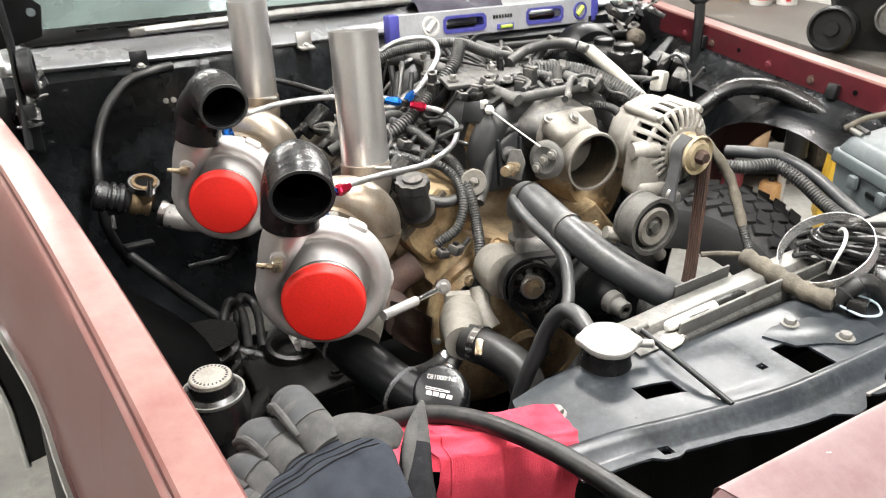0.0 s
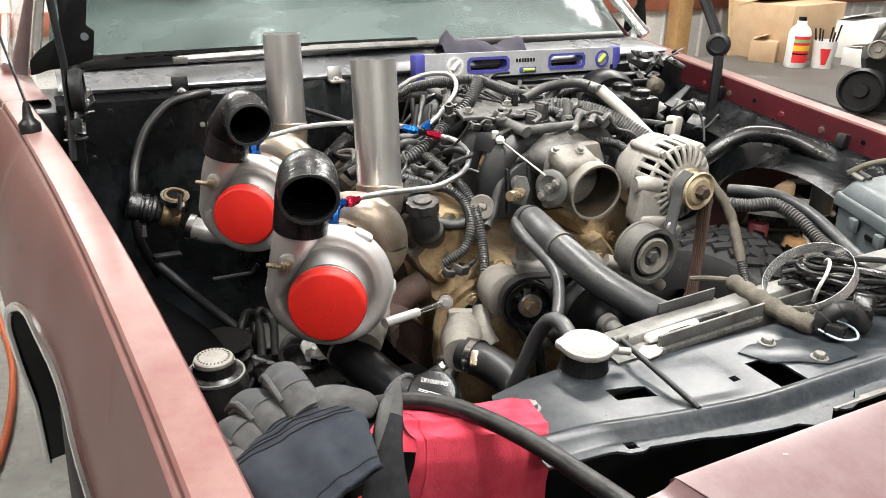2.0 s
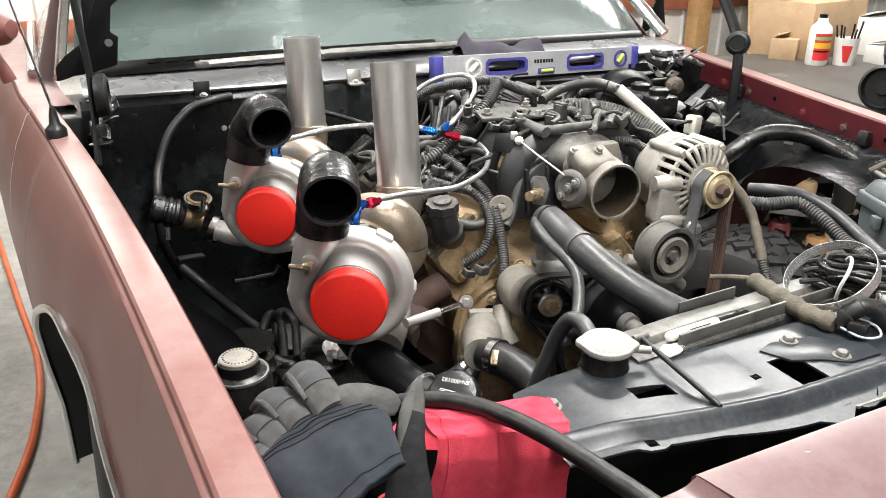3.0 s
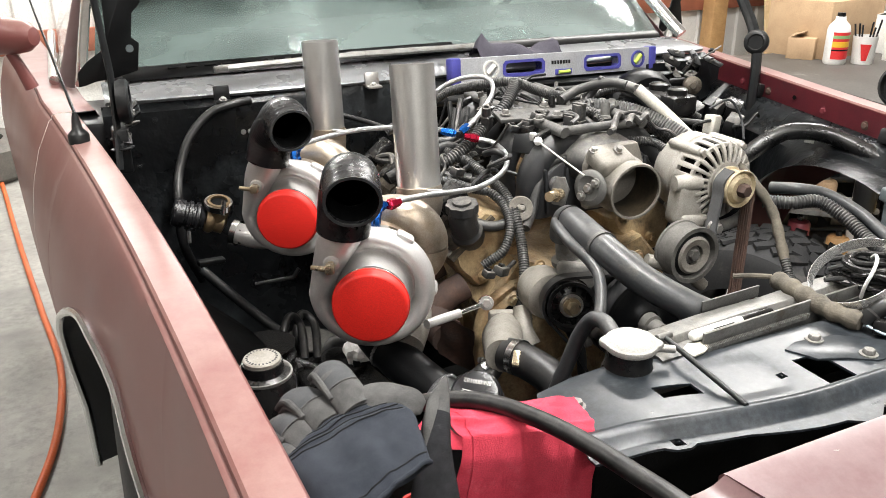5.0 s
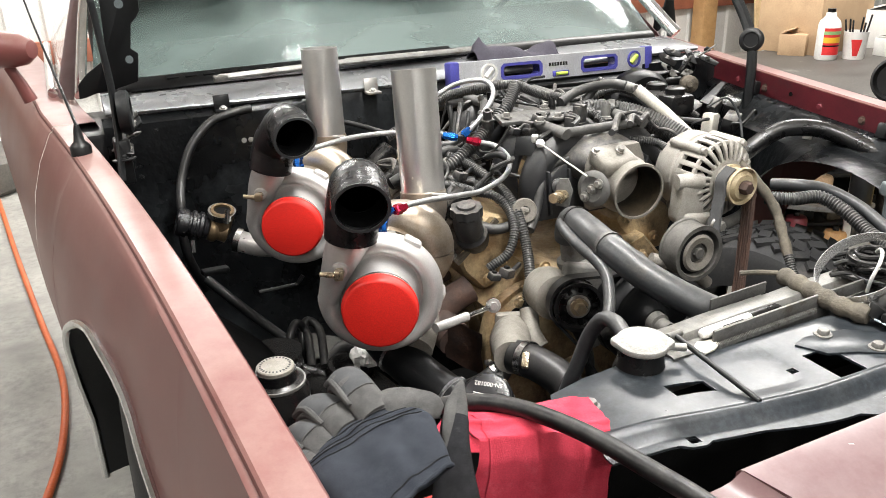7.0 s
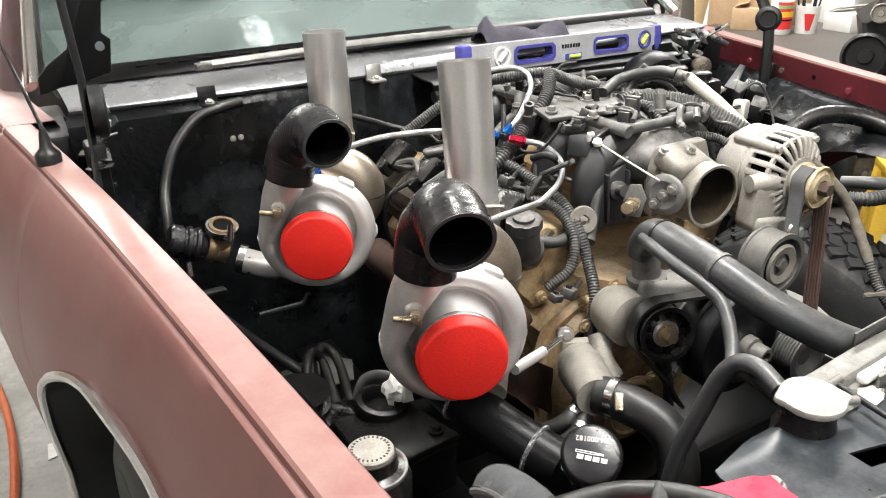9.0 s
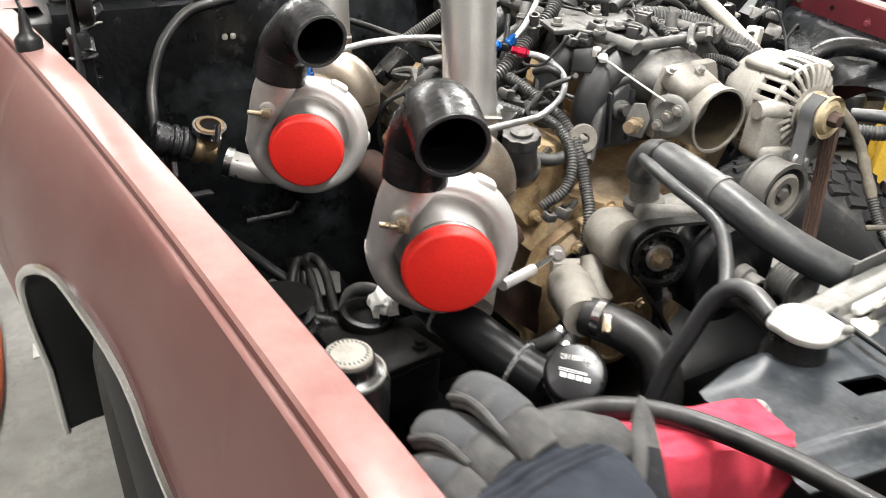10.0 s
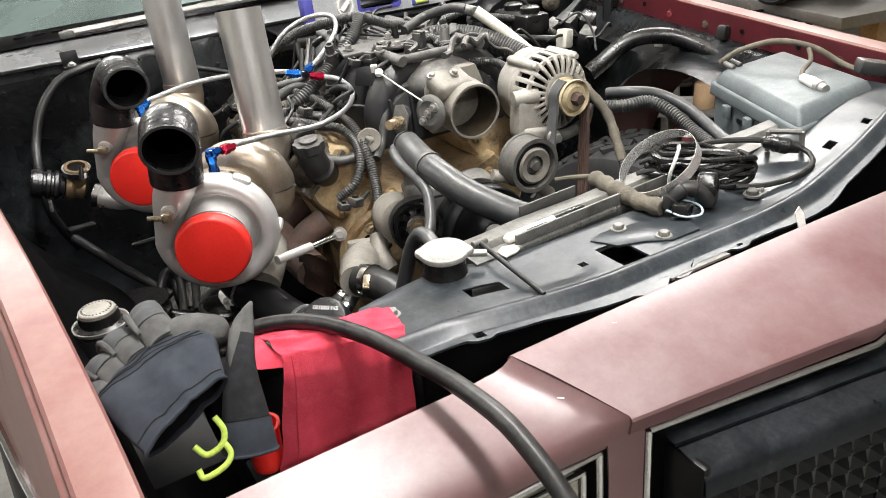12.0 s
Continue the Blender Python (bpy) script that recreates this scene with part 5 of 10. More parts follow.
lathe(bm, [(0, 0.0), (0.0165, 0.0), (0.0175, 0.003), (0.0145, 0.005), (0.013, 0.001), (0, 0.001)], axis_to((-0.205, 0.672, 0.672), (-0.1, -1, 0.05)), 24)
part("core_hole", bm, [BLACK_FLAT], tc_, "black disc for the dark of a round hole")
for s in (-1, 1):
    hm = pose(-0.02 + s * 0.175, 0.0, 0.765, 0, s * 40, 0)
    bm = bmesh.new()
    prof2 = [(-0.075, -0.055), (-0.05, -0.065), (0.05, -0.065), (0.075, -0.045), (0.072, -0.01), (0.055, 0.03), (0.03, 0.06), (-0.035, 0.064), (-0.068, 0.04), (-0.078, 0.0)]
    loft(bm, [[hm @ Vector((x * k, y, z * k)) for x, z in prof2] for y, k in ((0.772, 0.88), (0.780, 0.96), (0.80, 1.0), (1.24, 1.0), (1.252, 0.95), (1.258, 0.88))], True, True)
    bmesh.ops.subdivide_edges(bm, edges=bm.edges[:], cuts=2, use_grid_fill=True)
    for v in bm.verts:
        v.co += Vector((noise.noise(v.co * 26), noise.noise(v.co * 26 + Vector((5, 1, 8))), noise.noise(v.co * 26 + Vector((2, 9, 4))))) * 0.006
    head = part("cylinder_head", bm, BLOCK_TAN, eng, sharp=45)
    for x, z, r in ((-0.05, -0.035, 0.009), (0.035, -0.03, 0.010)):
        bm = bmesh.new()
        m2 = axis_to(hm @ Vector((x, 0.773, z)), (0, -1, 0))
        lathe(bm, [(0, -0.004), (r * 1.25, -0.004), (r * 1.1, 0.010), (0, 0.010)], m2, 18)
        hexhead(bm, m2 @ Matrix.Translation((0, 0, 0.009)), r * 0.6, 0.008)
        part("bolt_boss", bm, BLOCK_TAN, head)
    bm = bmesh.new()
    top = [(-0.046, 0.0), (-0.044, 0.03), (-0.03, 0.042), (0.03, 0.042), (0.044, 0.03), (0.046, 0.0)]
    vm = pose(-0.02 + s * 0.215, 0.0, 0.785, 0, s * 40, 0)
    loft(bm, [[vm @ Vector((x * k, y, z * k)) for x, z in top] for y, k in ((0.772, 0.55), (0.778, 0.82), (0.79, 1.0), (0.985, 1.03), (1.22, 1.0), (1.236, 0.8), (1.242, 0.55))], True, True)
    vc = part("valve_cover", bm, VALVE_COVER, eng, "grimy cast valve cover", sharp=35)
    for k in range(6):
        bm = bmesh.new()
        rings(bm, [vm @ Vector((x * 1.02, 0.80 + 0.082 * k, z * 1.02)) for x, z in top], 0.0032, 6)
        part("cast_rib", bm, VALVE_COVER, vc)
    bm = bmesh.new()
    loft(bm, [[vm @ Vector((x, y, z)) for x, z in ((-0.054, -0.006), (-0.054, 0.003), (0.054, 0.003), (0.054, -0.006))] for y in (0.766, 1.248)], True, True)
    part("flange", bm, VALVE_COVER, vc)
    for k in range(4):
        for sx in (-0.049, 0.049):
            bm = bmesh.new()
            hexhead(bm, vm @ pose(sx, 0.785 + 0.145 * k, 0.003), 0.0055, 0.008)
            part("bolt", bm, ZINC, vc)
    for k in range(4):
        y = 0.80 + 0.115 * k
        bm = bmesh.new()
        q = pose(-0.02 + s * 0.245, y, 0.855, 0, s * 40, 0)
        box(bm, (0.055, 0.05, 0.032), q, 0.006)
        box(bm, (0.022, 0.026, 0.03), q @ Matrix.Translation((s * 0.034, 0, 0.006)), 0.004)
        part("ignition_coil", bm, PLASTIC_BLACK, eng, "black plastic ignition coil")
        bm = bmesh.new()
        tube(bm, [(-0.02 + s * 0.285, y, 0.845), (-0.02 + s * 0.325, y + 0.008, 0.82), (-0.02 + s * 0.33, y + 0.01, 0.76), (-0.02 + s * 0.30, y + 0.012, 0.70)], 0.0045, 8)
        part("plug_lead", bm, RUBBER, eng)
# front of the head: round lifting eye, brackets, bolts
bm = bmesh.new()
lathe(bm, [(0.009, -0.004), (0.021, -0.004), (0.023, 0.0), (0.021, 0.006), (0.009, 0.006)], axis_to((-0.147, 0.751, 0.833), (-0.35, -0.9, 0.25)), 24, True)
part("lifting_eye", bm, DIRTY_ALU, eng, "pale round lifting eye")
bm = bmesh.new()
box(bm, (0.03, 0.03, 0.06), pose(-0.14, 0.775, 0.80, 10, 20, 10), 0.008)
part("eye_bracket", bm, DIRTY_ALU, eng)
for x, y, z in ((-0.205, 0.668, 0.70), (-0.16, 0.66, 0.76), (-0.10, 0.662, 0.78), (-0.22, 0.668, 0.62), (-0.06, 0.66, 0.56), (-0.02, 0.662, 0.70), (0.05, 0.662, 0.74)):
    bm = bmesh.new()
    hexhead(bm, axis_to((x, y, z), (0, -1, 0)), 0.0075, 0.009)
    part("bolt", bm, BLOCK_TAN, eng)
bm = bmesh.new()
lathe(bm, [(0.011, 0), (0.016, 0.0), (0.017, 0.008), (0.011, 0.01)], axis_to((-0.235, 0.664, 0.665), (0.1, -1, 0)), 20, True)
part("core_hole_rim", bm, BLOCK_TAN, eng)
# oil filler neck and cap
bm = bmesh.new()
rings(bm, spline([(-0.225, 0.80, 0.775), (-0.245, 0.77, 0.80), (-0.258, 0.757, 0.825), (-0.262, 0.752, 0.845)]), [0.03] * 10 + [0.025] * 20, 18)
part("filler_neck", bm, PLASTIC_DUSTY, eng, "dusty black oil filler neck")
bm = bmesh.new()
q = axis_to((-0.262, 0.752, 0.845), (-0.1, -0.12, 1))
prof_pts = []
for k in range(36):
    rr = 0.0285 if (k // 2) % 2 == 0 else 0.0262
    prof_pts.append((rr * math.cos(2 * math.pi * k / 36), rr * math.sin(2 * math.pi * k / 36)))
plate(bm, prof_pts, 0.016, q)
lathe(bm, [(0.0, 0.0165), (0.017, 0.0165), (0.016, 0.0205), (0, 0.021)], q, 20)
part("oil_cap", bm, PLASTIC_DUSTY, eng, "ribbed dusty oil filler cap")
# intake manifold: plenum, runners, fuel rail
bm = bmesh.new()
rows = []
for y, w, h in ((0.73, 0.055, 0.03), (0.76, 0.075, 0.045), (0.82, 0.085, 0.052), (0.95, 0.09, 0.055), (1.08, 0.085, 0.05), (1.14, 0.06, 0.035)):
    rows.append([(0.03 + w * math.cos(a) * (1 if abs(math.cos(a)) < 0.7 else 1), y, 0.90 + h * math.sin(a)) for a in [2 * math.pi * k / 20 for k in range(20)]])
loft(bm, rows, True, True)
man = part("intake_manifold", bm, PLASTIC_DUSTY, eng, "dusty grey plastic intake manifold")
for s in (-1, 1):
    for i in range(4):
        y = 0.80 + i * 0.108
        bm = bmesh.new()
        rings(bm, spline([(0.03 + s * 0.02, y, 0.925), (0.03 + s * 0.07, y, 0.934), (0.03 + s * 0.115, y - 0.004, 0.905), (0.03 + s * 0.135, y - 0.006, 0.855), (0.03 + s * 0.125, y - 0.006, 0.80)]), 0.027, 16, True, 0.8)
        part("runner", bm, RUNNER, man)
    bm = bmesh.new()
    rings(bm, [Vector((0.03 + s * 0.085, 0.76, 0.958)), Vector((0.03 + s * 0.085, 1.16, 0.958))], 0.011, 10, True, 0.8)
    rail = part("fuel_rail", bm, DUSTY_DARK, man, "dusty dark fuel rail")
    for i in range(4):
        bm = bmesh.new()
        lathe(bm, [(0, -0.045), (0.008, -0.045), (0.0095, -0.02), (0.0095, 0.0), (0.007, 0.002), (0.007, 0.012), (0, 0.012)], pose(0.03 + s * 0.095, 0.80 + i * 0.108, 0.945, 0, s * 25, 0), 12)
        box(bm, (0.024, 0.014, 0.014), pose(0.03 + s * 0.112, 0.80 + i * 0.108, 0.945, 0, s * 25, 0), 0.003)
        part("injector", bm, PLASTIC_BLACK, rail, "black fuel injector")
bm = bmesh.new()
rings(bm, [Vector((-0.055, 0.775, 0.957)), Vector((0.115, 0.775, 0.957))], 0.009, 10)
part("rail_crossover", bm, DUSTY_DARK, man)
# dark front wall of the manifold with ribs, over the valley
bm = bmesh.new()
plate(bm, [(-0.125, -0.05), (0.15, -0.05), (0.15, 0.02), (0.10, 0.06), (-0.06, 0.065), (-0.115, 0.03)], 0.03, pose(0.02, 0.80, 0.845, 90, 0, 0), 0.008)
fw_ = part("front_wall", bm, RUNNER, man)
for k in range(6):
    bm = bmesh.new()
    box(bm, (0.006, 0.012, 0.085), pose(-0.085 + 0.042 * k, 0.768, 0.85, 0, -4 + 3 * k, 0), 0.002)
    part("rib", bm, RUNNER, fw_)
bm = bmesh.new()
lathe(bm, [(0, 0), (0.016, 0), (0.016, 0.012), (0.010, 0.014), (0.010, 0.03), (0, 0.03)], axis_to((-0.065, 0.77, 0.86), (-0.2, -1, 0.3)), 16)
part("sensor", bm, PLASTIC_DUSTY, fw_)
# flat cover strip with screws on the manifold
bm = bmesh.new()
plate(bm, [(-0.12, -0.03), (0.05, -0.04), (0.14, -0.02), (0.15, 0.02), (0.02, 0.035), (-0.11, 0.03)], 0.008, pose(0.0, 0.90, 0.958, 3, 0, -4), 0.002)
part("cover_plate", bm, DUSTY_DARK, man, "dusty dark cover plate")
for x, y in ((-0.10, 0.90), (-0.04, 0.87), (0.06, 0.875), (0.12, 0.90), (0.0, 0.925), (-0.02, 0.845), (-0.065, 0.835)):
    bm = bmesh.new()
    hexhead(bm, pose(x, y, 0.967, 0, 0, 11), 0.007, 0.010)
    part("screw", bm, DUSTY_STEEL, man)
# pressure sensor towers
for x, y, z, hgt, r in ((0.024, 0.838, 0.925, 0.062, 0.010), (-0.002, 0.826, 0.925, 0.046, 0.010), (-0.075, 0.86, 0.94, 0.022, 0.009)):
    bm = bmesh.new()
    box(bm, (r * 2, r * 2, hgt), pose(x, y, z + hgt / 2, 0, 0, 20), 0.002)
    box(bm, (r * 2.5, r * 2.5, 0.008), pose(x, y, z + hgt * 0.45, 0, 0, 20), 0.002)
    box(bm, (r * 1.2, r * 2.6, 0.006), pose(x, y, z + hgt, 0, 0, 20), 0.0015)
    part("sensor", bm, PLASTIC_DUSTY, man, "upright dusty black sensor")
# throttle cable bracket, rod and ball
bm = bmesh.new()
plate(bm, [(-0.035, -0.016), (0.02, -0.022), (0.03, 0.008), (0.012, 0.02), (-0.03, 0.016)], 0.003, pose(-0.098, 0.806, 0.933, 62, 0, -28), 0.0005)
part("cable_bracket", bm, BLACK_SATIN, man, "black throttle cable bracket")
bm = bmesh.new()
rings(bm, [Vector((-0.091, 0.790, 0.940)), Vector((-0.083, 0.735, 0.925)), Vector((-0.070, 0.672, 0.906))], 0.0016, 8)
part("throttle_cable", bm, CREAM_TUBE, man)
bm = bmesh.new()
lathe(bm, [(0, -0.008), (0.006, -0.006), (0.0085, 0), (0.006, 0.006), (0, 0.008)], pose(-0.091, 0.792, 0.94), 16)
box(bm, (0.012, 0.008, 0.018), pose(-0.094, 0.806, 0.945, 20, 0, -20), 0.002)
part("cable_end", bm, WHITE_PLASTIC, man, "white plastic cable end")

# ---- throttle body ----
tb = thing("throttle_body", "dusty cast throttle body with an open round bore", "throttle body", (0.02, 0.68, 0.87))
q = axis_to((0.022, 0.645, 0.870), (0.06, 1, 0.03))
bm = bmesh.new()
lathe(bm, [(0.0465, 0.10), (0.0465, 0.0), (0.0505, 0.0), (0.0515, 0.006), (0.0495, 0.012), (0.0495, 0.03), (0.053, 0.045), (0.053, 0.10)], q, 44, True)
bore = part("bore", bm, DIRTY_ALU, tb)
# black disc stands in for the shade deep in the bore
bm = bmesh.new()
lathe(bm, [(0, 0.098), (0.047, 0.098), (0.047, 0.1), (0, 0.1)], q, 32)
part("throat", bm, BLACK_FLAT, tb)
# brown wall, with the bore's shade painted in as near-black patches
bm = bmesh.new()
lathe(bm, [(0.0462, 0.004), (0.0464, 0.004), (0.0464, 0.097), (0.0462, 0.097)], q, 40, True)
part("bore_wall", bm, mat("shaded_brown_bore", (0.070, 0.052, 0.030), (0.018, 0.015, 0.011), 0.5, 0.2, 26, 400, 0.1, (0.006, 0.006, 0.006), 0.5, 14, edge=0.3), tb, "brown bore wall with shade painted in")
bm = bmesh.new()
plate(bm, [(-0.055, -0.052), (0.055, -0.052), (0.058, 0.03), (0.045, 0.062), (-0.045, 0.066), (-0.06, 0.03)], 0.022, q @ Matrix.Translation((0, 0, 0.072)) @ pose(0, 0, 0, 0, 0, 0), 0.005)
part("flange", bm, DIRTY_ALU, tb)
bm = bmesh.new()
box(bm, (0.075, 0.06, 0.035), pose(0.005, 0.70, 0.915, 20, 0, 0), 0.012, 3)
part("casting_top", bm, DIRTY_ALU, tb)
bm = bmesh.new()
hexhead(bm, pose(0.010, 0.690, 0.936, 35, 0, 0), 0.006, 0.008)
part("screw", bm, ZINC, tb)
bm = bmesh.new()
hexhead(bm, pose(-0.025, 0.712, 0.932, 20, 0, 0), 0.006, 0.008)
part("screw", bm, ZINC, tb)
# throttle lever drum
q2 = axis_to((-0.052, 0.675, 0.880), (-0.93, -0.32, 0.12))
bm = bmesh.new()
lathe(bm, [(0.0, -0.004), (0.030, -0.004), (0.032, -0.001), (0.028, 0.002), (0.032, 0.005), (0.030, 0.007), (0.022, 0.0085), (0.018, 0.006), (0.0, 0.006)], q2, 28)
lev = part("lever_drum", bm, GREY_METAL, tb, "pale metal throttle lever drum")
for dx, dy in ((0.0, 0.0), (0.014, 0.012), (-0.012, -0.016)):
    bm = bmesh.new()
    hexhead(bm, q2 @ Matrix.Translation((dx, dy, 0.008)), 0.006, 0.008)
    part("rivet", bm, ZINC, lev)
bm = bmesh.new()
plate(bm, [(-0.014, -0.022), (0.010, -0.022), (0.016, 0.008), (0.006, 0.028), (-0.010, 0.026), (-0.018, 0.0)], 0.004, axis_to((-0.112, 0.676, 0.880), (-0.85, -0.5, 0.1)), 0.001)
part("stop_plate", bm, GREY_METAL, tb)
bm = bmesh.new()
rings(bm, [Vector((-0.110, 0.676, 0.878)), Vector((-0.128, 0.668, 0.880)), Vector((-0.146, 0.660, 0.882))], [0.010, 0.009, 0.0085], 14)
lathe(bm, [(0, 0), (0.012, 0), (0.012, 0.008), (0, 0.008)], axis_to((-0.122, 0.671, 0.879), (-0.9, -0.4, 0.1)), 6)
part("vacuum_nipple", bm, BRASS, tb, "brass vacuum nipple")
bm = bmesh.new()
rings(bm, [Vector((-0.03, 0.68, 0.878)), Vector((-0.06, 0.672, 0.88))], 0.009, 12)
part("shaft", bm, ZINC, tb)

# ---- alternator ----
alt = thing("alternator", "pale cast alternator with vented housing", "alternator", (0.2, 0.66, 0.79))
q = axis_to((0.203, 0.588, 0.866), (-0.02, 1, 0.0))
bm = bmesh.new()
lathe(bm, [(0.0, 0.034), (0.030, 0.034), (0.033, 0.040), (0.036, 0.052), (0.062, 0.056), (0.0655, 0.062), (0.0655, 0.088), (0.0745, 0.090), (0.0745, 0.099), (0.071, 0.102), (0.0745, 0.106), (0.0735, 0.142), (0.062, 0.16), (0.0, 0.165)], q, 48)
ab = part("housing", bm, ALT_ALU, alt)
# black shell put behind the ribs as the shadow in the vents
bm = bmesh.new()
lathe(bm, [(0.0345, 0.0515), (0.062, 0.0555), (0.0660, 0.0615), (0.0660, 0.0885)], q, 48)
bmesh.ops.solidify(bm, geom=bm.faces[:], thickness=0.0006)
part("vent_core", bm, BLACK_FLAT, ab, "black shell as the shadow behind the vents")
# ribs that wrap from the shoulder over the front, with narrow vents between them
for k in range(25):
    c = q @ Matrix.Rotation(2 * math.pi * k / 25, 4, "Z")
    bm = bmesh.new()
    outer = [(0.0745, 0.092, 0.0052), (0.0750, 0.074, 0.0048), (0.0742, 0.058, 0.0046), (0.0700, 0.0485, 0.0042), (0.0600, 0.0425, 0.0034), (0.0480, 0.0395, 0.0028), (0.0345, 0.0385, 0.0026)]
    rows = []
    for r_, z_, w_ in outer:
        rows.append([c @ Vector((r_ - 0.004, -w_, z_ + 0.005)), c @ Vector((r_ - 0.0006, -w_, z_ + 0.0006)), c @ Vector((r_, -w_ * 0.7, z_)), c @ Vector((r_, w_ * 0.7, z_)), c @ Vector((r_ - 0.0006, w_, z_ + 0.0006)), c @ Vector((r_ - 0.004, w_, z_ + 0.005))])
    loft(bm, rows, True, True)
    part("rib", bm, ALT_ALU, ab)
for r0, r1, z0 in ((0.0330, 0.0395, 0.0375), (0.0655, 0.0715, 0.0500)):
    bm = bmesh.new()
    lathe(bm, [(r0, z0), (r1, z0 + 0.001), (r1, z0 + 0.007), (r0, z0 + 0.006)], q, 44, True)
    part("front_ring", bm, ALT_ALU, ab)
for a in (52, 128, 305):
    bm = bmesh.new()
    c = q @ Matrix.Rotation(radians(a), 4, "Z") @ Matrix.Translation((0.0765, 0, 0.10))
    lathe(bm, [(0, -0.052), (0.005, -0.052), (0.0055, -0.046), (0.0085, -0.044), (0.009, 0.03), (0.006, 0.036), (0, 0.036)], c, 14)
    part("through_bolt_boss", bm, ALT_ALU, ab)
bm = bmesh.new()
lathe(bm, [(0.0, 0.0), (0.012, 0.0), (0.013, -0.004), (0.022, -0.004), (0.028, 0.002), (0.0335, -0.002), (0.035, 0.002), (0.0335, 0.006), (0.030, 0.008), (0.030, 0.026), (0.034, 0.028), (0.034, 0.032), (0.0, 0.032)], q, 36)
pl = part("pulley", bm, mat("tan_plated_steel", (0.50, 0.42, 0.28), (0.38, 0.30, 0.18), 0.45, 0.2, 30, 600, 0.08, (0.14, 0.09, 0.05), 0.32, 26), alt, "tan-tinted steel pulley")
bm = bmesh.new()
lathe(bm, [(0, -0.018), (0.010, -0.018), (0.0125, -0.014), (0.0125, -0.002), (0, -0.002)], q, 6)
part("nut", bm, RUST, pl, "rusty nut")
# mounting ears
bm = bmesh.new()
tube(bm, [(0.155, 0.64, 0.872), (0.128, 0.645, 0.872), (0.108, 0.650, 0.872)], [0.016, 0.0155, 0.014], 18, 1)
part("mount_ear", bm, ALT_ALU, alt)
bm = bmesh.new()
plate(bm, [(-0.022, 0.040), (0.018, 0.040), (0.024, 0.01), (0.030, -0.030), (0.022, -0.046), (-0.018, -0.048), (-0.030, -0.036), (-0.026, 0.0)], 0.036, pose(0.136, 0.668, 0.838, 90, 0, -4), 0.007)
box(bm, (0.07, 0.026, 0.026), pose(0.150, 0.636, 0.800, 0, 8, -10), 0.008, 3)
part("mount_leg", bm, ALT_ALU, alt)
bm = bmesh.new()
hexhead(bm, axis_to((0.152, 0.590, 0.803), (0.1, -1, 0.0)), 0.010, 0.016)
part("mount_bolt", bm, ZINC, alt)
bm = bmesh.new()
tube(bm, [(0.16, 0.61, 0.80), (0.20, 0.615, 0.79), (0.25, 0.62, 0.80), (0.27, 0.63, 0.83)], 0.011, 10)
part("stay", bm, GREY_METAL, alt)

# ---- pulleys and belt ----
def pulley(name, label, at, r, width, material, hub=0.4, axis=(0, -1, 0), spokes=0):
    p = thing(name, label, "pulley", at, "pulleys")
    m = axis_to(at, axis)
    bm = bmesh.new()
    lathe(bm, [(r * 0.80, -width), (r, -width), (r, -width * 0.85), (r * 0.955, -width * 0.8), (r * 0.955, width * 0.3), (r, width * 0.35), (r, width * 0.5), (r * 0.85, width * 0.5), (r * 0.80, width * 0.3)], m, 44, True)
    rim = part("rim", bm, material, p)
    dish = BLACK_DUSTY if material is IDLER else material
    bm = bmesh.new()
    lathe(bm, [(0, -width * 0.6), (r * 0.82, -width * 0.6), (r * 0.82, 0), (r * hub * 1.5, width * 0.05), (r * hub, width * 0.3), (r * hub * 0.8, width * 0.35), (r * hub * 0.62, width * 0.15), (r * hub * 0.5, width * 0.2), (0, width * 0.2)], m, 36)
    part("web", bm, dish, p)
    for k in range(spokes):
        bm = bmesh.new()
        box(bm, (r * 0.42, 0.005, width * 0.35), m @ Matrix.Rotation(2 * math.pi * k / spokes, 4, "Z") @ Matrix.Translation((r * 0.62, 0, width * 0.12)), 0.001)
        part("spoke", bm, material, p)
    bm = bmesh.new()
    hexhead(bm, m @ Matrix.Translation((0, 0, width * 0.2)), r * 0.21, 0.010)
    part("bolt", bm, BRASS if spokes else IDLER, p)
    return p


pulley("idler_pulley", "dusty grey idler pulley with a pale hub", (0.078, 0.560, 0.778), 0.0505, 0.03, IDLER, 0.62)
bm = bmesh.new()
lathe(bm, [(0.018, 0.006), (0.030, 0.008), (0.034, 0.012), (0.030, 0.016), (0.018, 0.013)], axis_to((0.078, 0.560, 0.778), (0, -1, 0)), 32, True)
solo("hub_ring", bm, DIRTY_ALU, "pale metal ring on the idler pulley", "ring")
pulley("tensioner_pulley", "ribbed black plastic tensioner pulley", (-0.172, 0.540, 0.741), 0.0405, 0.026, PLASTIC_BLACK, 0.40, (-0.32, -0.92, 0.16))
TPM = axis_to((-0.172, 0.540, 0.741), (-0.32, -0.92, 0.16))
tp_hub = thing("pulley_hub", "bright ring and tan bolt in the tensioner pulley", "pulley hub", (-0.172, 0.540, 0.741))
bm = bmesh.new()
lathe(bm, [(0.012, 0.002), (0.0185, 0.002), (0.0195, 0.006), (0.0165, 0.0095), (0.012, 0.008)], TPM, 32, True)
part("ring", bm, ZINC, tp_hub)
bm = bmesh.new()
hexhead(bm, TPM @ Matrix.Translation((0, 0, 0.008)), 0.0098, 0.018)
part("bolt", bm, BRASS, tp_hub)
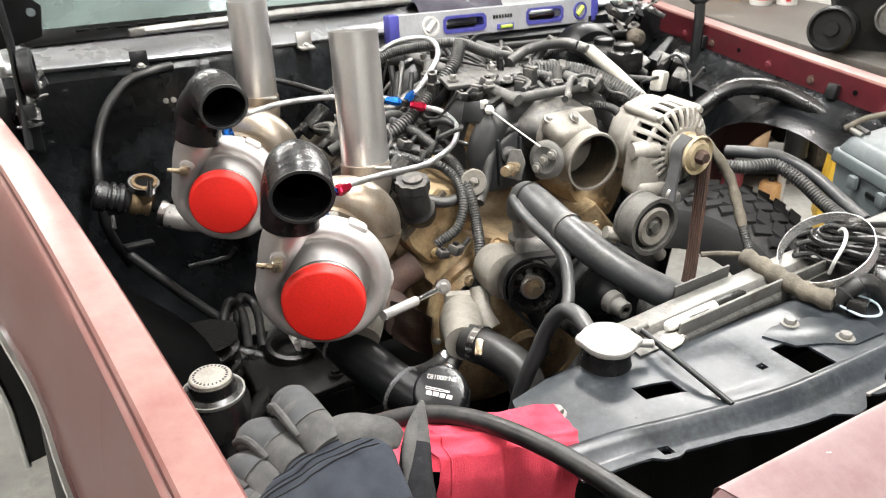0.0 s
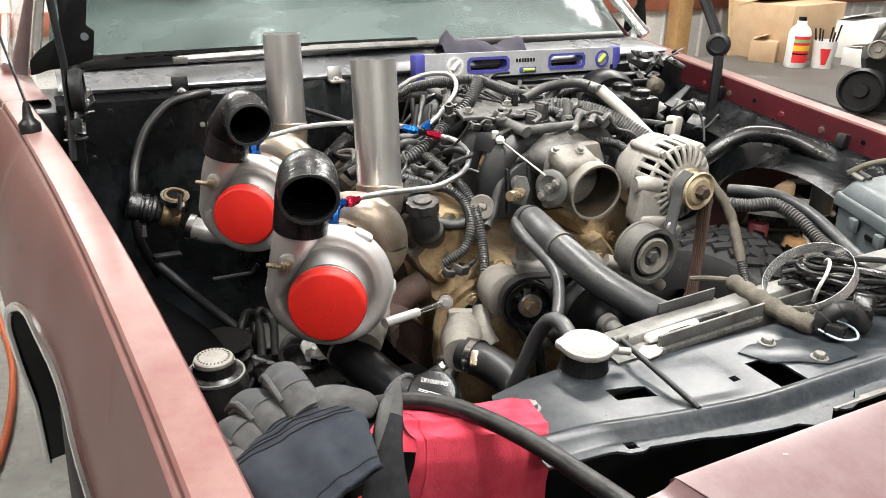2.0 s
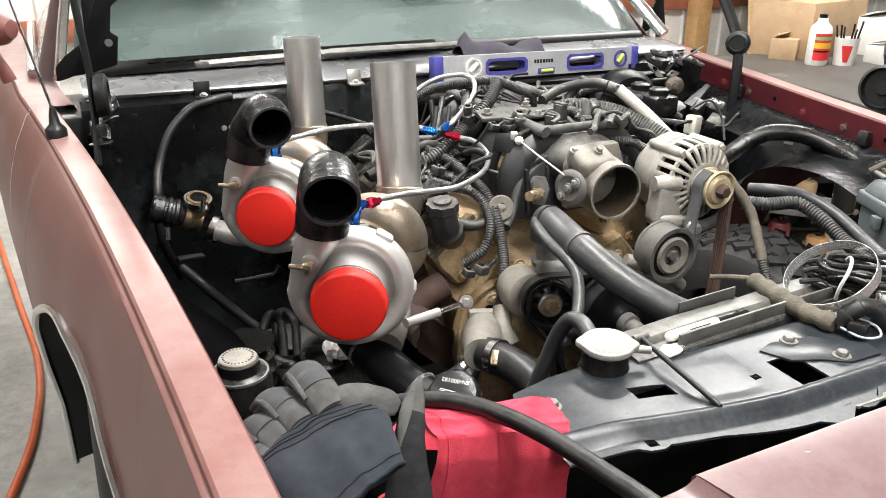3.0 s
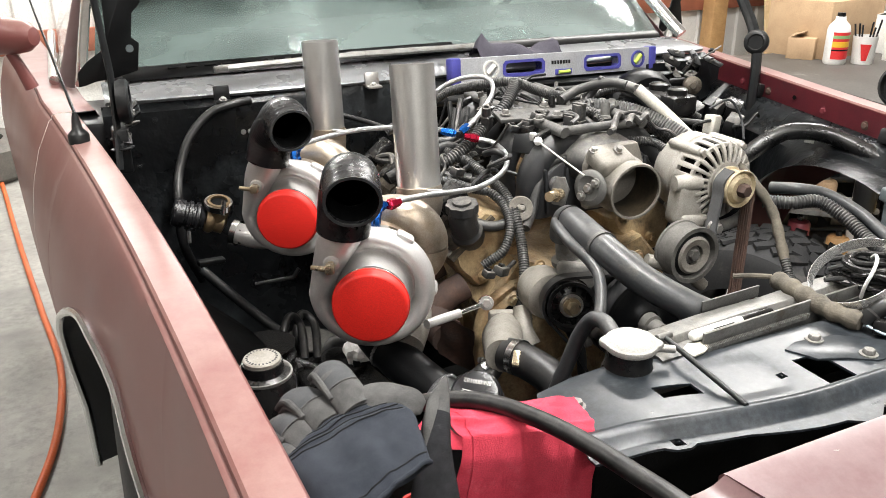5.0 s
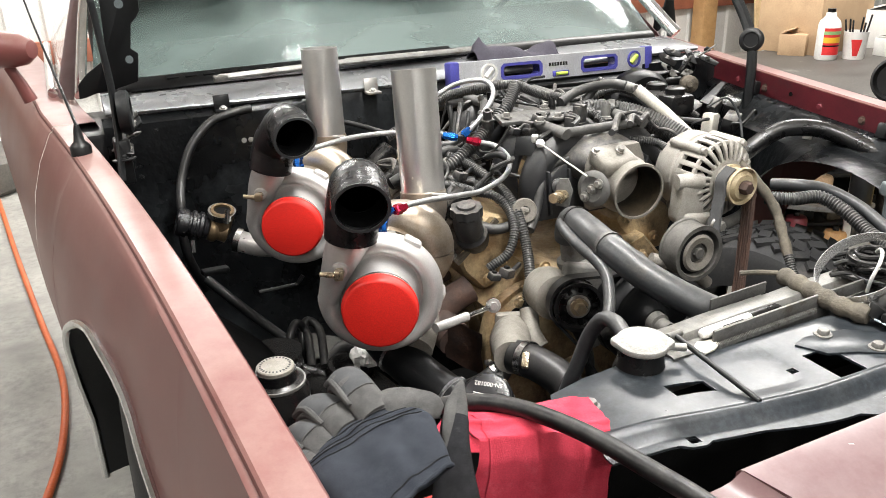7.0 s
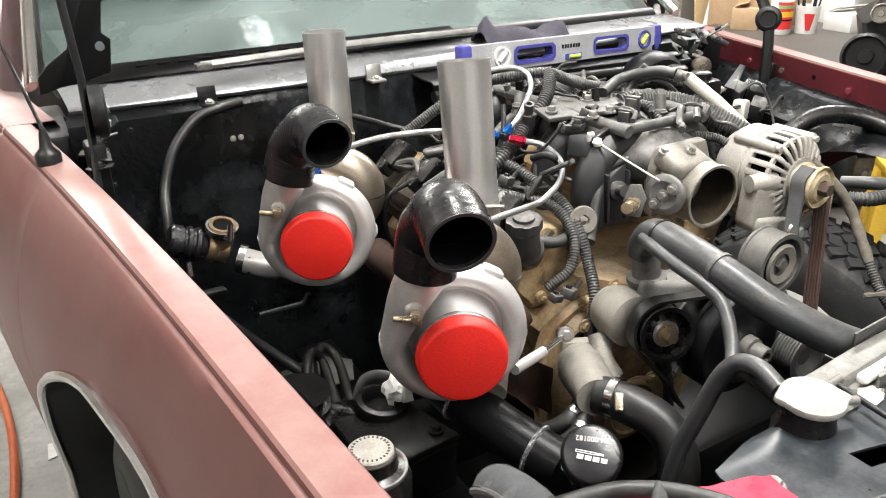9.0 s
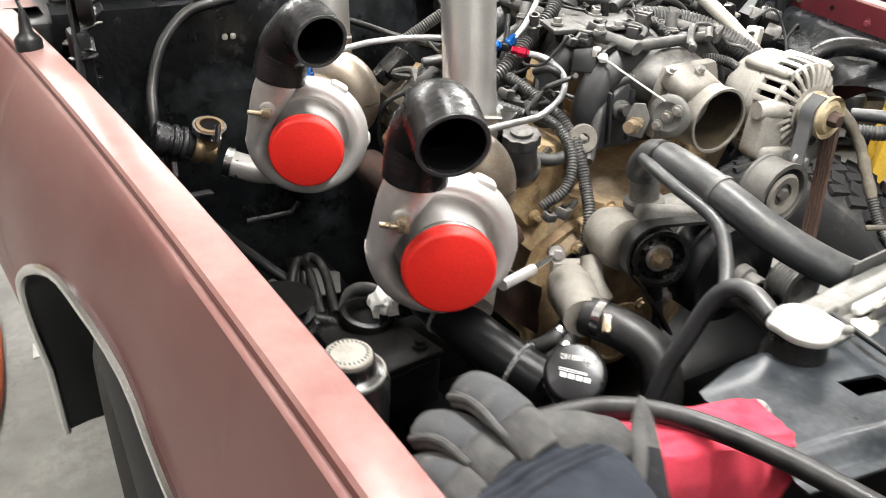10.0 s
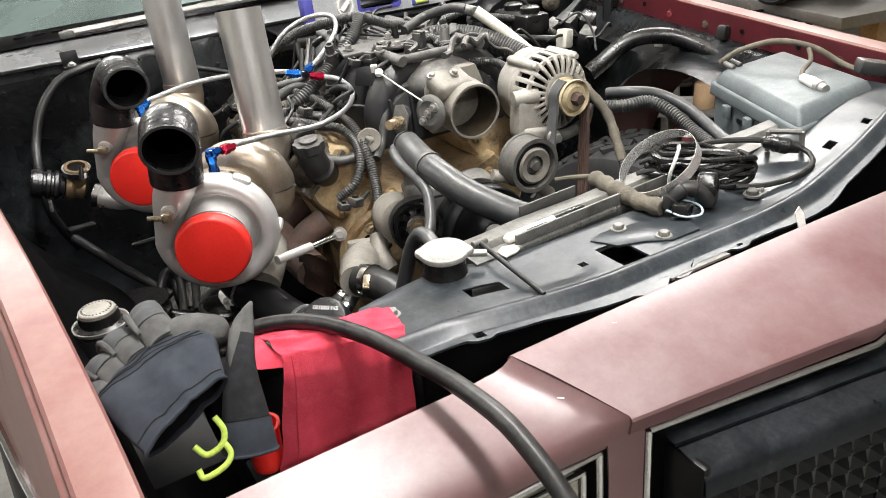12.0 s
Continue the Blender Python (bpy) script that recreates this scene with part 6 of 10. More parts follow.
# black blocks on the solid web stand in for the dark of its openings
for k in range(9):
    bm = bmesh.new()
    box(bm, (0.010, 0.0075, 0.003), TPM @ Matrix.Rotation(2 * math.pi * k / 9, 4, "Z") @ Matrix.Translation((0.0275, 0, 0.0035)), 0.001)
    part("web_window", bm, BLACK_FLAT, tp_hub)
# dark steering pump pulley with a hollow hub nose, and the grooved pulley beside it
sp = thing("steering_pump_pulley", "smooth black pulley with a hollow steel hub nose", "pulley", (-0.056, 0.5, 0.705), "pulleys")
q = axis_to((-0.056, 0.500, 0.706), (0, -1, 0))
bm = bmesh.new()
lathe(bm, [(0, -0.060), (0.078, -0.060), (0.081, -0.055), (0.081, -0.030), (0.076, -0.026), (0.081, -0.022), (0.081, -0.002), (0.078, 0.002), (0.070, 0.001), (0.062, -0.004), (0.034, -0.001), (0.026, 0.006), (0.022, 0.010), (0, 0.010)], q, 56)
part("disc", bm, BLACK_SATIN, sp)
bm = bmesh.new()
lathe(bm, [(0.0075, 0.020), (0.0075, 0.046), (0.0125, 0.046), (0.0140, 0.043), (0.0140, 0.026), (0.0185, 0.024), (0.0195, 0.006), (0.0075, 0.006)], q, 24, True)
part("hub_nose", bm, IDLER, sp, "hollow grey hub nose")
# black disc closes the nose, standing in for the shade in its bore
bm = bmesh.new()
lathe(bm, [(0, 0.018), (0.0076, 0.018), (0.0076, 0.022), (0, 0.022)], q, 18)
part("hub_bore", bm, BLACK_FLAT, sp)
gp = thing("grooved_pulley", "small dark pulley with fine grooves", "pulley", (0.034, 0.47, 0.675), "pulleys")
q = axis_to((0.036, 0.470, 0.676), (0, -1, 0))
bm = bmesh.new()
prof = [(0, -0.016)]
for k in range(7):
    prof += [(0.0385, -0.016 + 0.0048 * k), (0.0385, -0.0138 + 0.0048 * k), (0.0360, -0.0126 + 0.0048 * k)]
lathe(bm, prof + [(0.040, 0.018), (0.040, 0.021), (0.030, 0.022), (0.014, 0.014), (0, 0.014)], q, 40)
part("rim", bm, DUSTY_DARK, gp, sharp=20)
# tensioner arm and cast body
ten = thing("belt_tensioner", "cast belt tensioner body beside its pulley", "tensioner", (-0.16, 0.62, 0.7))
bm = bmesh.new()
lathe(bm, [(0, -0.05), (0.036, -0.05), (0.041, -0.035), (0.043, -0.01), (0.040, 0.01), (0.030, 0.018), (0, 0.02)], axis_to((-0.170, 0.610, 0.728), (-0.12, -1, 0.05)), 28)
part("body", bm, DIRTY_ALU, ten)
# belt wrapped over the pulley and running down
wrap = [Vector((0.105, 0.050, 0)), Vector((0.060, 0.046, 0))] + [Vector((0.0445 * math.cos(radians(a)), 0.0445 * math.sin(radians(a)), 0)) for a in range(88, 236, 12)] + [Vector((0.006, -0.075, 0)), Vector((0.032, -0.120, 0))]
tb_ = thing("tensioner_belt", "black drive belt wrapped round the tensioner pulley", "belt", (-0.172, 0.540, 0.741))
bm = bmesh.new()
rows = []
for i, p in enumerate(wrap):
    d = (wrap[min(i + 1, len(wrap) - 1)] - wrap[max(i - 1, 0)]).normalized()
    n = Vector((d.y, -d.x, 0)) * 0.0022
    rows.append([TPM @ (p + n + Vector((0, 0, -0.024))), TPM @ (p + n + Vector((0, 0, 0.004))), TPM @ (p - n + Vector((0, 0, 0.004))), TPM @ (p - n + Vector((0, 0, -0.024)))])
loft(bm, rows, True, True)
bmesh.ops.recalc_face_normals(bm, faces=bm.faces[:])
part("band", bm, RUBBER, tb_, sharp=30)
bm = bmesh.new()
rings(bm, spline([(-0.178, 0.562, 0.748), (-0.168, 0.560, 0.712), (-0.150, 0.556, 0.676), (-0.138, 0.552, 0.640), (-0.134, 0.550, 0.600)]), [0.026] * 6 + [0.022] * 6 + [0.018] * 8 + [0.013] * 20, 16, True, 0.6)
part("arm", bm, BLACK_DUSTY, ten)
bm = bmesh.new()
hexhead(bm, axis_to((-0.128, 0.550, 0.662), (0, -1, 0)), 0.009, 0.008)
part("bolt", bm, ZINC, ten)
bm = bmesh.new()
tube(bm, [(-0.205, 0.635, 0.70), (-0.215, 0.61, 0.672), (-0.21, 0.59, 0.65)], 0.016, 12)
part("cast_lug", bm, DIRTY_ALU, ten)


def ribbon(path, width, thick, material, name, label, cat, ribs=0):
    b = thing(name, label, cat, tuple(path[0]))
    bm = bmesh.new()
    rows = []
    pts = spline(path, 6)
    for i, p in enumerate(pts):
        d = (pts[min(i + 1, len(pts) - 1)] - pts[max(i - 1, 0)]).normalized()
        n = Vector((0, 1, 0)).cross(d).normalized() * thick / 2
        w = Vector((0, width / 2, 0))
        rows.append([p - w - n, p + w - n, p + w + n, p - w + n])
    loft(bm, rows, True, True)
    part("band", bm, material, b)
    for k in range(ribs):
        bm = bmesh.new()
        o = -width / 2 + width * (k + 0.5) / ribs
        rings(bm, [p + Vector((0, o, 0)) + Vector((-thick * 0.7, 0, 0)) for p in pts], thick * 0.5, 5)
        part("rib", bm, material, b)
    return b


ribbon([(0.190, 0.605, 0.898), (0.170, 0.605, 0.880), (0.164, 0.600, 0.855), (0.150, 0.59, 0.82), (0.135, 0.575, 0.790), (0.132, 0.57, 0.77)], 0.024, 0.005, BELT, "drive_belt", "worn grey drive belt round the alternator pulley", "belt")
ribbon([(0.225, 0.605, 0.892), (0.238, 0.605, 0.868), (0.236, 0.60, 0.83), (0.215, 0.58, 0.74), (0.18, 0.55, 0.64), (0.12, 0.52, 0.58)], 0.026, 0.004, RUST, "drive_belt", "brown-stained ribbed drive belt running down", "belt", 5)

# ---- cooling ----
wpump = thing("water_pump", "dirty cast water pump with an upright outlet neck", "water pump", (-0.06, 0.62, 0.7))
bm = bmesh.new()
box(bm, (0.15, 0.06, 0.085), pose(-0.045, 0.630, 0.725), 0.022, 3)
box(bm, (0.11, 0.018, 0.05), pose(-0.105, 0.602, 0.752, 0, 12, -8), 0.008, 3)
lathe(bm, [(0, -0.06), (0.05, -0.06), (0.055, -0.02), (0.045, 0.0), (0.02, 0.01), (0, 0.01)], axis_to((-0.04, 0.575, 0.71), (0, -1, 0)), 28)
part("body", bm, DUSTY_STEEL, wpump)
bm = bmesh.new()
lathe(bm, [(0, -0.03), (0.026, -0.03), (0.027, 0.02), (0.030, 0.022), (0.030, 0.030), (0.022, 0.033), (0.0205, 0.075), (0, 0.075)], axis_to((-0.112, 0.635, 0.745), (-0.12, 0.05, 1)), 24)
part("outlet_neck", bm, GREY_METAL, wpump)
bm = bmesh.new()
tube(bm, [(0.02, 0.60, 0.76), (0.08, 0.58, 0.74), (0.13, 0.575, 0.70)], 0.012, 10)
part("casting_web", bm, DIRTY_ALU, wpump)

HOSE_PTS = [(-0.131, 0.636, 0.818), (-0.136, 0.628, 0.838), (-0.148, 0.595, 0.866), (-0.172, 0.52, 0.878), (-0.184, 0.44, 0.874), (-0.162, 0.38, 0.848), (-0.115, 0.328, 0.818), (-0.06, 0.29, 0.795)]
hz = thing("radiator_hose", "thick grey-black radiator hose with a steel band clamp", "hose", (-0.15, 0.5, 0.84))
bm = bmesh.new()
tube(bm, HOSE_PTS, 0.0215, 20)
part("hose", bm, RUBBER_GREY, hz)


def band(bm, at, axis, r, w=0.010, t=0.0012):
    lathe(bm, [(r, -w / 2), (r + t, -w / 2), (r + t, w / 2), (r, w / 2)], axis_to(at, axis), 32, True)


bm = bmesh.new()
band(bm, (-0.1835, 0.452, 0.8755), (-0.06, -0.99, -0.05), 0.0222, 0.0065, 0.0016)
part("band_clamp", bm, DUSTY_DARK, hz, "steel band clamp")
bm = bmesh.new()
band(bm, (-0.1555, 0.575, 0.8715), (-0.25, -0.95, 0.15), 0.0219, 0.006, 0.0008)
part("tie", bm, PLASTIC_BLACK, hz)

lh = thing("lower_hose", "black rubber coolant hose with a worm clamp", "hose", (-0.27, 0.48, 0.67))
bm = bmesh.new()
tube(bm, [(-0.290, 0.535, 0.684), (-0.272, 0.49, 0.685), (-0.255, 0.45, 0.672), (-0.255, 0.42, 0.64), (-0.268, 0.40, 0.58), (-0.27, 0.39, 0.5)], 0.027, 20)
part("hose", bm, RUBBER, lh)
for p, d in (((-0.281, 0.513, 0.6865), (0.36, -0.9, 0.1)),):
    bm = bmesh.new()
    band(bm, p, d, 0.0274, 0.012)
    part("band_clamp", bm, CHROME, lh, "bright worm clamp")
    bm = bmesh.new()
    box(bm, (0.011, 0.024, 0.012), axis_to((-0.297, 0.49, 0.70), (-0.4, -0.5, 0.75)), 0.002)
    part("clamp_screw", bm, BRASS, lh, "brass clamp screw")
th = thing("thermostat_housing", "pale cast thermostat pipe ahead of the engine", "housing", (-0.27, 0.57, 0.68))
bm = bmesh.new()
tube(bm, [(-0.235, 0.64, 0.66), (-0.262, 0.60, 0.672), (-0.285, 0.555, 0.682), (-0.298, 0.53, 0.684)], [0.033, 0.034, 0.031, 0.028], 20, 1)
part("pipe", bm, DIRTY_ALU, th)
bm = bmesh.new()
box(bm, (0.06, 0.02, 0.07), pose(-0.23, 0.648, 0.66, 0, 0, -25), 0.008)
part("flange", bm, DIRTY_ALU, th)
for k, pts in enumerate(([(-0.285, 0.57, 0.66), (-0.32, 0.55, 0.655), (-0.345, 0.555, 0.64), (-0.37, 0.58, 0.62)], [(-0.295, 0.55, 0.655), (-0.325, 0.53, 0.645), (-0.35, 0.53, 0.63), (-0.38, 0.55, 0.60)])):
    hh = thing("heater_hose", "short black hose with a worm clamp", "hose", pts[0], "small coolant hoses")
    bm = bmesh.new()
    tube(bm, pts, 0.0115, 14)
    part("hose", bm, RUBBER, hh)
    bm = bmesh.new()
    band(bm, pts[1], Vector(pts[2]) - Vector(pts[0]), 0.0118, 0.009)
    part("band_clamp", bm, CHROME, hh)


def hose(pts, r, label, material=None, name="hose", cat="hose", group="small hoses", seg=12):
    bm = bmesh.new()
    tube(bm, pts, r, seg)
    return solo(name, bm, material or RUBBER, label, cat, group)


def loom(pts, r, label="dusty ribbed wiring conduit", group="wiring conduits", material=None):
    bm = bmesh.new()
    ribbed(bm, pts, r, 0.0046 if r < 0.012 else 0.0058, 0.0012 if r < 0.012 else 0.002, 12 if r < 0.012 else 18)
    return solo("wiring_conduit", bm, material or CONDUIT, label, "conduit", group)


hose([(-0.168, 0.60, 0.862), (-0.190, 0.555, 0.868), (-0.204, 0.50, 0.867), (-0.206, 0.45, 0.860), (-0.208, 0.42, 0.846), (-0.224, 0.39, 0.818), (-0.245, 0.368, 0.800)], 0.0085, "thin grey bypass hose lying along the radiator hose", RUBBER_GREY)
hose([(-0.272, 0.288, 0.828), (-0.268, 0.318, 0.836), (-0.268, 0.345, 0.828), (-0.274, 0.362, 0.80), (-0.284, 0.372, 0.755), (-0.298, 0.385, 0.69), (-0.31, 0.39, 0.60)], 0.0105, "black overflow hose bending down from the filler neck", RUBBER_GREY)
hose([(-0.268, 0.275, 0.812), (-0.26, 0.31, 0.815), (-0.247, 0.345, 0.808), (-0.24, 0.37, 0.79)], 0.010, "short black hose stub at the filler neck")

# ---- radiator with filler cap ----
rad = thing("radiator", "dusty radiator with a grey top channel", "radiator", (0.1, 0.29, 0.6))
bm = bmesh.new()
box(bm, (0.70, 0.05, 0.40), pose(0.08, 0.285, 0.55))
part("core", bm, BLACK_DUSTY, rad)
# folded channel: low trough in front, flat flange behind, set a little askew
def askew(x):
    return 0.07 * (x + 0.2)


bm = bmesh.new()
chan = [(0.2345, 0.800), (0.2345, 0.8195), (0.2405, 0.8205), (0.2600, 0.8205), (0.2640, 0.8270), (0.2665, 0.8285), (0.2900, 0.8290), (0.2930, 0.8275), (0.2940, 0.7850), (0.240, 0.7850)]
loft(bm, [[(x, y + askew(x), z + 0.0012 * math.sin(x * 31 + y * 40)) for y, z in chan] for x in (-0.245, -0.2, -0.14, -0.08, -0.02, 0.05, 0.12, 0.2, 0.28, 0.36, 0.43)], True, True)
bmesh.ops.recalc_face_normals(bm, faces=bm.faces[:])
part("top_channel", bm, GREY_METAL, rad, "dusty grey steel top channel", sharp=28)
bm = bmesh.new()
box(bm, (0.36, 0.004, 0.022), pose(0.002, 0.2385 + askew(0.002), 0.8265, 0, 0, 4), 0.001)
part("rail", bm, GREY_METAL, rad)
bm = bmesh.new()
box(bm, (0.105, 0.003, 0.017), pose(-0.075, 0.2965 + askew(-0.075), 0.8345, 0, 0, 4), 0.0008)
part("upright_lip", bm, DUSTY_DARK, rad, "dark upright plate behind the channel")
# row of thin fins beside the rail
fin_me = bpy.data.meshes.new("fin")
fb = bmesh.new()
box(fb, (0.0012, 0.007, 0.006))
fb.to_mesh(fin_me)
fb.free()
fin_me.materials.append(GREY_METAL)
for k in range(70):
    o = new("fin", fin_me)
    o.parent, o.matrix_parent_inverse = rad, rad.matrix_basis.inverted()
    o.location = (-0.178 + k * 0.0026, 0.2320 + k * 0.00018, 0.8205)
    o.rotation_euler = (0, 0.25, 0)
bm = bmesh.new()
plate(bm, [(-0.018, -0.008), (0.0, -0.012), (0.018, -0.009), (0.02, 0.004), (0.010, 0.008), (0.004, 0.014), (-0.010, 0.011), (-0.016, 0.002)], 0.003, pose(-0.192, 0.236, 0.820, 0, 0, 20), 0.001)
part("chipped_bracket", bm, CREAM_TUBE, rad, "chipped whitish bracket")
cap = thing("filler_cap", "white two-eared radiator cap on a black filler neck", "radiator cap", (-0.284, 0.246, 0.80))
bm = bmesh.new()
ear = []
for k in range(48):
    a = 2 * math.pi * k / 48
    rr = 0.0315 + 0.0065 * max(0, abs(math.cos(a + radians(32))) ** 40)
    ear.append((rr * math.cos(a), rr * math.sin(a)))
plate(bm, ear, 0.009, pose(-0.284, 0.244, 0.843, 3, -2, 0), 0.003)
lathe(bm, [(0, 0.0145), (0.019, 0.0125), (0.024, 0.011), (0.028, 0.0085), (0, 0.0085)], pose(-0.284, 0.244, 0.843, 3, -2, 0), 40)
part("cap", bm, CAP_PAINT, cap)
bm = bmesh.new()
lathe(bm, [(0, -0.15), (0.032, -0.15), (0.032, -0.03), (0.028, -0.02), (0.027, 0.0), (0, 0.0)], pose(-0.284, 0.246, 0.842), 28)
part("neck", bm, PLASTIC_BLACK, cap)
bm = bmesh.new()
rings(bm, [Vector((-0.252, 0.236, 0.838)), Vector((-0.232, 0.228, 0.835))], 0.005, 10)
part("overflow_nipple", bm, ZINC, cap)
# marker pen, thin steel rod
pen = thing("marker_pen", "white marker pen with a dark cap in the channel", "marker", (-0.09, 0.272, 0.825))
bm = bmesh.new()
rings(bm, spline([(-0.186, 0.2535, 0.8282), (-0.181, 0.254, 0.8282), (-0.171, 0.2545, 0.8282), (-0.100, 0.2595, 0.8282)], 3), [0.003, 0.005, 0.006, 0.0065, 0.007, 0.0072, 0.0072, 0.0072, 0.0072, 0.0072], 14)
part("barrel", bm, WHITE_PLASTIC, pen)
bm = bmesh.new()
rings(bm, [Vector((-0.100, 0.2595, 0.8282)), Vector((-0.050, 0.2632, 0.8282)), Vector((-0.043, 0.2637, 0.8282))], [0.0074, 0.007, 0.004], 14)
part("cap", bm, PLASTIC_BLACK, pen)
for k in range(6):
    bm = bmesh.new()
    box(bm, (0.005, 0.0008, 0.004), pose(-0.150 + k * 0.006, 0.2510 + k * 0.0004, 0.8325, 30, 0, 4))
    part("print_bar", bm, PLASTIC_BLACK, pen)
rod = thing("steel_rod", "thin grey steel rod lying across the support panel", "rod", (-0.235, 0.17, 0.825))
bm = bmesh.new()
rings(bm, [Vector((-0.221, 0.258, 0.8330)), Vector((-0.2235, 0.125, 0.8215)), Vector((-0.224, 0.117, 0.8210))], [0.0034, 0.0034, 0.003], 10)
part("shaft", bm, BLACK_DUSTY, rod)
bm = bmesh.new()
rings(bm, [Vector((-0.232, 0.260, 0.8335)), Vector((-0.210, 0.262, 0.8335))], 0.0045, 10)
part("end", bm, GREY_METAL, rod)

# ---- wastegates and exhaust ----
def letters(parent, text, size, m, material, name="lettering"):
    return text_part(name, text, size, m, material, parent, 0.0002)


wg = thing("wastegate", "black wastegate with a printed round cap", "wastegate", (-0.385, 0.45, 0.66), "wastegates")
wax = Vector((-0.42, -0.46, 0.78)).normalized()
WM = axis_to((-0.398, 0.426, 0.704), wax) @ Matrix.Diagonal((0.93, 0.93, 0.93, 1))
bm = bmesh.new()
lathe(bm, [(0, -0.07), (0.026, -0.07), (0.028, -0.045), (0.038, -0.04), (0.0395, -0.034), (0.0395, -0.029), (0.0365, -0.026), (0.0365, -0.020), (0.0395, -0.017), (0.0395, -0.006), (0.036, -0.001), (0.034, 0.0), (0, 0.0)], WM, 44)
wcap = part("cap", bm, SILICONE, wg, "glossy black anodised cap")
letters(wcap, "SN-000182", 0.0095, WM @ pose(0, 0, 0.0003, 0, 0, 180) @ Matrix.Translation((0, -0.019, 0)), WHITE_PLASTIC)
q = WM @ pose(0, 0, 0.0004, 0, 0, 175)
for x, y, w, h in ((-0.016, 0.006, 0.008, 0.006), (-0.006, 0.006, 0.008, 0.006), (0.004, 0.006, 0.008, 0.006), (0.014, 0.006, 0.008, 0.006), (0.008, -0.002, 0.026, 0.0012), (0.008, 0.0005, 0.026, 0.001), (-0.010, -0.001, 0.009, 0.003)):
    bm = bmesh.new()
    box(bm, (w, h, 0.0005), q @ Matrix.Translation((x, y, 0)))
    part("print_bar", bm, WHITE_PLASTIC, wcap)
bm = bmesh.new()
band(bm, WM @ Vector((0, 0, -0.052)), wax, 0.030, 0.014, 0.004)
part("clamp", bm, CHROME, wg, "bright clamp ring")
for k, a in enumerate((200, 235, 30)):
    bm = bmesh.new()
    c = WM @ Matrix.Rotation(radians(a), 4, "Z") @ Matrix.Translation((0.036, 0, -0.052))
    lathe(bm, [(0, -0.010), (0.004, -0.010), (0.004, 0.012), (0, 0.012)], c, 8)
    part("clamp_bolt", bm, CHROME, wg)

ex = thing("exhaust_crossover", "satin black exhaust pipe with rough weld beads", "exhaust pipe", (-0.43, 0.56, 0.66))
EXP = [(-0.465, 0.73, 0.715), (-0.458, 0.665, 0.690), (-0.440, 0.60, 0.672), (-0.415, 0.53, 0.655), (-0.395, 0.48, 0.645)]
bm = bmesh.new()
tube(bm, EXP, 0.0325, 28)
part("pipe", bm, BLACK_SATIN, ex)
WELD = mat("weld_bead", (0.30, 0.30, 0.30), (0.16, 0.16, 0.165), 0.35, 0.9, 300, 900, 0.8)
for p, d in (((-0.449, 0.632, 0.6805), (0.26, -0.9, -0.26)), ((-0.410, 0.518, 0.652), (0.4, -0.9, -0.2))):
    bm = bmesh.new()
    M = axis_to(p, d)
    n = 60
    rows = []
    for k in range(n):
        a = 2 * math.pi * k / n
        r = 0.0325 + 0.0016 * abs(math.sin(k * 1.57)) + 0.0008 * math.sin(k * 2.9)
        rows.append([M @ Vector((r0 * math.cos(a), r0 * math.sin(a), z)) for r0, z in ((0.031, -0.005), (r + 0.0012, -0.002), (r + 0.0018, 0.001), (0.031, 0.005))])
    rows.append(rows[0])
    loft(bm, rows)
    part("weld", bm, WELD, ex, "rough weld bead")
bm = bmesh.new()
tube(bm, [(-0.43, 0.60, 0.70), (-0.40, 0.64, 0.72), (-0.385, 0.69, 0.725), (-0.40, 0.73, 0.73)], 0.027, 20)
part("branch", bm, DIRTY_ALU, ex)
mf = thing("exhaust_manifold", "rusty exhaust manifold beside the block", "exhaust manifold", (-0.3, 0.8, 0.62))
bm = bmesh.new()
rings(bm, spline([(-0.315, 0.70, 0.64), (-0.325, 0.78, 0.655), (-0.325, 0.95, 0.665), (-0.32, 1.15, 0.665)]), 0.032, 14)
part("log", bm, RUST, mf)
for k in range(4):
    bm = bmesh.new()
    rings(bm, spline([(-0.325, 0.76 + 0.11 * k, 0.655), (-0.29, 0.76 + 0.11 * k, 0.685), (-0.255, 0.76 + 0.11 * k, 0.70)]), 0.026, 12)
    part("runner", bm, RUST, mf)
bm = bmesh.new()
loft(bm, [[(-0.335 + 0.03 * math.sin(1.9 * u) + 0.008 * noise.noise(Vector((3 * u, 3 * f, 2.2))), 0.70 - 0.085 * u, 0.685 - 0.08 * f + 0.012 * noise.noise(Vector((2 * u, f, 5.5)))) for u in [i / 8 for i in range(9)]] for f in [j / 6 for j in range(7)]])
bmesh.ops.solidify(bm, geom=bm.faces[:], thickness=0.003)
part("heat_shield", bm, RUST, mf)

# the far wastegate
w2 = thing("wastegate", "black wastegate on a bronzed flange with bright clamps", "wastegate", (-0.64, 1.1, 0.74), "wastegates")
A = Vector((-0.676, 1.112, 0.786))
D = Vector((0.93, -0.10, -0.35)).normalized()
M2 = axis_to(A, -D)
bm = bmesh.new()
lathe(bm, [(0, 0.034), (0.024, 0.034), (0.0275, 0.030), (0.0275, 0.014), (0.024, 0.012), (0.024, 0.008), (0.0285, 0.006), (0.0285, 0.0), (0.024, -0.002), (0.024, -0.006), (0.0285, -0.008), (0.0285, -0.014), (0.022, -0.018), (0.02, -0.026), (0, -0.026)], M2, 36)
part("actuator", bm, SILICONE, w2, "ribbed black actuator")
bm = bmesh.new()
lathe(bm, [(0, -0.028), (0.023, -0.028), (0.026, -0.034), (0.026, -0.040), (0.021, -0.046), (0.023, -0.062), (0, -0.07)], M2, 28)
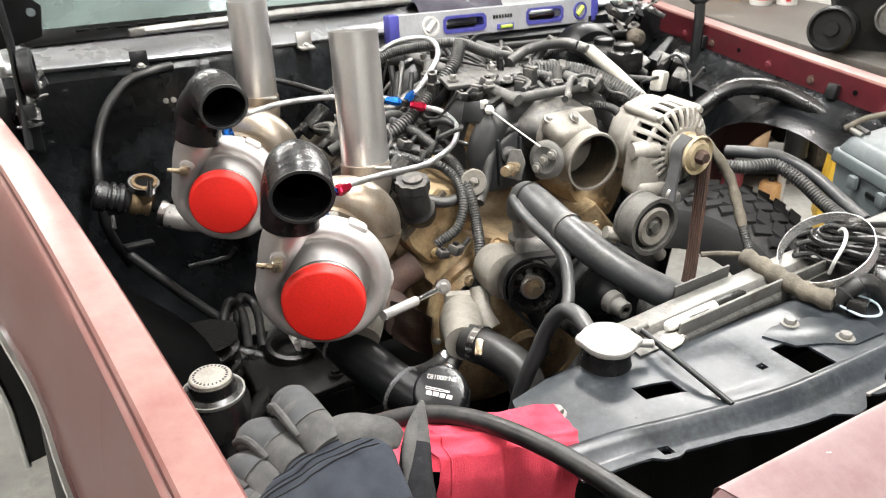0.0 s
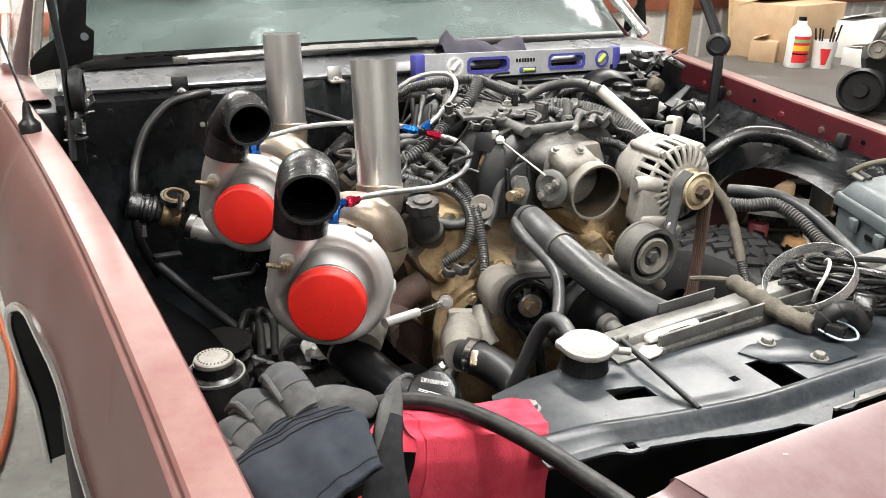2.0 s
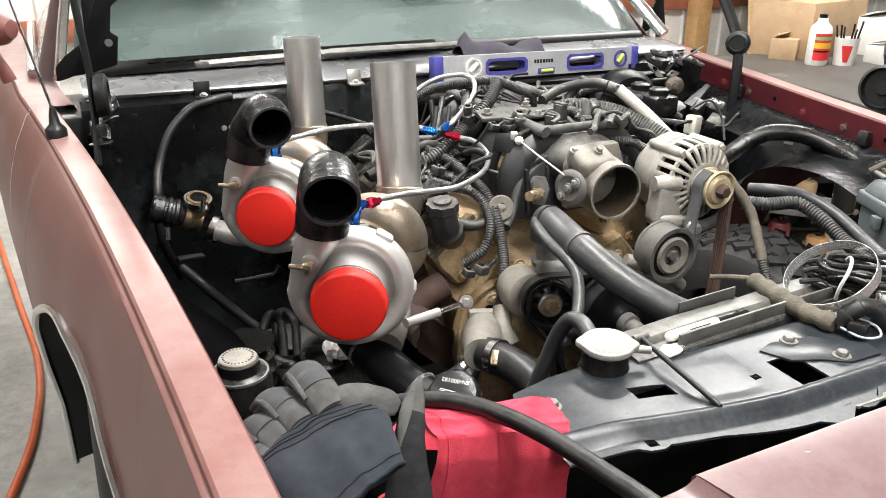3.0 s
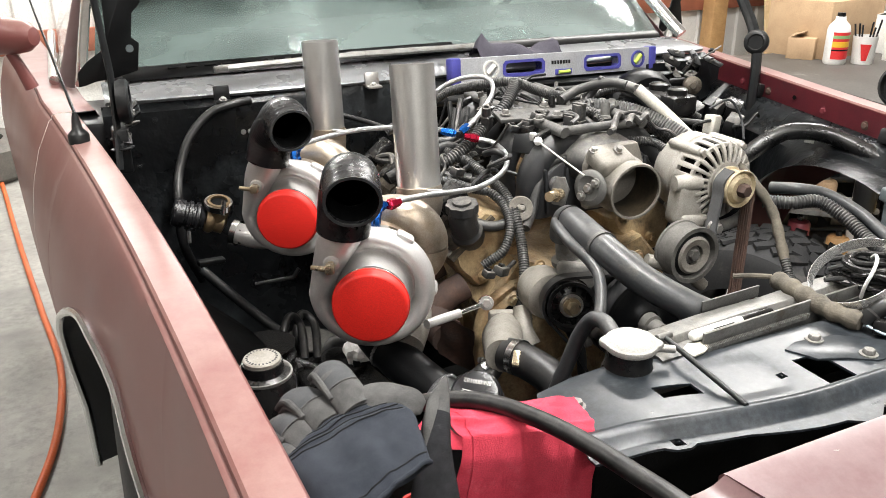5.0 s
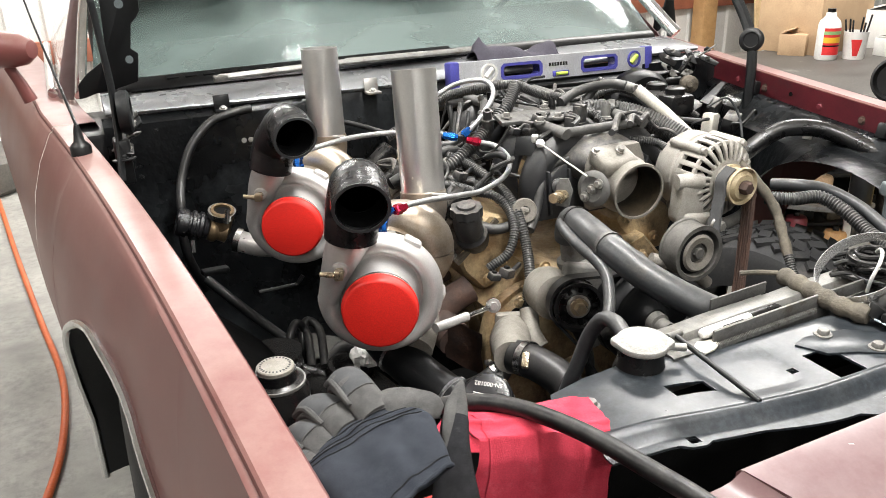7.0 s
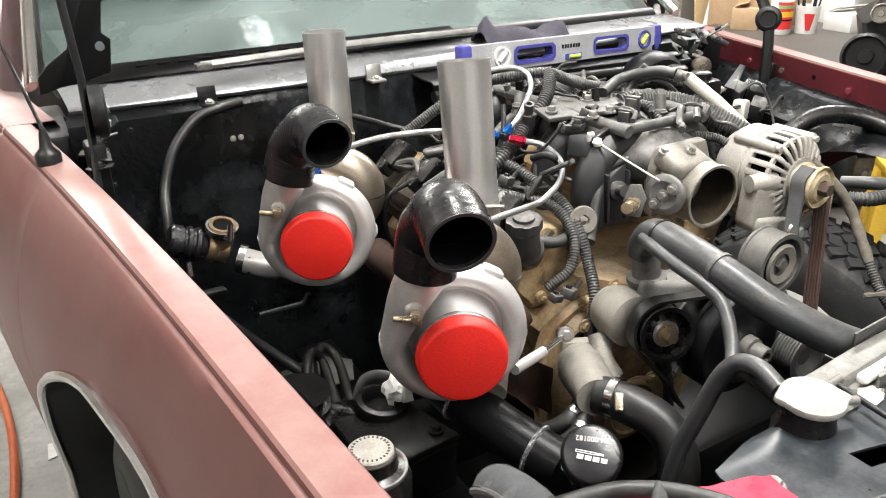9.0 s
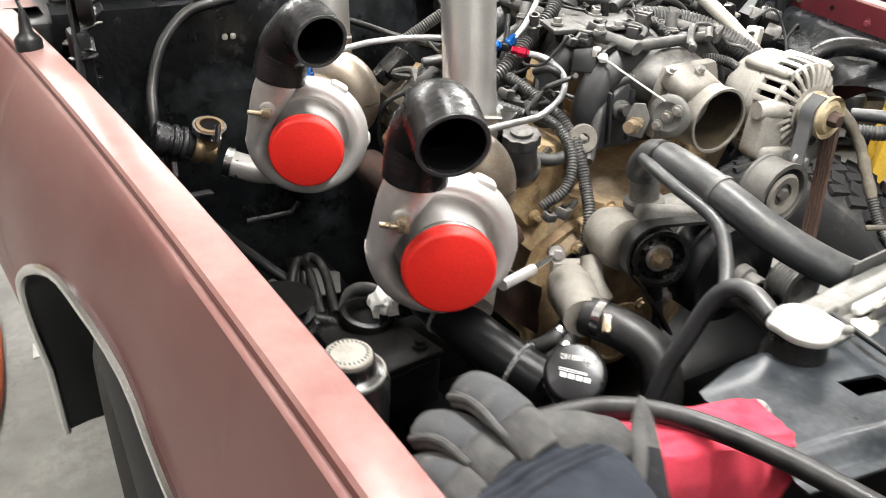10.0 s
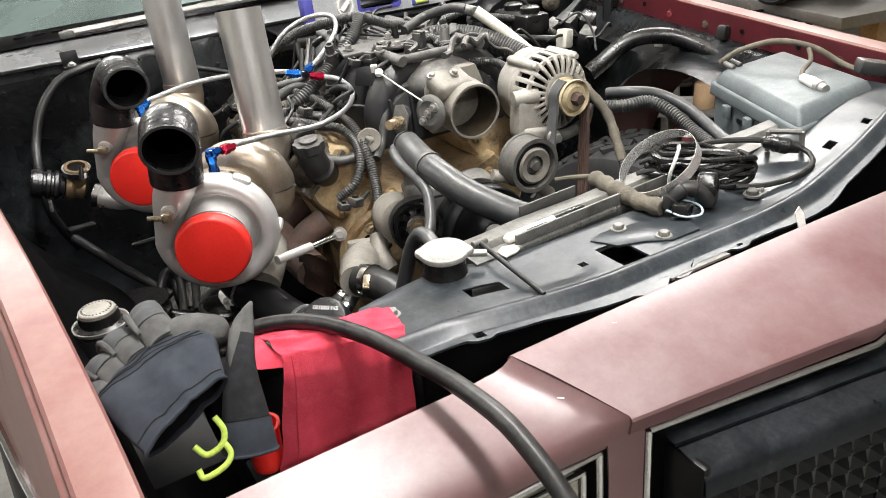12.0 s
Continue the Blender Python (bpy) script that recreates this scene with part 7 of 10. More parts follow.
tube(bm, [A + D * 0.05 + Vector((0, 0, 0.0)), A + D * 0.056 + Vector((0, -0.006, 0.026)), A + D * 0.058 + Vector((0, -0.01, 0.042))], 0.020, 18)
lathe(bm, [(0.0165, -0.004), (0.0220, -0.004), (0.0220, 0.005), (0.0165, 0.005)], axis_to(A + D * 0.058 + Vector((0, -0.01, 0.044)), (0.1, -0.3, 1)), 28, True)
part("valve_body", bm, TAN_BRONZE, w2, "bronzed valve body")
# black disc inside the ring painted as the shade of an open port
bm = bmesh.new()
lathe(bm, [(0, 0), (0.0168, 0), (0.0168, 0.0015), (0, 0.0015)], axis_to(A + D * 0.058 + Vector((0, -0.01, 0.0425)), (0.1, -0.3, 1)), 24)
part("valve_bore", bm, BLACK_FLAT, w2, "black disc for the shade in the valve port")
for c, d, r in ((A + D * 0.057 + Vector((0, -0.008, 0.040)), Vector((0.1, -0.3, 1)), 0.0225), (A + D * 0.084 + Vector((0, -0.012, -0.012)), Vector((0.8, -0.5, -0.25)), 0.0225)):
    bm = bmesh.new()
    band(bm, c, d, r, 0.012, 0.004)
    part("clamp", bm, CHROME, w2, "bright clamp")
    bm = bmesh.new()
    lathe(bm, [(0, -0.014), (0.005, -0.014), (0.005, 0.014), (0, 0.014)], axis_to(c + Vector((0.005, -0.027, 0.0)), (0.2, 0.1, 1)), 10)
    part("clamp_bolt", bm, CHROME, w2)
bm = bmesh.new()
rings(bm, [A + Vector((-0.01, -0.02, -0.024)), A + Vector((-0.012, -0.03, -0.045))], 0.005, 8)
part("hose_barb", bm, CHROME, w2)
bm = bmesh.new()
tube(bm, [A + D * 0.085 + Vector((0, -0.012, -0.012)), (-0.565, 1.05, 0.742), (-0.525, 1.02, 0.745)], 0.021, 18)
part("link_pipe", bm, CAST_ALU, w2)

# ---- braided lines and fittings ----
def braided(pts, group="braided lines"):
    b = thing("braided_line", "braided steel hose with anodised end fittings", "hose", pts[0], group)
    bm = bmesh.new()
    tube(bm, pts, 0.0048, 14, 10)
    part("hose", bm, BRAID, b)
    return b


def fitting(parent, a, c, r, material, label):
    bm = bmesh.new()
    a, c = Vector(a), Vector(c)
    L = (c - a).length
    lathe(bm, [(0, 0), (r * 0.75, 0), (r * 0.8, L * 0.12), (r, L * 0.2), (r, L * 0.55), (r * 0.85, L * 0.6), (r * 0.8, L * 0.92), (r * 0.65, L), (0, L)], axis_to(a, c - a), 6)
    return part("end_fitting", bm, material, parent, label, sharp=20)


b1 = braided([(-0.428, 0.632, 0.926), (-0.360, 0.670, 0.914), (-0.290, 0.710, 0.898), (-0.234, 0.743, 0.888), (-0.165, 0.790, 0.891), (-0.135, 0.828, 0.908), (-0.144, 0.864, 0.926), (-0.170, 0.890, 0.932)])
fitting(b1, (-0.446, 0.622, 0.925), (-0.420, 0.636, 0.923), 0.0085, RED_ALU, "red anodised fitting")
fitting(b1, (-0.163, 0.885, 0.931), (-0.186, 0.901, 0.936), 0.0085, RED_ALU, "red anodised fitting")
fitting(b1, (-0.462, 0.617, 0.926), (-0.446, 0.624, 0.926), 0.0075, BLUE_ALU, "blue anodised elbow")
fitting(b1, (-0.462, 0.622, 0.930), (-0.460, 0.630, 0.895), 0.0080, BLUE_ALU, "blue anodised elbow")
b2 = braided([(-0.190, 0.905, 0.945), (-0.165, 0.915, 0.955), (-0.141, 0.928, 0.968), (-0.094, 0.967, 0.995), (-0.084, 0.996, 1.015), (-0.100, 1.027, 1.020), (-0.135, 1.061, 1.008), (-0.173, 1.07, 0.985), (-0.2, 1.08, 0.95)])
fitting(b2, (-0.192, 0.904, 0.942), (-0.172, 0.914, 0.952), 0.0085, BLUE_ALU, "blue anodised fitting")
b3 = braided([(-0.205, 0.912, 0.942), (-0.237, 0.927, 0.949), (-0.317, 0.957, 0.954), (-0.389, 0.978, 0.950), (-0.450, 0.99, 0.938), (-0.478, 1.0, 0.93)])
fitting(b3, (-0.200, 0.910, 0.940), (-0.226, 0.921, 0.946), 0.0085, BLUE_ALU, "blue anodised fitting")
bm = bmesh.new()
box(bm, (0.016, 0.012, 0.012), pose(-0.192, 0.905, 0.939, 0, 0, 28), 0.002)
part("tee", bm, PLASTIC_BLACK, b3, "black tee block")
fitting(b3, (-0.470, 0.998, 0.931), (-0.492, 1.003, 0.926), 0.0085, BLUE_ALU, "blue anodised fitting")
fitting(b3, (-0.490, 1.003, 0.930), (-0.488, 1.006, 0.898), 0.0080, BLUE_ALU, "blue anodised elbow")

# bright turnbuckle rod beside the turbo
rd = thing("support_rod", "bright threaded support rod with an eye end", "rod", (-0.35, 0.59, 0.74))
bm = bmesh.new()
rings(bm, [Vector((-0.410, 0.566, 0.748)), Vector((-0.345, 0.590, 0.741))], 0.0075, 12)
part("sleeve", bm, CAST_ALU, rd)
bm = bmesh.new()
rings(bm, [Vector((-0.345, 0.590, 0.741)), Vector((-0.288, 0.620, 0.731))], 0.0042, 10)
part("stud", bm, CHROME, rd)
bm = bmesh.new()
lathe(bm, [(0.006, -0.005), (0.0125, -0.005), (0.0125, 0.005), (0.006, 0.005)], axis_to((-0.278, 0.627, 0.729), (-0.4, -0.85, 0.3)), 20, True)
part("eye", bm, CHROME, rd)
bm = bmesh.new()
hexhead(bm, axis_to((-0.280, 0.622, 0.7305), (-0.4, -0.85, 0.3)), 0.008, 0.009)
part("bolt", bm, ZINC, rd)

# ---- wiring looms and hoses round the engine ----
loom([(-0.29, 0.93, 0.862), (-0.25, 0.913, 0.880), (-0.213, 0.904, 0.894), (-0.165, 0.917, 0.918), (-0.116, 0.942, 0.944), (-0.07, 0.958, 0.971), (-0.036, 0.989, 0.994), (-0.021, 1.012, 1.004)], 0.0125, "thick dusty ribbed wiring conduit")
loom([(-0.26, 1.13, 0.90), (-0.20, 1.115, 0.94), (-0.16, 1.101, 0.966), (-0.124, 1.093, 0.982), (-0.077, 1.055, 0.996), (-0.021, 1.015, 1.004), (0.05, 1.014, 0.976), (0.134, 1.016, 0.958), (0.179, 0.999, 0.964)], 0.0105)
loom([(0.160, 1.006, 0.960), (0.20, 0.992, 0.972), (0.225, 0.975, 0.976), (0.24, 0.94, 0.968)], 0.0095)
hose([(0.080, 0.94, 0.930), (0.096, 0.938, 0.957), (0.117, 0.939, 0.980), (0.134, 0.924, 1.012)], 0.0085, "open-ended black rubber hose standing up")
bm = bmesh.new()
lathe(bm, [(0.0045, 0), (0.0086, 0), (0.0086, 0.003), (0.0045, 0.003)], axis_to((0.134, 0.924, 1.011), (0.4, -0.35, 0.75)), 16, True)
solo("hose_end_ring", bm, GREY_METAL, "pale cut end of the open hose", "hose end")
loom([(0.060, 0.905, 0.955), (0.088, 0.895, 0.960), (0.134, 0.873, 0.957), (0.167, 0.843, 0.949), (0.197, 0.810, 0.932), (0.225, 0.765, 0.908), (0.235, 0.74, 0.89)], 0.0215, "wide ribbed grey air duct")
bm = bmesh.new()
band(bm, (0.125, 0.878, 0.9575), (0.8, -0.55, -0.1), 0.022, 0.012, 0.0015)
solo("duct_clamp", bm, PLASTIC_DUSTY, "dusty clamp round the ribbed duct", "clamp")
wt = thing("cream_tube", "aged white plastic tube with a fitting at its end", "tube", (0.22, 0.82, 0.95))
bm = bmesh.new()
rings(bm, [Vector((0.170, 0.858, 1.000)), Vector((0.210, 0.82, 0.958)), Vector((0.253, 0.775, 0.905))], 0.0115, 16)
part("tube", bm, CREAM_TUBE, wt)
bm = bmesh.new()
rings(bm, [Vector((0.155, 0.872, 1.005)), Vector((0.172, 0.856, 0.998))], 0.010, 12)
rings(bm, [Vector((0.163, 0.85, 1.003)), Vector((0.163, 0.875, 1.003))], 0.007, 10)
part("fitting", bm, GREY_METAL, wt)
hose([(0.04, 0.93, 0.975), (0.10, 0.95, 0.99), (0.14, 0.905, 1.006), (0.158, 0.875, 1.004)], 0.010, "black hose leading to the white tube", CONDUIT)
loom([(0.035, 0.85, 0.968), (0.058, 0.841, 0.968), (0.069, 0.799, 0.940), (0.096, 0.781, 0.925), (0.144, 0.757, 0.917), (0.155, 0.723, 0.902), (0.15, 0.70, 0.89)], 0.0085)
hose([(0.045, 0.845, 0.955), (0.055, 0.80, 0.935), (0.075, 0.76, 0.915), (0.08, 0.72, 0.905)], 0.007, "thin dusty rubber hose", CONDUIT)
loom([(-0.30, 0.86, 0.880), (-0.25, 0.845, 0.872), (-0.215, 0.815, 0.862), (-0.187, 0.791, 0.856), (-0.172, 0.765, 0.836), (-0.178, 0.732, 0.809), (-0.199, 0.715, 0.776), (-0.225, 0.718, 0.758), (-0.238, 0.720, 0.750)], 0.0088)
loom([(-0.213, 0.929, 0.902), (-0.185, 0.889, 0.889), (-0.168, 0.835, 0.868), (-0.160, 0.788, 0.852), (-0.160, 0.744, 0.819), (-0.164, 0.713, 0.776), (-0.178, 0.678, 0.738), (-0.193, 0.664, 0.700)], 0.0098)
hose([(-0.193, 0.664, 0.702), (-0.205, 0.655, 0.670), (-0.212, 0.652, 0.658)], 0.0095, "taped black end of the wiring conduit", RUBBER)
hose([(-0.007, 0.749, 0.910), (-0.039, 0.774, 0.908), (-0.075, 0.784, 0.895), (-0.098, 0.775, 0.862), (-0.118, 0.760, 0.819), (-0.145, 0.735, 0.800)], 0.0085, "dusty black vacuum hose", CONDUIT)
hose([(-0.29, 1.0, 0.90), (-0.213, 0.97, 0.912), (-0.187, 0.961, 0.916), (-0.143, 0.974, 0.937), (-0.107, 0.995, 0.942)], 0.008, "dusty black rubber hose", CONDUIT)
hose([(-0.33, 0.93, 0.865), (-0.29, 0.925, 0.885), (-0.25, 0.93, 0.90), (-0.20, 0.95, 0.905), (-0.17, 0.955, 0.89), (-0.16, 0.93, 0.868)], 0.0105, "looping black rubber hose beside the manifold", CONDUIT)
hose([(-0.30, 0.90, 0.845), (-0.26, 0.895, 0.86), (-0.225, 0.88, 0.868), (-0.19, 0.865, 0.862)], 0.0105, "dusty black rubber hose", CONDUIT)
hose([(-0.235, 0.775, 0.815), (-0.205, 0.758, 0.806), (-0.175, 0.755, 0.808), (-0.155, 0.77, 0.815)], 0.0095, "brown-stained rubber breather hose", CONDUIT)
hose([(-0.16, 0.87, 0.905), (-0.15, 0.845, 0.915), (-0.135, 0.835, 0.905), (-0.125, 0.85, 0.885), (-0.14, 0.87, 0.87)], 0.0065, "thin black vacuum hose loop")
# thin loose wires over the left bank
rng = random.Random(5)
for k in range(12):
    x0, y0 = -0.30 + 0.012 * k, 0.80 + 0.018 * (k % 7)
    pts = [(x0, y0, 0.86 + 0.004 * (k % 3))]
    for j in range(4):
        pts.append((pts[-1][0] + rng.uniform(0.0, 0.035), pts[-1][1] + rng.uniform(-0.01, 0.045), pts[-1][2] + rng.uniform(-0.012, 0.02)))
    hose(pts, 0.0028 + 0.001 * (k % 2), "thin black engine wire", RUBBER if k % 3 else PLASTIC_DUSTY, "wire", "wire", "engine wires", 7)
for k in range(10):
    x0, y0 = -0.06 + 0.02 * k, 1.02 + 0.012 * (k % 5)
    pts = [(x0, y0, 0.955)]
    for j in range(4):
        pts.append((pts[-1][0] + rng.uniform(-0.02, 0.04), pts[-1][1] + rng.uniform(-0.03, 0.03), pts[-1][2] + rng.uniform(-0.02, 0.022)))
    hose(pts, 0.003 + 0.0012 * (k % 2), "thin black engine wire", RUBBER, "wire", "wire", "engine wires", 7)
# harness branches crossing the manifold, dusty and tangled
for k in range(26):
    x0, y0 = rng.uniform(-0.16, 0.16), rng.uniform(0.79, 1.12)
    ang = rng.uniform(0, 2 * math.pi)
    pts = [(x0, y0, 0.962 + rng.uniform(-0.006, 0.010))]
    for j in range(5):
        ang += rng.uniform(-0.7, 0.7)
        st = rng.uniform(0.018, 0.034)
        px, py = pts[-1][0] + st * math.cos(ang), pts[-1][1] + st * math.sin(ang)
        lim = 0.966 - 1.6 * max(0, abs(px - 0.02) - 0.11) ** 1.2
        pts.append((px, py, lim + rng.uniform(-0.006, 0.012)))
    hose(pts, rng.choice((0.0025, 0.0032, 0.0045, 0.006)), "dusty engine harness wire", rng.choice((CONDUIT, PLASTIC_DUSTY, RUBBER)), "wire", "wire", "engine wires", 8)
for k in range(12):
    x0, y0 = -0.33 + 0.016 * k, rng.uniform(0.83, 1.08)
    pts = [(x0, y0, 0.845 + rng.uniform(0, 0.02) + 0.16 * k * 0.016)]
    for j in range(5):
        pts.append((pts[-1][0] + rng.uniform(-0.022, 0.03), pts[-1][1] + rng.uniform(-0.035, 0.035), min(0.93, pts[-1][2] + rng.uniform(-0.02, 0.02))))
    hose(pts, rng.choice((0.0025, 0.004, 0.0065)), "dusty engine harness wire", rng.choice((CONDUIT, PLASTIC_DUSTY, RUBBER)), "wire", "wire", "engine wires", 8)
for k in range(9):
    x, y = rng.uniform(-0.13, 0.15), rng.uniform(0.80, 1.10)
    st = thing("port_fitting", "small dusty fitting on the manifold", "fitting", (x, y, 0.955), "manifold fittings")
    r, hgt = rng.uniform(0.006, 0.011), rng.uniform(0.016, 0.032)
    bm = bmesh.new()
    lathe(bm, [(0, -0.02), (r * 1.3, -0.02), (r * 1.3, 0.004), (r, 0.006), (r, hgt), (r * 0.6, hgt), (r * 0.6, hgt - 0.006), (0, hgt - 0.006)], pose(x, y, 0.958, rng.uniform(-18, 18), rng.uniform(-18, 18), 0), 14)
    part("barrel", bm, rng.choice((PLASTIC_DUSTY, GREY_METAL, PLASTIC_BLACK)), st)
    bm = bmesh.new()
    box(bm, (r * 3.2, r * 1.6, 0.004), pose(x, y, 0.960, 0, 0, rng.uniform(0, 180)), 0.001)
    part("ear", bm, DIRTY_ALU if k % 3 == 0 else PLASTIC_DUSTY, st)
# plug connectors
for (x, y, z), rz, sz in (((-0.212, 0.699, 0.745), 30, 0.020), ((-0.235, 0.702, 0.742), 10, 0.016), ((-0.205, 0.648, 0.655), 40, 0.02), ((-0.225, 0.85, 0.885), 20, 0.018), ((-0.26, 0.88, 0.885), 60, 0.02), ((-0.20, 0.82, 0.872), 35, 0.016), ((-0.05, 0.865, 0.965), 10, 0.018), ((-0.29, 0.80, 0.85), 15, 0.02), ((0.16, 0.715, 0.875), 0, 0.018), ((-0.115, 0.845, 0.955), 15, 0.016)):
    c = thing("plug_connector", "small dusty black wiring connector", "connector", (x, y, z), "wiring connectors")
    bm = bmesh.new()
    box(bm, (sz * 1.3, sz, sz * 0.8), pose(x, y, z, 10, 15, rz), 0.002)
    part("shell", bm, PLASTIC_DUSTY, c)
    bm = bmesh.new()
    box(bm, (sz * 0.5, sz * 0.4, sz * 0.3), pose(x, y, z + sz * 0.5, 10, 15, rz), 0.001)
    part("latch", bm, PLASTIC_BLACK, c)
    bm = bmesh.new()
    rings(bm, [Vector((x + 0.5 * sz, y, z)), Vector((x + 1.6 * sz, y + 0.6 * sz, z + 0.3 * sz))], sz * 0.22, 8)
    part("lead", bm, RUBBER, c)

# ---- firewall side: hose, booster, odd parts ----
hose([(-0.50, 1.325, 0.955), (-0.541, 1.315, 0.952), (-0.590, 1.312, 0.938), (-0.640, 1.292, 0.895), (-0.672, 1.262, 0.835), (-0.685, 1.22, 0.79), (-0.69, 1.20, 0.70), (-0.66, 1.22, 0.6)], 0.0095, "black hose curving down the firewall", RUBBER)
for x, z in ((-0.744, 0.835), (-0.52, 0.885), (-0.505, 0.885), (-0.25, 0.90), (-0.30, 0.87), (-0.70, 0.93), (-0.60, 0.70)):
    bm = bmesh.new()
    hexhead(bm, axis_to((x, 1.334, z), (0, -1, 0)), 0.004, 0.003)
    solo("firewall_screw", bm, BLACK_DUSTY if x not in (-0.52, -0.505) else ZINC, "small screw head in the firewall", "screw", "firewall screws")
hose([(-0.35, 1.30, 0.92), (-0.28, 1.29, 0.90), (-0.20, 1.27, 0.87), (-0.14, 1.2, 0.86)], 0.006, "thin black cable along the firewall", RUBBER, "cable", "cable", "firewall cables")
mc = thing("brake_master_cylinder", "dark brake master cylinder against the firewall", "brake cylinder", (0.62, 1.2, 0.85))
bm = bmesh.new()
lathe(bm, [(0, -0.10), (0.09, -0.10), (0.10, -0.085), (0.10, -0.05), (0.085, -0.03), (0.04, -0.02), (0, -0.02)], axis_to((0.50, 1.20, 0.85), (0, -1, 0)), 32)
part("booster", bm, BLACK_SATIN, mc)
bm = bmesh.new()
box(bm, (0.075, 0.15, 0.05), pose(0.47, 1.13, 0.895), 0.012)
part("reservoir", bm, PLASTIC_BLACK, mc)
for y in (1.09, 1.16):
    bm = bmesh.new()
    lathe(bm, [(0, 0), (0.024, 0), (0.024, 0.012), (0.018, 0.016), (0, 0.016)], pose(0.47, y, 0.92), 20)
    part("filler_cap", bm, PLASTIC_BLACK, mc)
bm = bmesh.new()
lathe(bm, [(0, -0.02), (0.02, -0.02), (0.024, -0.012), (0.024, 0.008), (0.02, 0.012), (0.010, 0.014), (0.008, 0.018), (0, 0.018)], axis_to((0.665, 1.262, 0.895), (-0.5, -0.85, 0.1)), 24)
solo("round_valve", bm, VALVE_COVER, "round grey valve near the firewall", "valve")
rl = thing("relay_cluster", "dusty cluster of relays and brackets", "relay block", (0.6, 1.1, 0.85))
for k, (x, y, z, a) in enumerate(((0.58, 1.08, 0.875, 20), (0.625, 1.06, 0.87, 35), (0.60, 1.03, 0.845, 28), (0.655, 1.10, 0.865, 15), (0.56, 1.12, 0.86, 5))):
    bm = bmesh.new()
    box(bm, (0.045, 0.035, 0.04), pose(x, y, z, 15, -20, a), 0.004)
    part("relay", bm, PLASTIC_BLACK if k % 2 else PLASTIC_DUSTY, rl)
bm = bmesh.new()
plate(bm, [(-0.07, -0.012), (0.08, -0.006), (0.085, 0.008), (-0.06, 0.014)], 0.004, pose(0.60, 1.10, 0.90, 5, -10, 30), 0.001)
part("strap", bm, BLACK_DUSTY, rl)
bm = bmesh.new()
box(bm, (0.04, 0.03, 0.045), pose(0.505, 1.0, 0.862, 0, 10, 25), 0.006)
part("white_cover", bm, CREAM_TUBE, rl, "white plastic cover")
hose([(0.49, 1.0, 0.90), (0.55, 1.0, 0.915), (0.575, 0.98, 0.87), (0.56, 0.95, 0.83)], 0.003, "thin grey wire loop", RUBBER_GREY, "wire", "wire", "engine wires", 7)
hose([(0.50, 1.02, 0.86), (0.40, 1.05, 0.88), (0.33, 1.06, 0.93), (0.27, 1.05, 0.95)], 0.0075, "dusty black rubber hose", CONDUIT)
loom([(0.30, 1.10, 0.93), (0.38, 1.13, 0.92), (0.46, 1.10, 0.90), (0.53, 1.07, 0.86)], 0.009)
for k in range(7):
    pts = [(0.28 + 0.05 * k, 1.0 + 0.02 * (k % 3), 0.83)]
    for j in range(4):
        pts.append((pts[-1][0] + rng.uniform(-0.03, 0.05), pts[-1][1] + rng.uniform(-0.04, 0.04), pts[-1][2] + rng.uniform(-0.02, 0.04)))
    hose(pts, 0.004, "thin black engine wire", RUBBER, "wire", "wire", "engine wires", 7)

# ---- far side of the bay ----
wt2 = hose([(0.52, 0.93, 0.785), (0.560, 0.925, 0.806), (0.610, 0.912, 0.838), (0.650, 0.895, 0.852), (0.70, 0.862, 0.850), (0.728, 0.82, 0.838), (0.735, 0.75, 0.822), (0.735, 0.69, 0.808)], 0.020, "thick black padded tube along the wheel arch edge", PLASTIC_BLACK)
loom([(0.275, 0.60, 0.83), (0.301, 0.562, 0.834), (0.345, 0.541, 0.836), (0.361, 0.498, 0.820), (0.362, 0.446, 0.797), (0.348, 0.386, 0.786), (0.33, 0.34, 0.78)], 0.0125, "thick dusty ribbed wiring conduit")
hose([(0.31, 0.62, 0.845), (0.33, 0.575, 0.852), (0.375, 0.552, 0.842), (0.398, 0.50, 0.822), (0.39, 0.43, 0.80), (0.37, 0.37, 0.79)], 0.011, "grey rubber hose over the conduit", RUBBER_GREY)
hn = thing("taped_harness", "brown cloth-taped wiring harness", "harness", (0.1, 0.35, 0.8))
CLOTH_TAPE = mat("dusty_cloth_tape", (0.13, 0.112, 0.085), (0.075, 0.066, 0.052), 0.8, 0, 30, 300, 0.5)
bm = bmesh.new()
path = even(spline([(0.235, 0.66, 0.905), (0.246, 0.60, 0.868), (0.264, 0.566, 0.822), (0.258, 0.535, 0.782), (0.250, 0.510, 0.752)], 10), 0.006)
rings(bm, path, [0.0085 + (0.0012 if (i // 3) % 2 else 0) for i in range(len(path))], 12)
part("upper_branch", bm, CLOTH_TAPE, hn)
bm = bmesh.new()
ribbed(bm, [(0.250, 0.510, 0.752), (0.240, 0.480, 0.722), (0.225, 0.440, 0.70), (0.20, 0.40, 0.69)], 0.0088)
part("conduit", bm, CONDUIT, hn)
bm = bmesh.new()
path = even(spline([(0.028, 0.326, 0.834), (0.026, 0.300, 0.834), (0.025, 0.262, 0.832), (0.026, 0.225, 0.830), (0.034, 0.190, 0.829)], 10), 0.005)
rings(bm, path, [0.0125 + 0.0016 * math.sin(i * 1.3) for i in range(len(path))], 14)
part("lower_branch", bm, CLOTH_TAPE, hn)
bm = bmesh.new()
tube(bm, [(-0.02, 0.36, 0.835), (0.0, 0.345, 0.838), (0.022, 0.33, 0.838)], 0.004, 8)
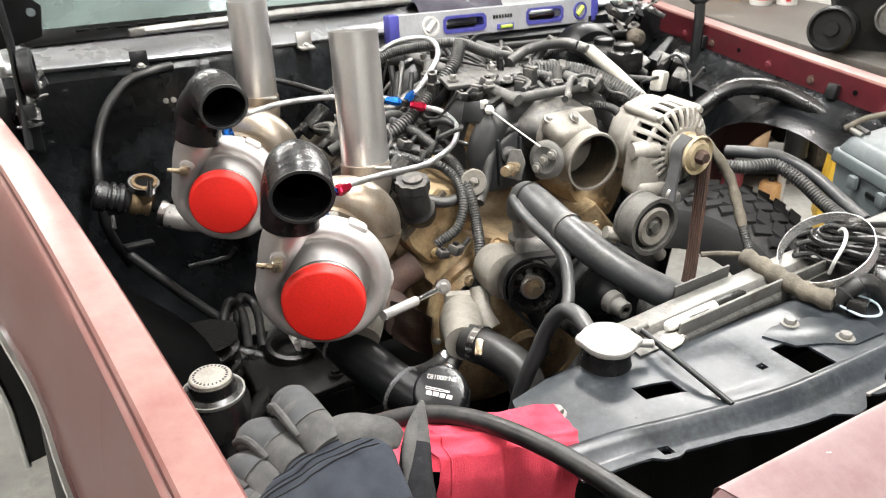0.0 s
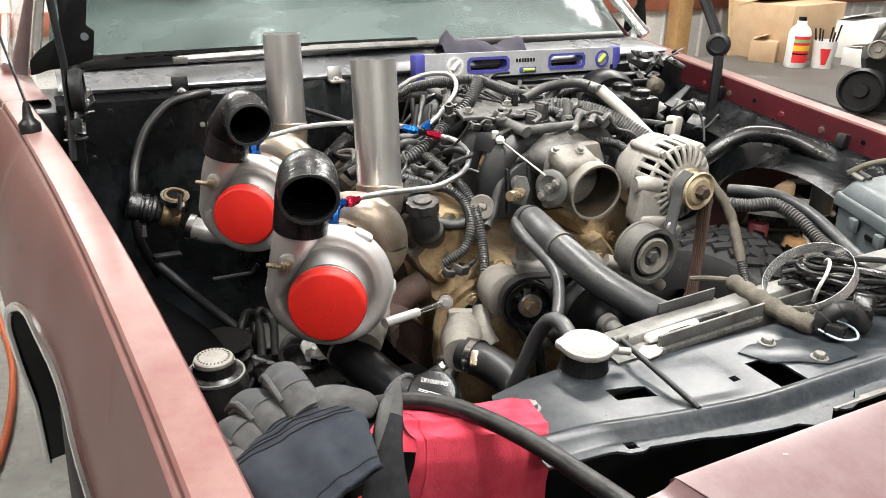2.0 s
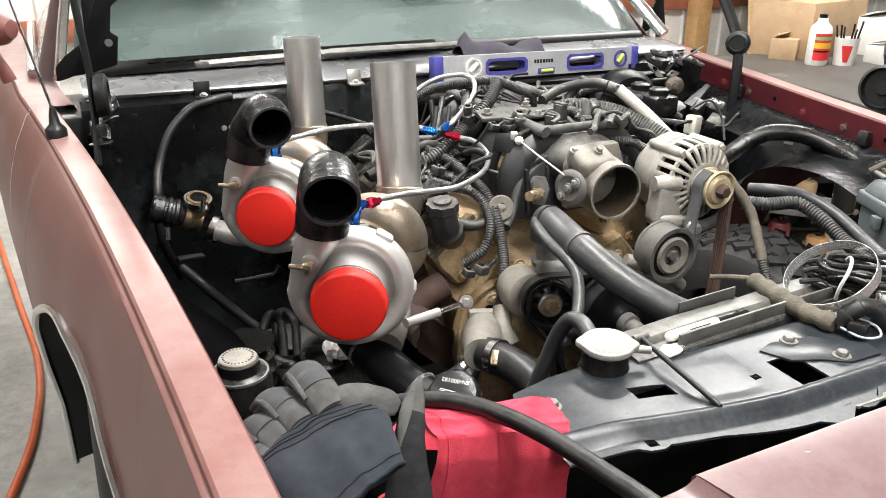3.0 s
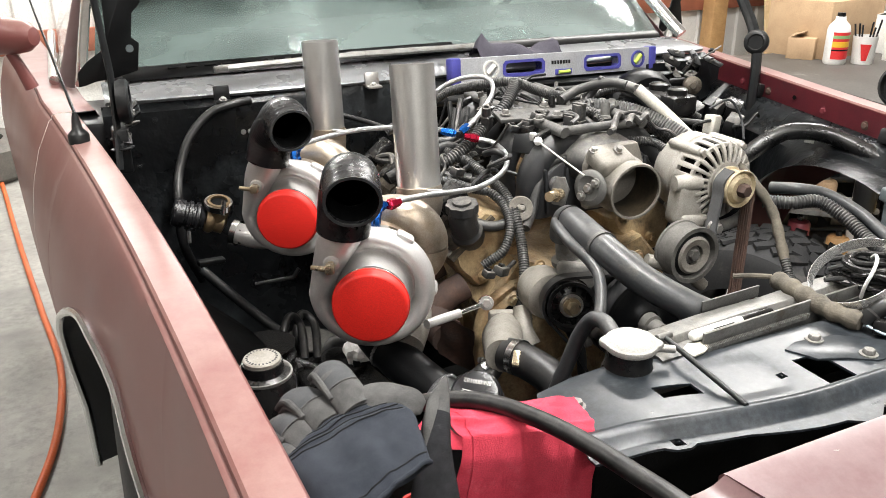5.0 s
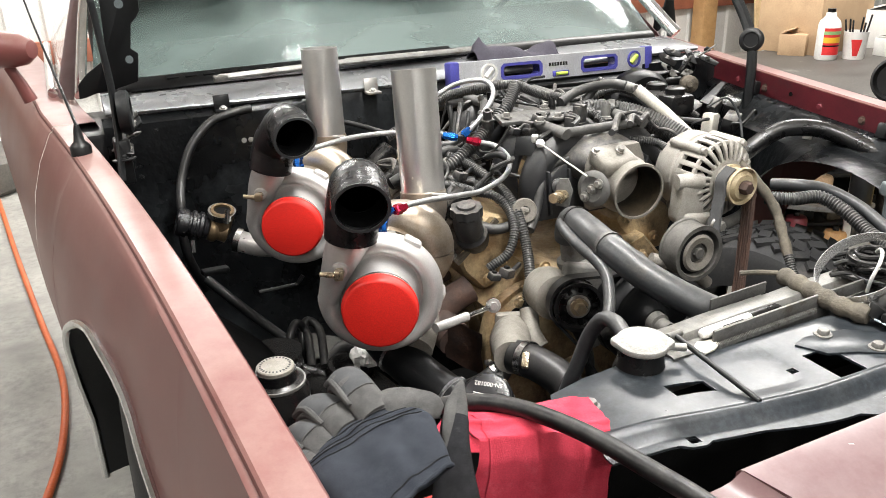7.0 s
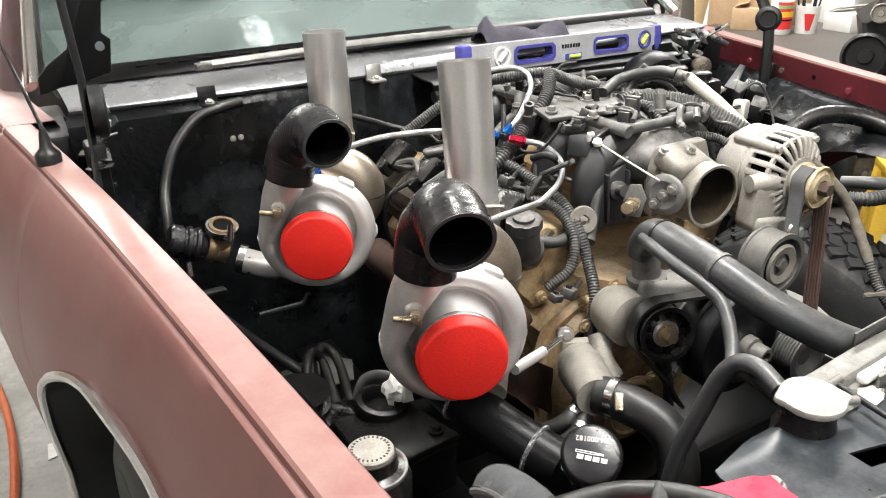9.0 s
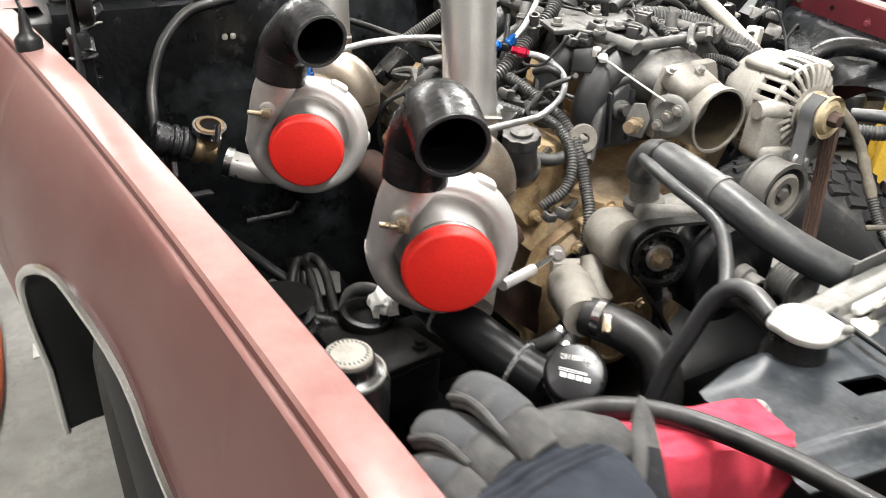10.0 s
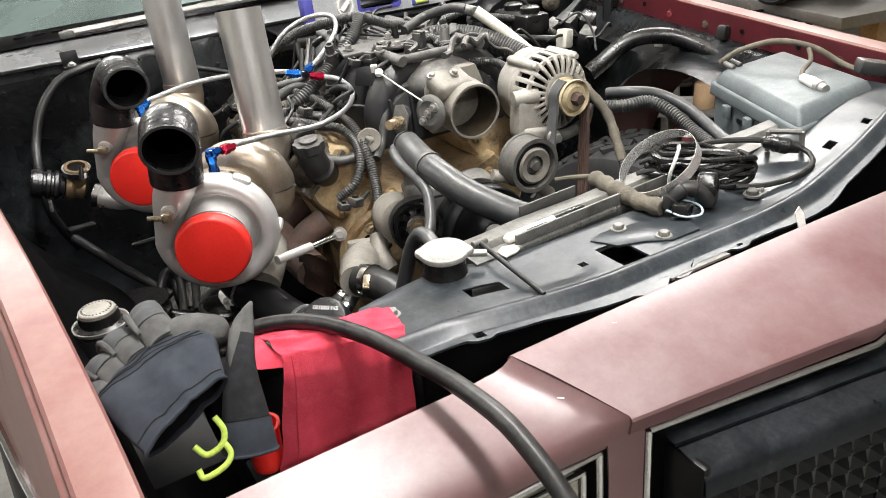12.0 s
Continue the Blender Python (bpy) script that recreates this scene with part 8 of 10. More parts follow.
part("lead", bm, CLOTH_TAPE, hn)
bm = bmesh.new()
rings(bm, [Vector((0.050, 0.215, 0.833)), Vector((0.064, 0.205, 0.832)), Vector((0.076, 0.198, 0.831))], [0.006, 0.0055, 0.004], 10)
part("bullet_plug", bm, ZINC, hn)
bm = bmesh.new()
box(bm, (0.03, 0.022, 0.018), pose(0.052, 0.170, 0.828, 0, 10, 25), 0.003)
part("plug", bm, PLASTIC_BLACK, hn)
CLEAR = mat("pale_blue_wire", (0.45, 0.55, 0.62), (0.4, 0.5, 0.56), 0.3, 0, 20, 300, 0.02)
bm = bmesh.new()
tube(bm, [(0.035, 0.182, 0.828), (0.040, 0.155, 0.826), (0.062, 0.146, 0.826), (0.078, 0.162, 0.828), (0.070, 0.182, 0.832), (0.05, 0.190, 0.836)], 0.0016, 6)
part("loop_wire", bm, CLEAR, hn, "pale thin wire loop")

cw = thing("cable_coil", "coil of black cable held by a white tie", "cable coil", (0.2, 0.28, 0.82))
for k in range(11):
    # flattened turns lying on each other, drawn together where the tie holds them
    bm = bmesh.new()
    u, w = Vector((0.66, -0.75, 0)), Vector((0.75, 0.66, 0))
    c = Vector((0.158 + 0.005 * math.sin(k * 2.1), 0.240 + 0.005 * math.cos(k * 1.7), 0.832 + 0.0034 * k))
    la, lb = 0.079 - 0.0022 * ((k * 4) % 11), 0.036 - 0.0014 * ((k * 3) % 11)
    pts = []
    for j in range(33):
        t = 2 * math.pi * j / 32
        pinch = 1 - 0.30 * math.exp(-((math.cos(t) + 0.45) / 0.3) ** 2)
        pts.append(c + u * (la * math.cos(t)) + w * (lb * pinch * math.sin(t)) + Vector((0, 0, 0.006 * math.sin(2 * t + k) - 0.010 * max(0, math.cos(t)) * k / 11 + 0.004 * math.sin(t + k))))
    rings(bm, pts, 0.0042, 8)
    part("loop", bm, PLASTIC_BLACK, cw)
bm = bmesh.new()
tube(bm, [(0.104, 0.248, 0.824), (0.100, 0.242, 0.846), (0.108, 0.240, 0.868), (0.124, 0.250, 0.877), (0.142, 0.268, 0.872), (0.152, 0.284, 0.850)], 0.0026, 8)
part("tie", bm, WHITE_PLASTIC, cw, "white plastic tie")
for k, pts in enumerate(([(0.12, 0.27, 0.835), (0.098, 0.282, 0.84), (0.080, 0.290, 0.838)], [(0.125, 0.27, 0.85), (0.105, 0.285, 0.856), (0.090, 0.296, 0.850)], [(0.13, 0.275, 0.86), (0.115, 0.292, 0.864), (0.10, 0.305, 0.858)])):
    bm = bmesh.new()
    tube(bm, pts, 0.0038, 8)
    part("loose_end", bm, RUBBER, cw)
hose([(0.165, 0.178, 0.826), (0.205, 0.158, 0.824), (0.262, 0.150, 0.824), (0.312, 0.163, 0.826), (0.332, 0.184, 0.832), (0.326, 0.202, 0.840)], 0.0042, "black sensor cable looping over the panel", RUBBER, "sensor_cable", "cable", "sensor cables", 8)
hose([(0.185, 0.292, 0.845), (0.228, 0.291, 0.848), (0.27, 0.268, 0.848), (0.300, 0.243, 0.846)], 0.0048, "straight black sensor cable by the coil", RUBBER, "sensor_cable", "cable", "sensor cables", 8)
sc = thing("sensor_plug", "black sensor plug in a grey bracket", "sensor", (0.32, 0.22, 0.83))
bm = bmesh.new()
rings(bm, [Vector((0.290, 0.238, 0.846)), Vector((0.296, 0.233, 0.846)), Vector((0.302, 0.225, 0.845)), Vector((0.316, 0.211, 0.841)), Vector((0.318, 0.209, 0.840)), Vector((0.328, 0.200, 0.838))], [0.006, 0.011, 0.013, 0.013, 0.010, 0.0095], 16)
part("plug", bm, PLASTIC_BLACK, sc)
bm = bmesh.new()
for a, b2_ in (((0.314, 0.246, 0.857), (0.344, 0.209, 0.857)), ((0.344, 0.209, 0.857), (0.345, 0.207, 0.826)), ((0.314, 0.246, 0.857), (0.312, 0.244, 0.826))):
    rings(bm, [Vector(a), Vector(b2_)], 0.0045, 8)
part("bracket", bm, GREY_METAL, sc)
rg = thing("band_clamp_ring", "bright wide steel band clamp lying on the cables", "clamp", (0.15, 0.32, 0.83))
bm = bmesh.new()
RM = axis_to((0.080, 0.244, 0.866), (-0.56, 0.10, 0.82))
lathe(bm, [(0.0592, -0.0085), (0.0600, -0.0085), (0.0600, 0.0085), (0.0592, 0.0085)], RM, 56, True)
part("band", bm, BAND_STEEL, rg)
bm = bmesh.new()
lathe(bm, [(0.004, -0.002), (0.008, -0.002), (0.008, 0.002), (0.004, 0.002)], axis_to((0.045, 0.192, 0.838), (-0.2, -0.5, 0.8)), 16, True)
box(bm, (0.016, 0.008, 0.008), pose(0.035, 0.205, 0.834, 0, 0, 20), 0.002)
part("bolt_eye", bm, CHROME, rg)
# horn or dark bracket behind the cable coil
bm = bmesh.new()
rings(bm, spline([(0.040, 0.190, 0.826), (0.052, 0.186, 0.842), (0.070, 0.182, 0.850), (0.088, 0.174, 0.843), (0.098, 0.166, 0.826)]), [0.010, 0.0105, 0.011, 0.0115, 0.012, 0.0125, 0.013] * 4 + [0.0135] * 5, 12)
block = thing("mount_clamp", "dark rubber-lined mount clamp on the panel", "clamp", (0.1, 0.18, 0.82))
bm2 = bmesh.new()
plate(bm2, [(-0.022, -0.014), (0.020, -0.014), (0.024, 0.012), (0.012, 0.030), (-0.004, 0.034), (-0.020, 0.020)], 0.028, pose(0.100, 0.190, 0.832, 90, 0, 35), 0.005)
part("body", bm2, PLASTIC_BLACK, block)
bm2 = bmesh.new()
hexhead(bm2, pose(0.173, 0.154, 0.8185, 0, 0, 20), 0.009, 0.009)
part("bolt", bm2, DUSTY_DARK, block)
solo("rubber_grommet_hose", bm, RUBBER, "short thick black rubber hose piece", "hose")

# grey plastic box
bx = thing("plastic_box", "dusty grey plastic box with a lid", "battery box", (0.56, 0.40, 0.6))
c0, c1, c2, c3 = Vector((0.388, 0.246, 0)), Vector((0.640, 0.270, 0)), Vector((0.735, 0.562, 0)), Vector((0.512, 0.550, 0))


def prism(bm, corners, zs, bevel, taper=1.0):
    t = bmesh.new()
    m0 = sum(corners, Vector()) / len(corners)
    lo = [t.verts.new((p.x, p.y, zs[0])) for p in corners]
    hi = [t.verts.new((m0.x + (p.x - m0.x) * taper, m0.y + (p.y - m0.y) * taper, zs[1])) for p in corners]
    t.faces.new(lo[::-1])
    t.faces.new(hi)
    n = len(corners)
    for k in range(n):
        t.faces.new((lo[k], lo[(k + 1) % n], hi[(k + 1) % n], hi[k]))
    bmesh.ops.bevel(t, geom=t.edges[:], offset=bevel, segments=3, affect="EDGES", profile=0.5)
    add(bm, t)


mid = (c0 + c1 + c2 + c3) / 4
bm = bmesh.new()
prism(bm, [mid + (c - mid) * 0.90 for c in (c0, c1, c2, c3)], (0.60, 0.822), 0.012, 1.05)
part("body", bm, PLASTIC_GREY, bx)
bm = bmesh.new()
prism(bm, [c0, c1, c2, c3], (0.812, 0.838), 0.005, 0.985)
lid = part("lid", bm, PLASTIC_GREY, bx)
bm = bmesh.new()
prism(bm, [mid + (c - mid) * 0.97 for c in (c0, c1, c2, c3)], (0.832, 0.864), 0.010, 0.86)
part("lid_panel", bm, PLASTIC_GREY, lid)
for k in range(3):
    bm = bmesh.new()
    p = c3.lerp(c0, 0.25 + 0.25 * k)
    box(bm, (0.02, 0.012, 0.025), pose(p.x - 0.003, p.y, 0.80, 0, 0, 70), 0.003)
    part("latch", bm, PLASTIC_GREY, bx)
bm = bmesh.new()
p = c3.lerp(c0, 0.55)
box(bm, (0.13, 0.006, 0.010), pose(p.x + 0.0065, p.y - 0.0, 0.790, 0, 0, 68), 0.002)
part("slot", bm, BLACK_SATIN, bx, "dark recessed slot")
for k, (x, y, z) in enumerate(((0.535, 0.520, 0.866), (0.556, 0.522, 0.866))):
    bm = bmesh.new()
    rings(bm, [Vector((x, y - 0.008, z)), Vector((x, y + 0.016, z + 0.005))], 0.006, 12)
    part("nipple", bm, PLASTIC_DUSTY if k else GREY_METAL, lid)
ss = thing("oxygen_sensor", "pale sensor with a cloth lead on the box lid", "sensor", (0.53, 0.33, 0.865))
bm = bmesh.new()
rings(bm, [Vector((0.545, 0.365, 0.871)), Vector((0.535, 0.340, 0.871)), Vector((0.528, 0.322, 0.869))], [0.008, 0.010, 0.010], 14)
part("boot", bm, WHITE_PLASTIC, ss)
bm = bmesh.new()
lathe(bm, [(0, -0.004), (0.011, -0.004), (0.011, 0.006), (0.0085, 0.008), (0.0085, 0.02), (0, 0.022)], axis_to((0.527, 0.319, 0.869), (-0.3, -0.92, -0.1)), 12)
part("nut_and_tip", bm, ZINC, ss)
bm = bmesh.new()
tube(bm, [(0.53, 0.545, 0.872), (0.56, 0.52, 0.895), (0.60, 0.47, 0.912), (0.64, 0.42, 0.900), (0.665, 0.375, 0.872), (0.672, 0.345, 0.862)], 0.0055, 10)
part("lead", bm, CLOTH_TAPE, ss, "brown cloth-covered lead")
bm = bmesh.new()
tube(bm, [(0.635, 0.425, 0.898), (0.61, 0.40, 0.885), (0.57, 0.385, 0.876), (0.547, 0.368, 0.872)], 0.0045, 10)
part("lead_branch", bm, CLOTH_TAPE, ss)
bm = bmesh.new()
box(bm, (0.055, 0.034, 0.026), pose(0.685, 0.325, 0.868, 0, 12, -32), 0.004)
part("plug", bm, PLASTIC_DUSTY, ss)

# ---- near corner: reservoir, steering box, tools ----
rs = thing("fluid_reservoir", "black fluid reservoir with a silvery stamped cap", "reservoir", (-0.682, 0.42, 0.75))
bm = bmesh.new()
lathe(bm, [(0, -0.14), (0.035, -0.14), (0.038, -0.03), (0.0335, -0.022), (0.0335, -0.017), (0.026, -0.014), (0.024, -0.002), (0, -0.002)], pose(-0.682, 0.42, 0.832), 30)
part("body", bm, PLASTIC_BLACK, rs)
bm = bmesh.new()
lathe(bm, [(0.024, -0.020), (0.0345, -0.020), (0.0345, -0.0165), (0.024, -0.0165)], pose(-0.682, 0.42, 0.832), 30, True)
part("collar", bm, GREY_METAL, rs)
bm = bmesh.new()
lathe(bm, [(0, -0.006), (0.0215, -0.006), (0.0225, -0.003), (0.0222, 0.002), (0.0205, 0.0035), (0, 0.0035)], pose(-0.682, 0.42, 0.832), 40)
pcap = part("cap", bm, DIRTY_ALU, rs, "silvery stamped cap")
for k in range(26):
    bm = bmesh.new()
    a = 2 * math.pi * k / 26
    box(bm, (0.0025, 0.0016, 0.0008), pose(-0.682, 0.42, 0.8358) @ Matrix.Rotation(a, 4, "Z") @ Matrix.Translation((0.0175, 0, 0)))
    part("stamp_bar", bm, BLACK_DUSTY, pcap)
sb = thing("steering_box", "greasy black steering gear low on the frame", "steering box", (-0.47, 0.82, 0.4))
GREASE = mat("greasy_black_iron", (0.006, 0.006, 0.006), (0.012, 0.0115, 0.011), 0.22, 0.1, 18, 250, 0.5, (0.05, 0.048, 0.044), 0.22, 26, rough_var=0.15, edge=0.25)
top4 = [Vector((-0.552, 0.722, 0)), Vector((-0.385, 0.742, 0)), Vector((-0.432, 0.945, 0)), Vector((-0.545, 0.915, 0))]
bm = bmesh.new()
prism(bm, top4, (0.33, 0.512), 0.012, 0.98)
bmesh.ops.subdivide_edges(bm, edges=bm.edges[:], cuts=2, use_grid_fill=True)
for v in bm.verts:
    v.co += Vector((noise.noise(v.co * 22), noise.noise(v.co * 22 + Vector((9, 2, 4))), 0.8 * noise.noise(v.co * 20 + Vector((1, 7, 3))))) * 0.006
part("case", bm, GREASE, sb, sharp=40)
m0 = sum(top4, Vector()) / 4
bm = bmesh.new()
prism(bm, [m0 + (p - m0) * 1.03 for p in top4], (0.513, 0.526), 0.004, 0.97)
bmesh.ops.subdivide_edges(bm, edges=bm.edges[:], cuts=3, use_grid_fill=True)
for v in bm.verts:
    v.co.z += 0.004 * noise.noise(v.co * 24) + 0.006 * noise.noise(v.co * 9)
part("cover", bm, GREASE, sb, sharp=40)
bm = bmesh.new()
lathe(bm, [(0.026, 0.0), (0.044, 0.0), (0.046, 0.012), (0.042, 0.022), (0.034, 0.024), (0.028, 0.016)], pose(-0.462, 0.868, 0.522, 8, 6, 0), 30, True)
part("adjuster", bm, GREASE, sb)
bm = bmesh.new()
rings(bm, spline([(-0.495, 0.905, 0.53), (-0.462, 0.915, 0.556), (-0.425, 0.890, 0.556), (-0.412, 0.845, 0.535)], 6), [0.003 + 0.009 * math.sin(math.pi * i / 18) for i in range(19)], 8, True, 0.4)
part("dust_lip", bm, RUBBER, sb)
for x, y in ((-0.528, 0.752), (-0.415, 0.765), (-0.450, 0.915), (-0.522, 0.890)):
    bm = bmesh.new()
    hexhead(bm, pose(x, y, 0.527, 0, 0, 20), 0.009, 0.010)
    part("bolt", bm, GREASE, sb)
bm = bmesh.new()
lathe(bm, [(0, -0.01), (0.013, -0.01), (0.012, 0.006), (0.008, 0.008), (0.008, 0.030), (0, 0.030)], pose(-0.440, 0.842, 0.518), 16)
part("stud", bm, BLACK_SATIN, sb)
bm = bmesh.new()
t = bmesh.new()
bmesh.ops.create_icosphere(t, subdivisions=3, radius=0.024)
for v in t.verts:
    v.co *= 1 + 0.45 * noise.noise(v.co * 70) + 0.2 * noise.noise(v.co * 190)
    v.co.z *= 1.2
add(bm, t, pose(-0.432, 0.850, 0.566, 20, 30, 0))
solo("tissue_plug", bm, WHITE_PLASTIC, "crumpled white paper plug in a port", "paper", smooth=False)
for k, pts in enumerate(([(-0.545, 0.95, 0.50), (-0.55, 0.965, 0.56), (-0.525, 1.0, 0.585), (-0.505, 1.0, 0.555), (-0.525, 0.90, 0.535)], [(-0.515, 0.98, 0.48), (-0.515, 1.0, 0.545), (-0.495, 1.03, 0.57), (-0.475, 1.01, 0.55), (-0.50, 0.90, 0.53)], [(-0.57, 0.93, 0.45), (-0.575, 0.95, 0.52), (-0.56, 0.93, 0.545), (-0.54, 0.88, 0.53)])):
    hose(pts, 0.0085, "black steering hose loop", RUBBER, "steering_hose", "hose", "steering hoses")
tr = thing("tie_bar", "dusty black steel bar in the wheelhouse", "bar", (-0.6, 0.95, 0.6))
bm = bmesh.new()
rings(bm, [Vector((-0.665, 1.14, 0.655)), Vector((-0.60, 1.05, 0.60)), Vector((-0.53, 0.98, 0.54))], 0.010, 10)
part("bar", bm, BLACK_DUSTY, tr)
bm = bmesh.new()
box(bm, (0.055, 0.02, 0.012), pose(-0.645, 1.15, 0.668, 0, 5, 10), 0.003)
part("end_clip", bm, BLACK_DUSTY, tr)
bm = bmesh.new()
rings(bm, [Vector((-0.56, 1.16, 0.595)), Vector((-0.48, 1.15, 0.60)), Vector((-0.465, 1.15, 0.618))], 0.005, 8)
solo("brake_line", bm, BLACK_DUSTY, "thin black bent brake line", "pipe")
for k, (pts, r) in enumerate((([(-0.70, 0.80, 0.52), (-0.62, 0.86, 0.54), (-0.52, 0.90, 0.50), (-0.44, 0.92, 0.46)], 0.016), ([(-0.68, 0.98, 0.58), (-0.60, 0.93, 0.56), (-0.50, 0.88, 0.52)], 0.011), ([(-0.66, 0.62, 0.50), (-0.58, 0.72, 0.52), (-0.50, 0.84, 0.50)], 0.018))):
    hose(pts, r, "greasy black suspension link", GREASE, "suspension_link", "link", "suspension links")
bm = bmesh.new()
ribbed(bm, [(-0.60, 0.88, 0.42), (-0.60, 0.88, 0.60)], 0.055, 0.03, 0.018, 18)
solo("coil_spring", bm, GREASE, "greasy black coil spring beside the frame", "spring")
bm = bmesh.new()
plate(bm, [(-0.05, -0.02), (0.04, -0.03), (0.06, 0.01), (0.02, 0.04), (-0.04, 0.03)], 0.004, pose(-0.475, 1.12, 0.45, 14, 6, 10) @ Matrix.Diagonal((1.5, 1.3, 1, 1)), 0.001)
solo("grey_plate", bm, GREY_METAL, "small bare metal plate in the wheelhouse", "plate")
# wing of the support under the gloves, its black standing in for shadow there
bm = bmesh.new()
sheet(bm, [-0.705, -0.66, -0.62, -0.55, -0.50], [0.11, 0.15, 0.19, 0.24, 0.275], [(-0.62, -0.4, 0.0, 0.24)], lambda x, y: 0.785 + 0.06 * (y - 0.16), -0.003)
part("side_wing", bm, BLACK_SATIN, sup, "side wing of the support, black for the shadow under the gloves", smooth=False)

# ---- gloves, rag, cable ----
GLOVE_BACK = mat("navy_knit_fabric", (0.030, 0.035, 0.046), (0.044, 0.050, 0.062), 0.92, 0, 40, 1800, 0.9, (0.06, 0.065, 0.074), 0.22, 30, edge=0.3, spec=0.2)
GLOVE_LINING = mat("black_fleece", (0.008, 0.008, 0.009), (0.012, 0.012, 0.013), 0.95, 0, 40, 900, 0.6, spec=0.1)
GLOVE_GREY = mat("grey_suede", (0.070, 0.069, 0.068), (0.115, 0.113, 0.110), 0.92, 0, 45, 1400, 0.8, (0.15, 0.146, 0.138), 0.24, 34, edge=0.25, spec=0.15)
GLOVE_RIB = mat("dark_rib_knit", (0.014, 0.014, 0.016), (0.026, 0.026, 0.029), 0.92, 0, 60, 1500, 0.6, (0.05, 0.05, 0.052), 0.2, 40, spec=0.2)
GLOVE_KNIT = mat("grey_stretch_knit", (0.055, 0.057, 0.060), (0.080, 0.082, 0.085), 0.92, 0, 50, 1500, 0.6, (0.11, 0.11, 0.11), 0.2, 40, spec=0.2)
GREEN_LOOP = mat("lime_cord", (0.48, 0.62, 0.10), (0.42, 0.55, 0.09), 0.6, 0, 30, 700, 0.1)


def sleeve(bm, path, half, up, seg=24, caps=True):
    """A flattened tube; half holds (half width, half height) along it and up is the side that it shows."""
    rows = []
    up = Vector(up)
    for i, p in enumerate(path):
        d = (path[min(i + 1, len(path) - 1)] - path[max(i - 1, 0)]).normalized()
        u = d.cross(up).normalized()
        v = u.cross(d).normalized()
        w, h = half[i]
        rows.append([p + u * (w * math.cos(2 * math.pi * k / seg)) + v * (h * math.sin(2 * math.pi * k / seg)) for k in range(seg)])
    vs = loft(bm, rows, True)
    if caps:
        bm.faces.new(vs[0][::-1])
        bm.faces.new(vs[-1])
    return rows


def blend(pairs, n):
    """n smooth steps through a few (half width, half height) pairs."""
    pts = spline([(a, b, 0) for a, b in pairs], 12)
    return [(max(0.0005, pts[round(i * (len(pts) - 1) / (n - 1))].x), max(0.0005, pts[round(i * (len(pts) - 1) / (n - 1))].y)) for i in range(n)]


gl = thing("work_glove", "dark navy mechanic's glove with grey suede fingers", "glove", (-0.64, 0.17, 0.80), "work gloves")
BACK_N = Vector((-0.30, -0.05, 0.95)).normalized()
# from the open wrist to the knuckles: the two sides of the hand, then how far it swells and hangs
HAND_L = [(-0.688, 0.072, 0.853), (-0.698, 0.105, 0.856), (-0.706, 0.140, 0.857), (-0.710, 0.170, 0.856), (-0.707, 0.194, 0.853), (-0.698, 0.212, 0.850)]
HAND_R = [(-0.604, 0.094, 0.886), (-0.600, 0.115, 0.889), (-0.597, 0.138, 0.892), (-0.594, 0.158, 0.893), (-0.604, 0.182, 0.892), (-0.622, 0.202, 0.888)]
HAND_H = [(0.010, 0.040), (0.013, 0.034), (0.015, 0.028), (0.016, 0.024), (0.013, 0.022), (0.007, 0.016)]
hl, hr_, hh = spline(HAND_L, 7), spline(HAND_R, 7), spline([(a, b, 0) for a, b in HAND_H], 7)


def hand_row(i, inset=0.0, n=72):
    """One slack section of the hand, with drag folds and two stitched tucks behind the knuckles."""
    a, b = hl[i], hr_[i]
    mid_, u = (a + b) / 2, (b - a) / 2
    w = u.length
    u = u / w
    out = []
    f = i / (len(hl) - 1)
    for k in range(n):
        t = 2 * math.pi * k / n
        c, q_ = math.cos(t), math.sin(t)
        lift = hh[i].x * (max(0.0, q_) ** 0.8) if q_ > 0 else hh[i].y * q_
        fold = 0.0040 * noise.noise(Vector((c * 1.6, 2.0 * f, 3.1))) + 0.0022 * noise.noise(Vector((c * 4.0 + 2 * f, 5.0 * f, 1.4)))
        if q_ > 0:
            line = f + 0.06 * c
            for at in (0.66, 0.76, 0.86):
                fold += 0.0019 * math.exp(-((line - at) / 0.022) ** 2) * min(1.0, 3 * q_)
            fold -= 0.0016 * math.exp(-((c - 0.34 - 0.30 * f) / 0.05) ** 2) * (1 - f)
            fold -= 0.0014 * math.exp(-((c + 0.30 - 0.2 * f) / 0.05) ** 2) * (1 - f)
            lift -= 0.006 * math.exp(-((c - 0.15) / 0.30) ** 2) * max(0.0, 0.30 - f)
        p = mid_ + u * (c * (w - inset)) + BACK_N * (lift * (1 - inset * 30) + fold)
        if q_ < 0:
            p.y -= 0.045 * q_ * max(0.0, 1 - 2 * f)
        out.append(p)
    return out


hand = [hand_row(i) for i in range(len(hl))]
bm = bmesh.new()
vs = loft(bm, hand, True)
bm.faces.new(vs[-1])
part("back", bm, GLOVE_BACK, gl, sharp=70)
bm = bmesh.new()
inner = [hand_row(i, 0.004) for i in range(0, 22)]
vs = loft(bm, inner, True)
bm.faces.new(vs[-1])
part("lining", bm, GLOVE_LINING, gl, "black fleece lining", sharp=70)
bm = bmesh.new()
rings(bm, hand[0] + [hand[0][0]], 0.0022, 8, False)
part("cuff_hem", bm, GLOVE_BACK, gl)
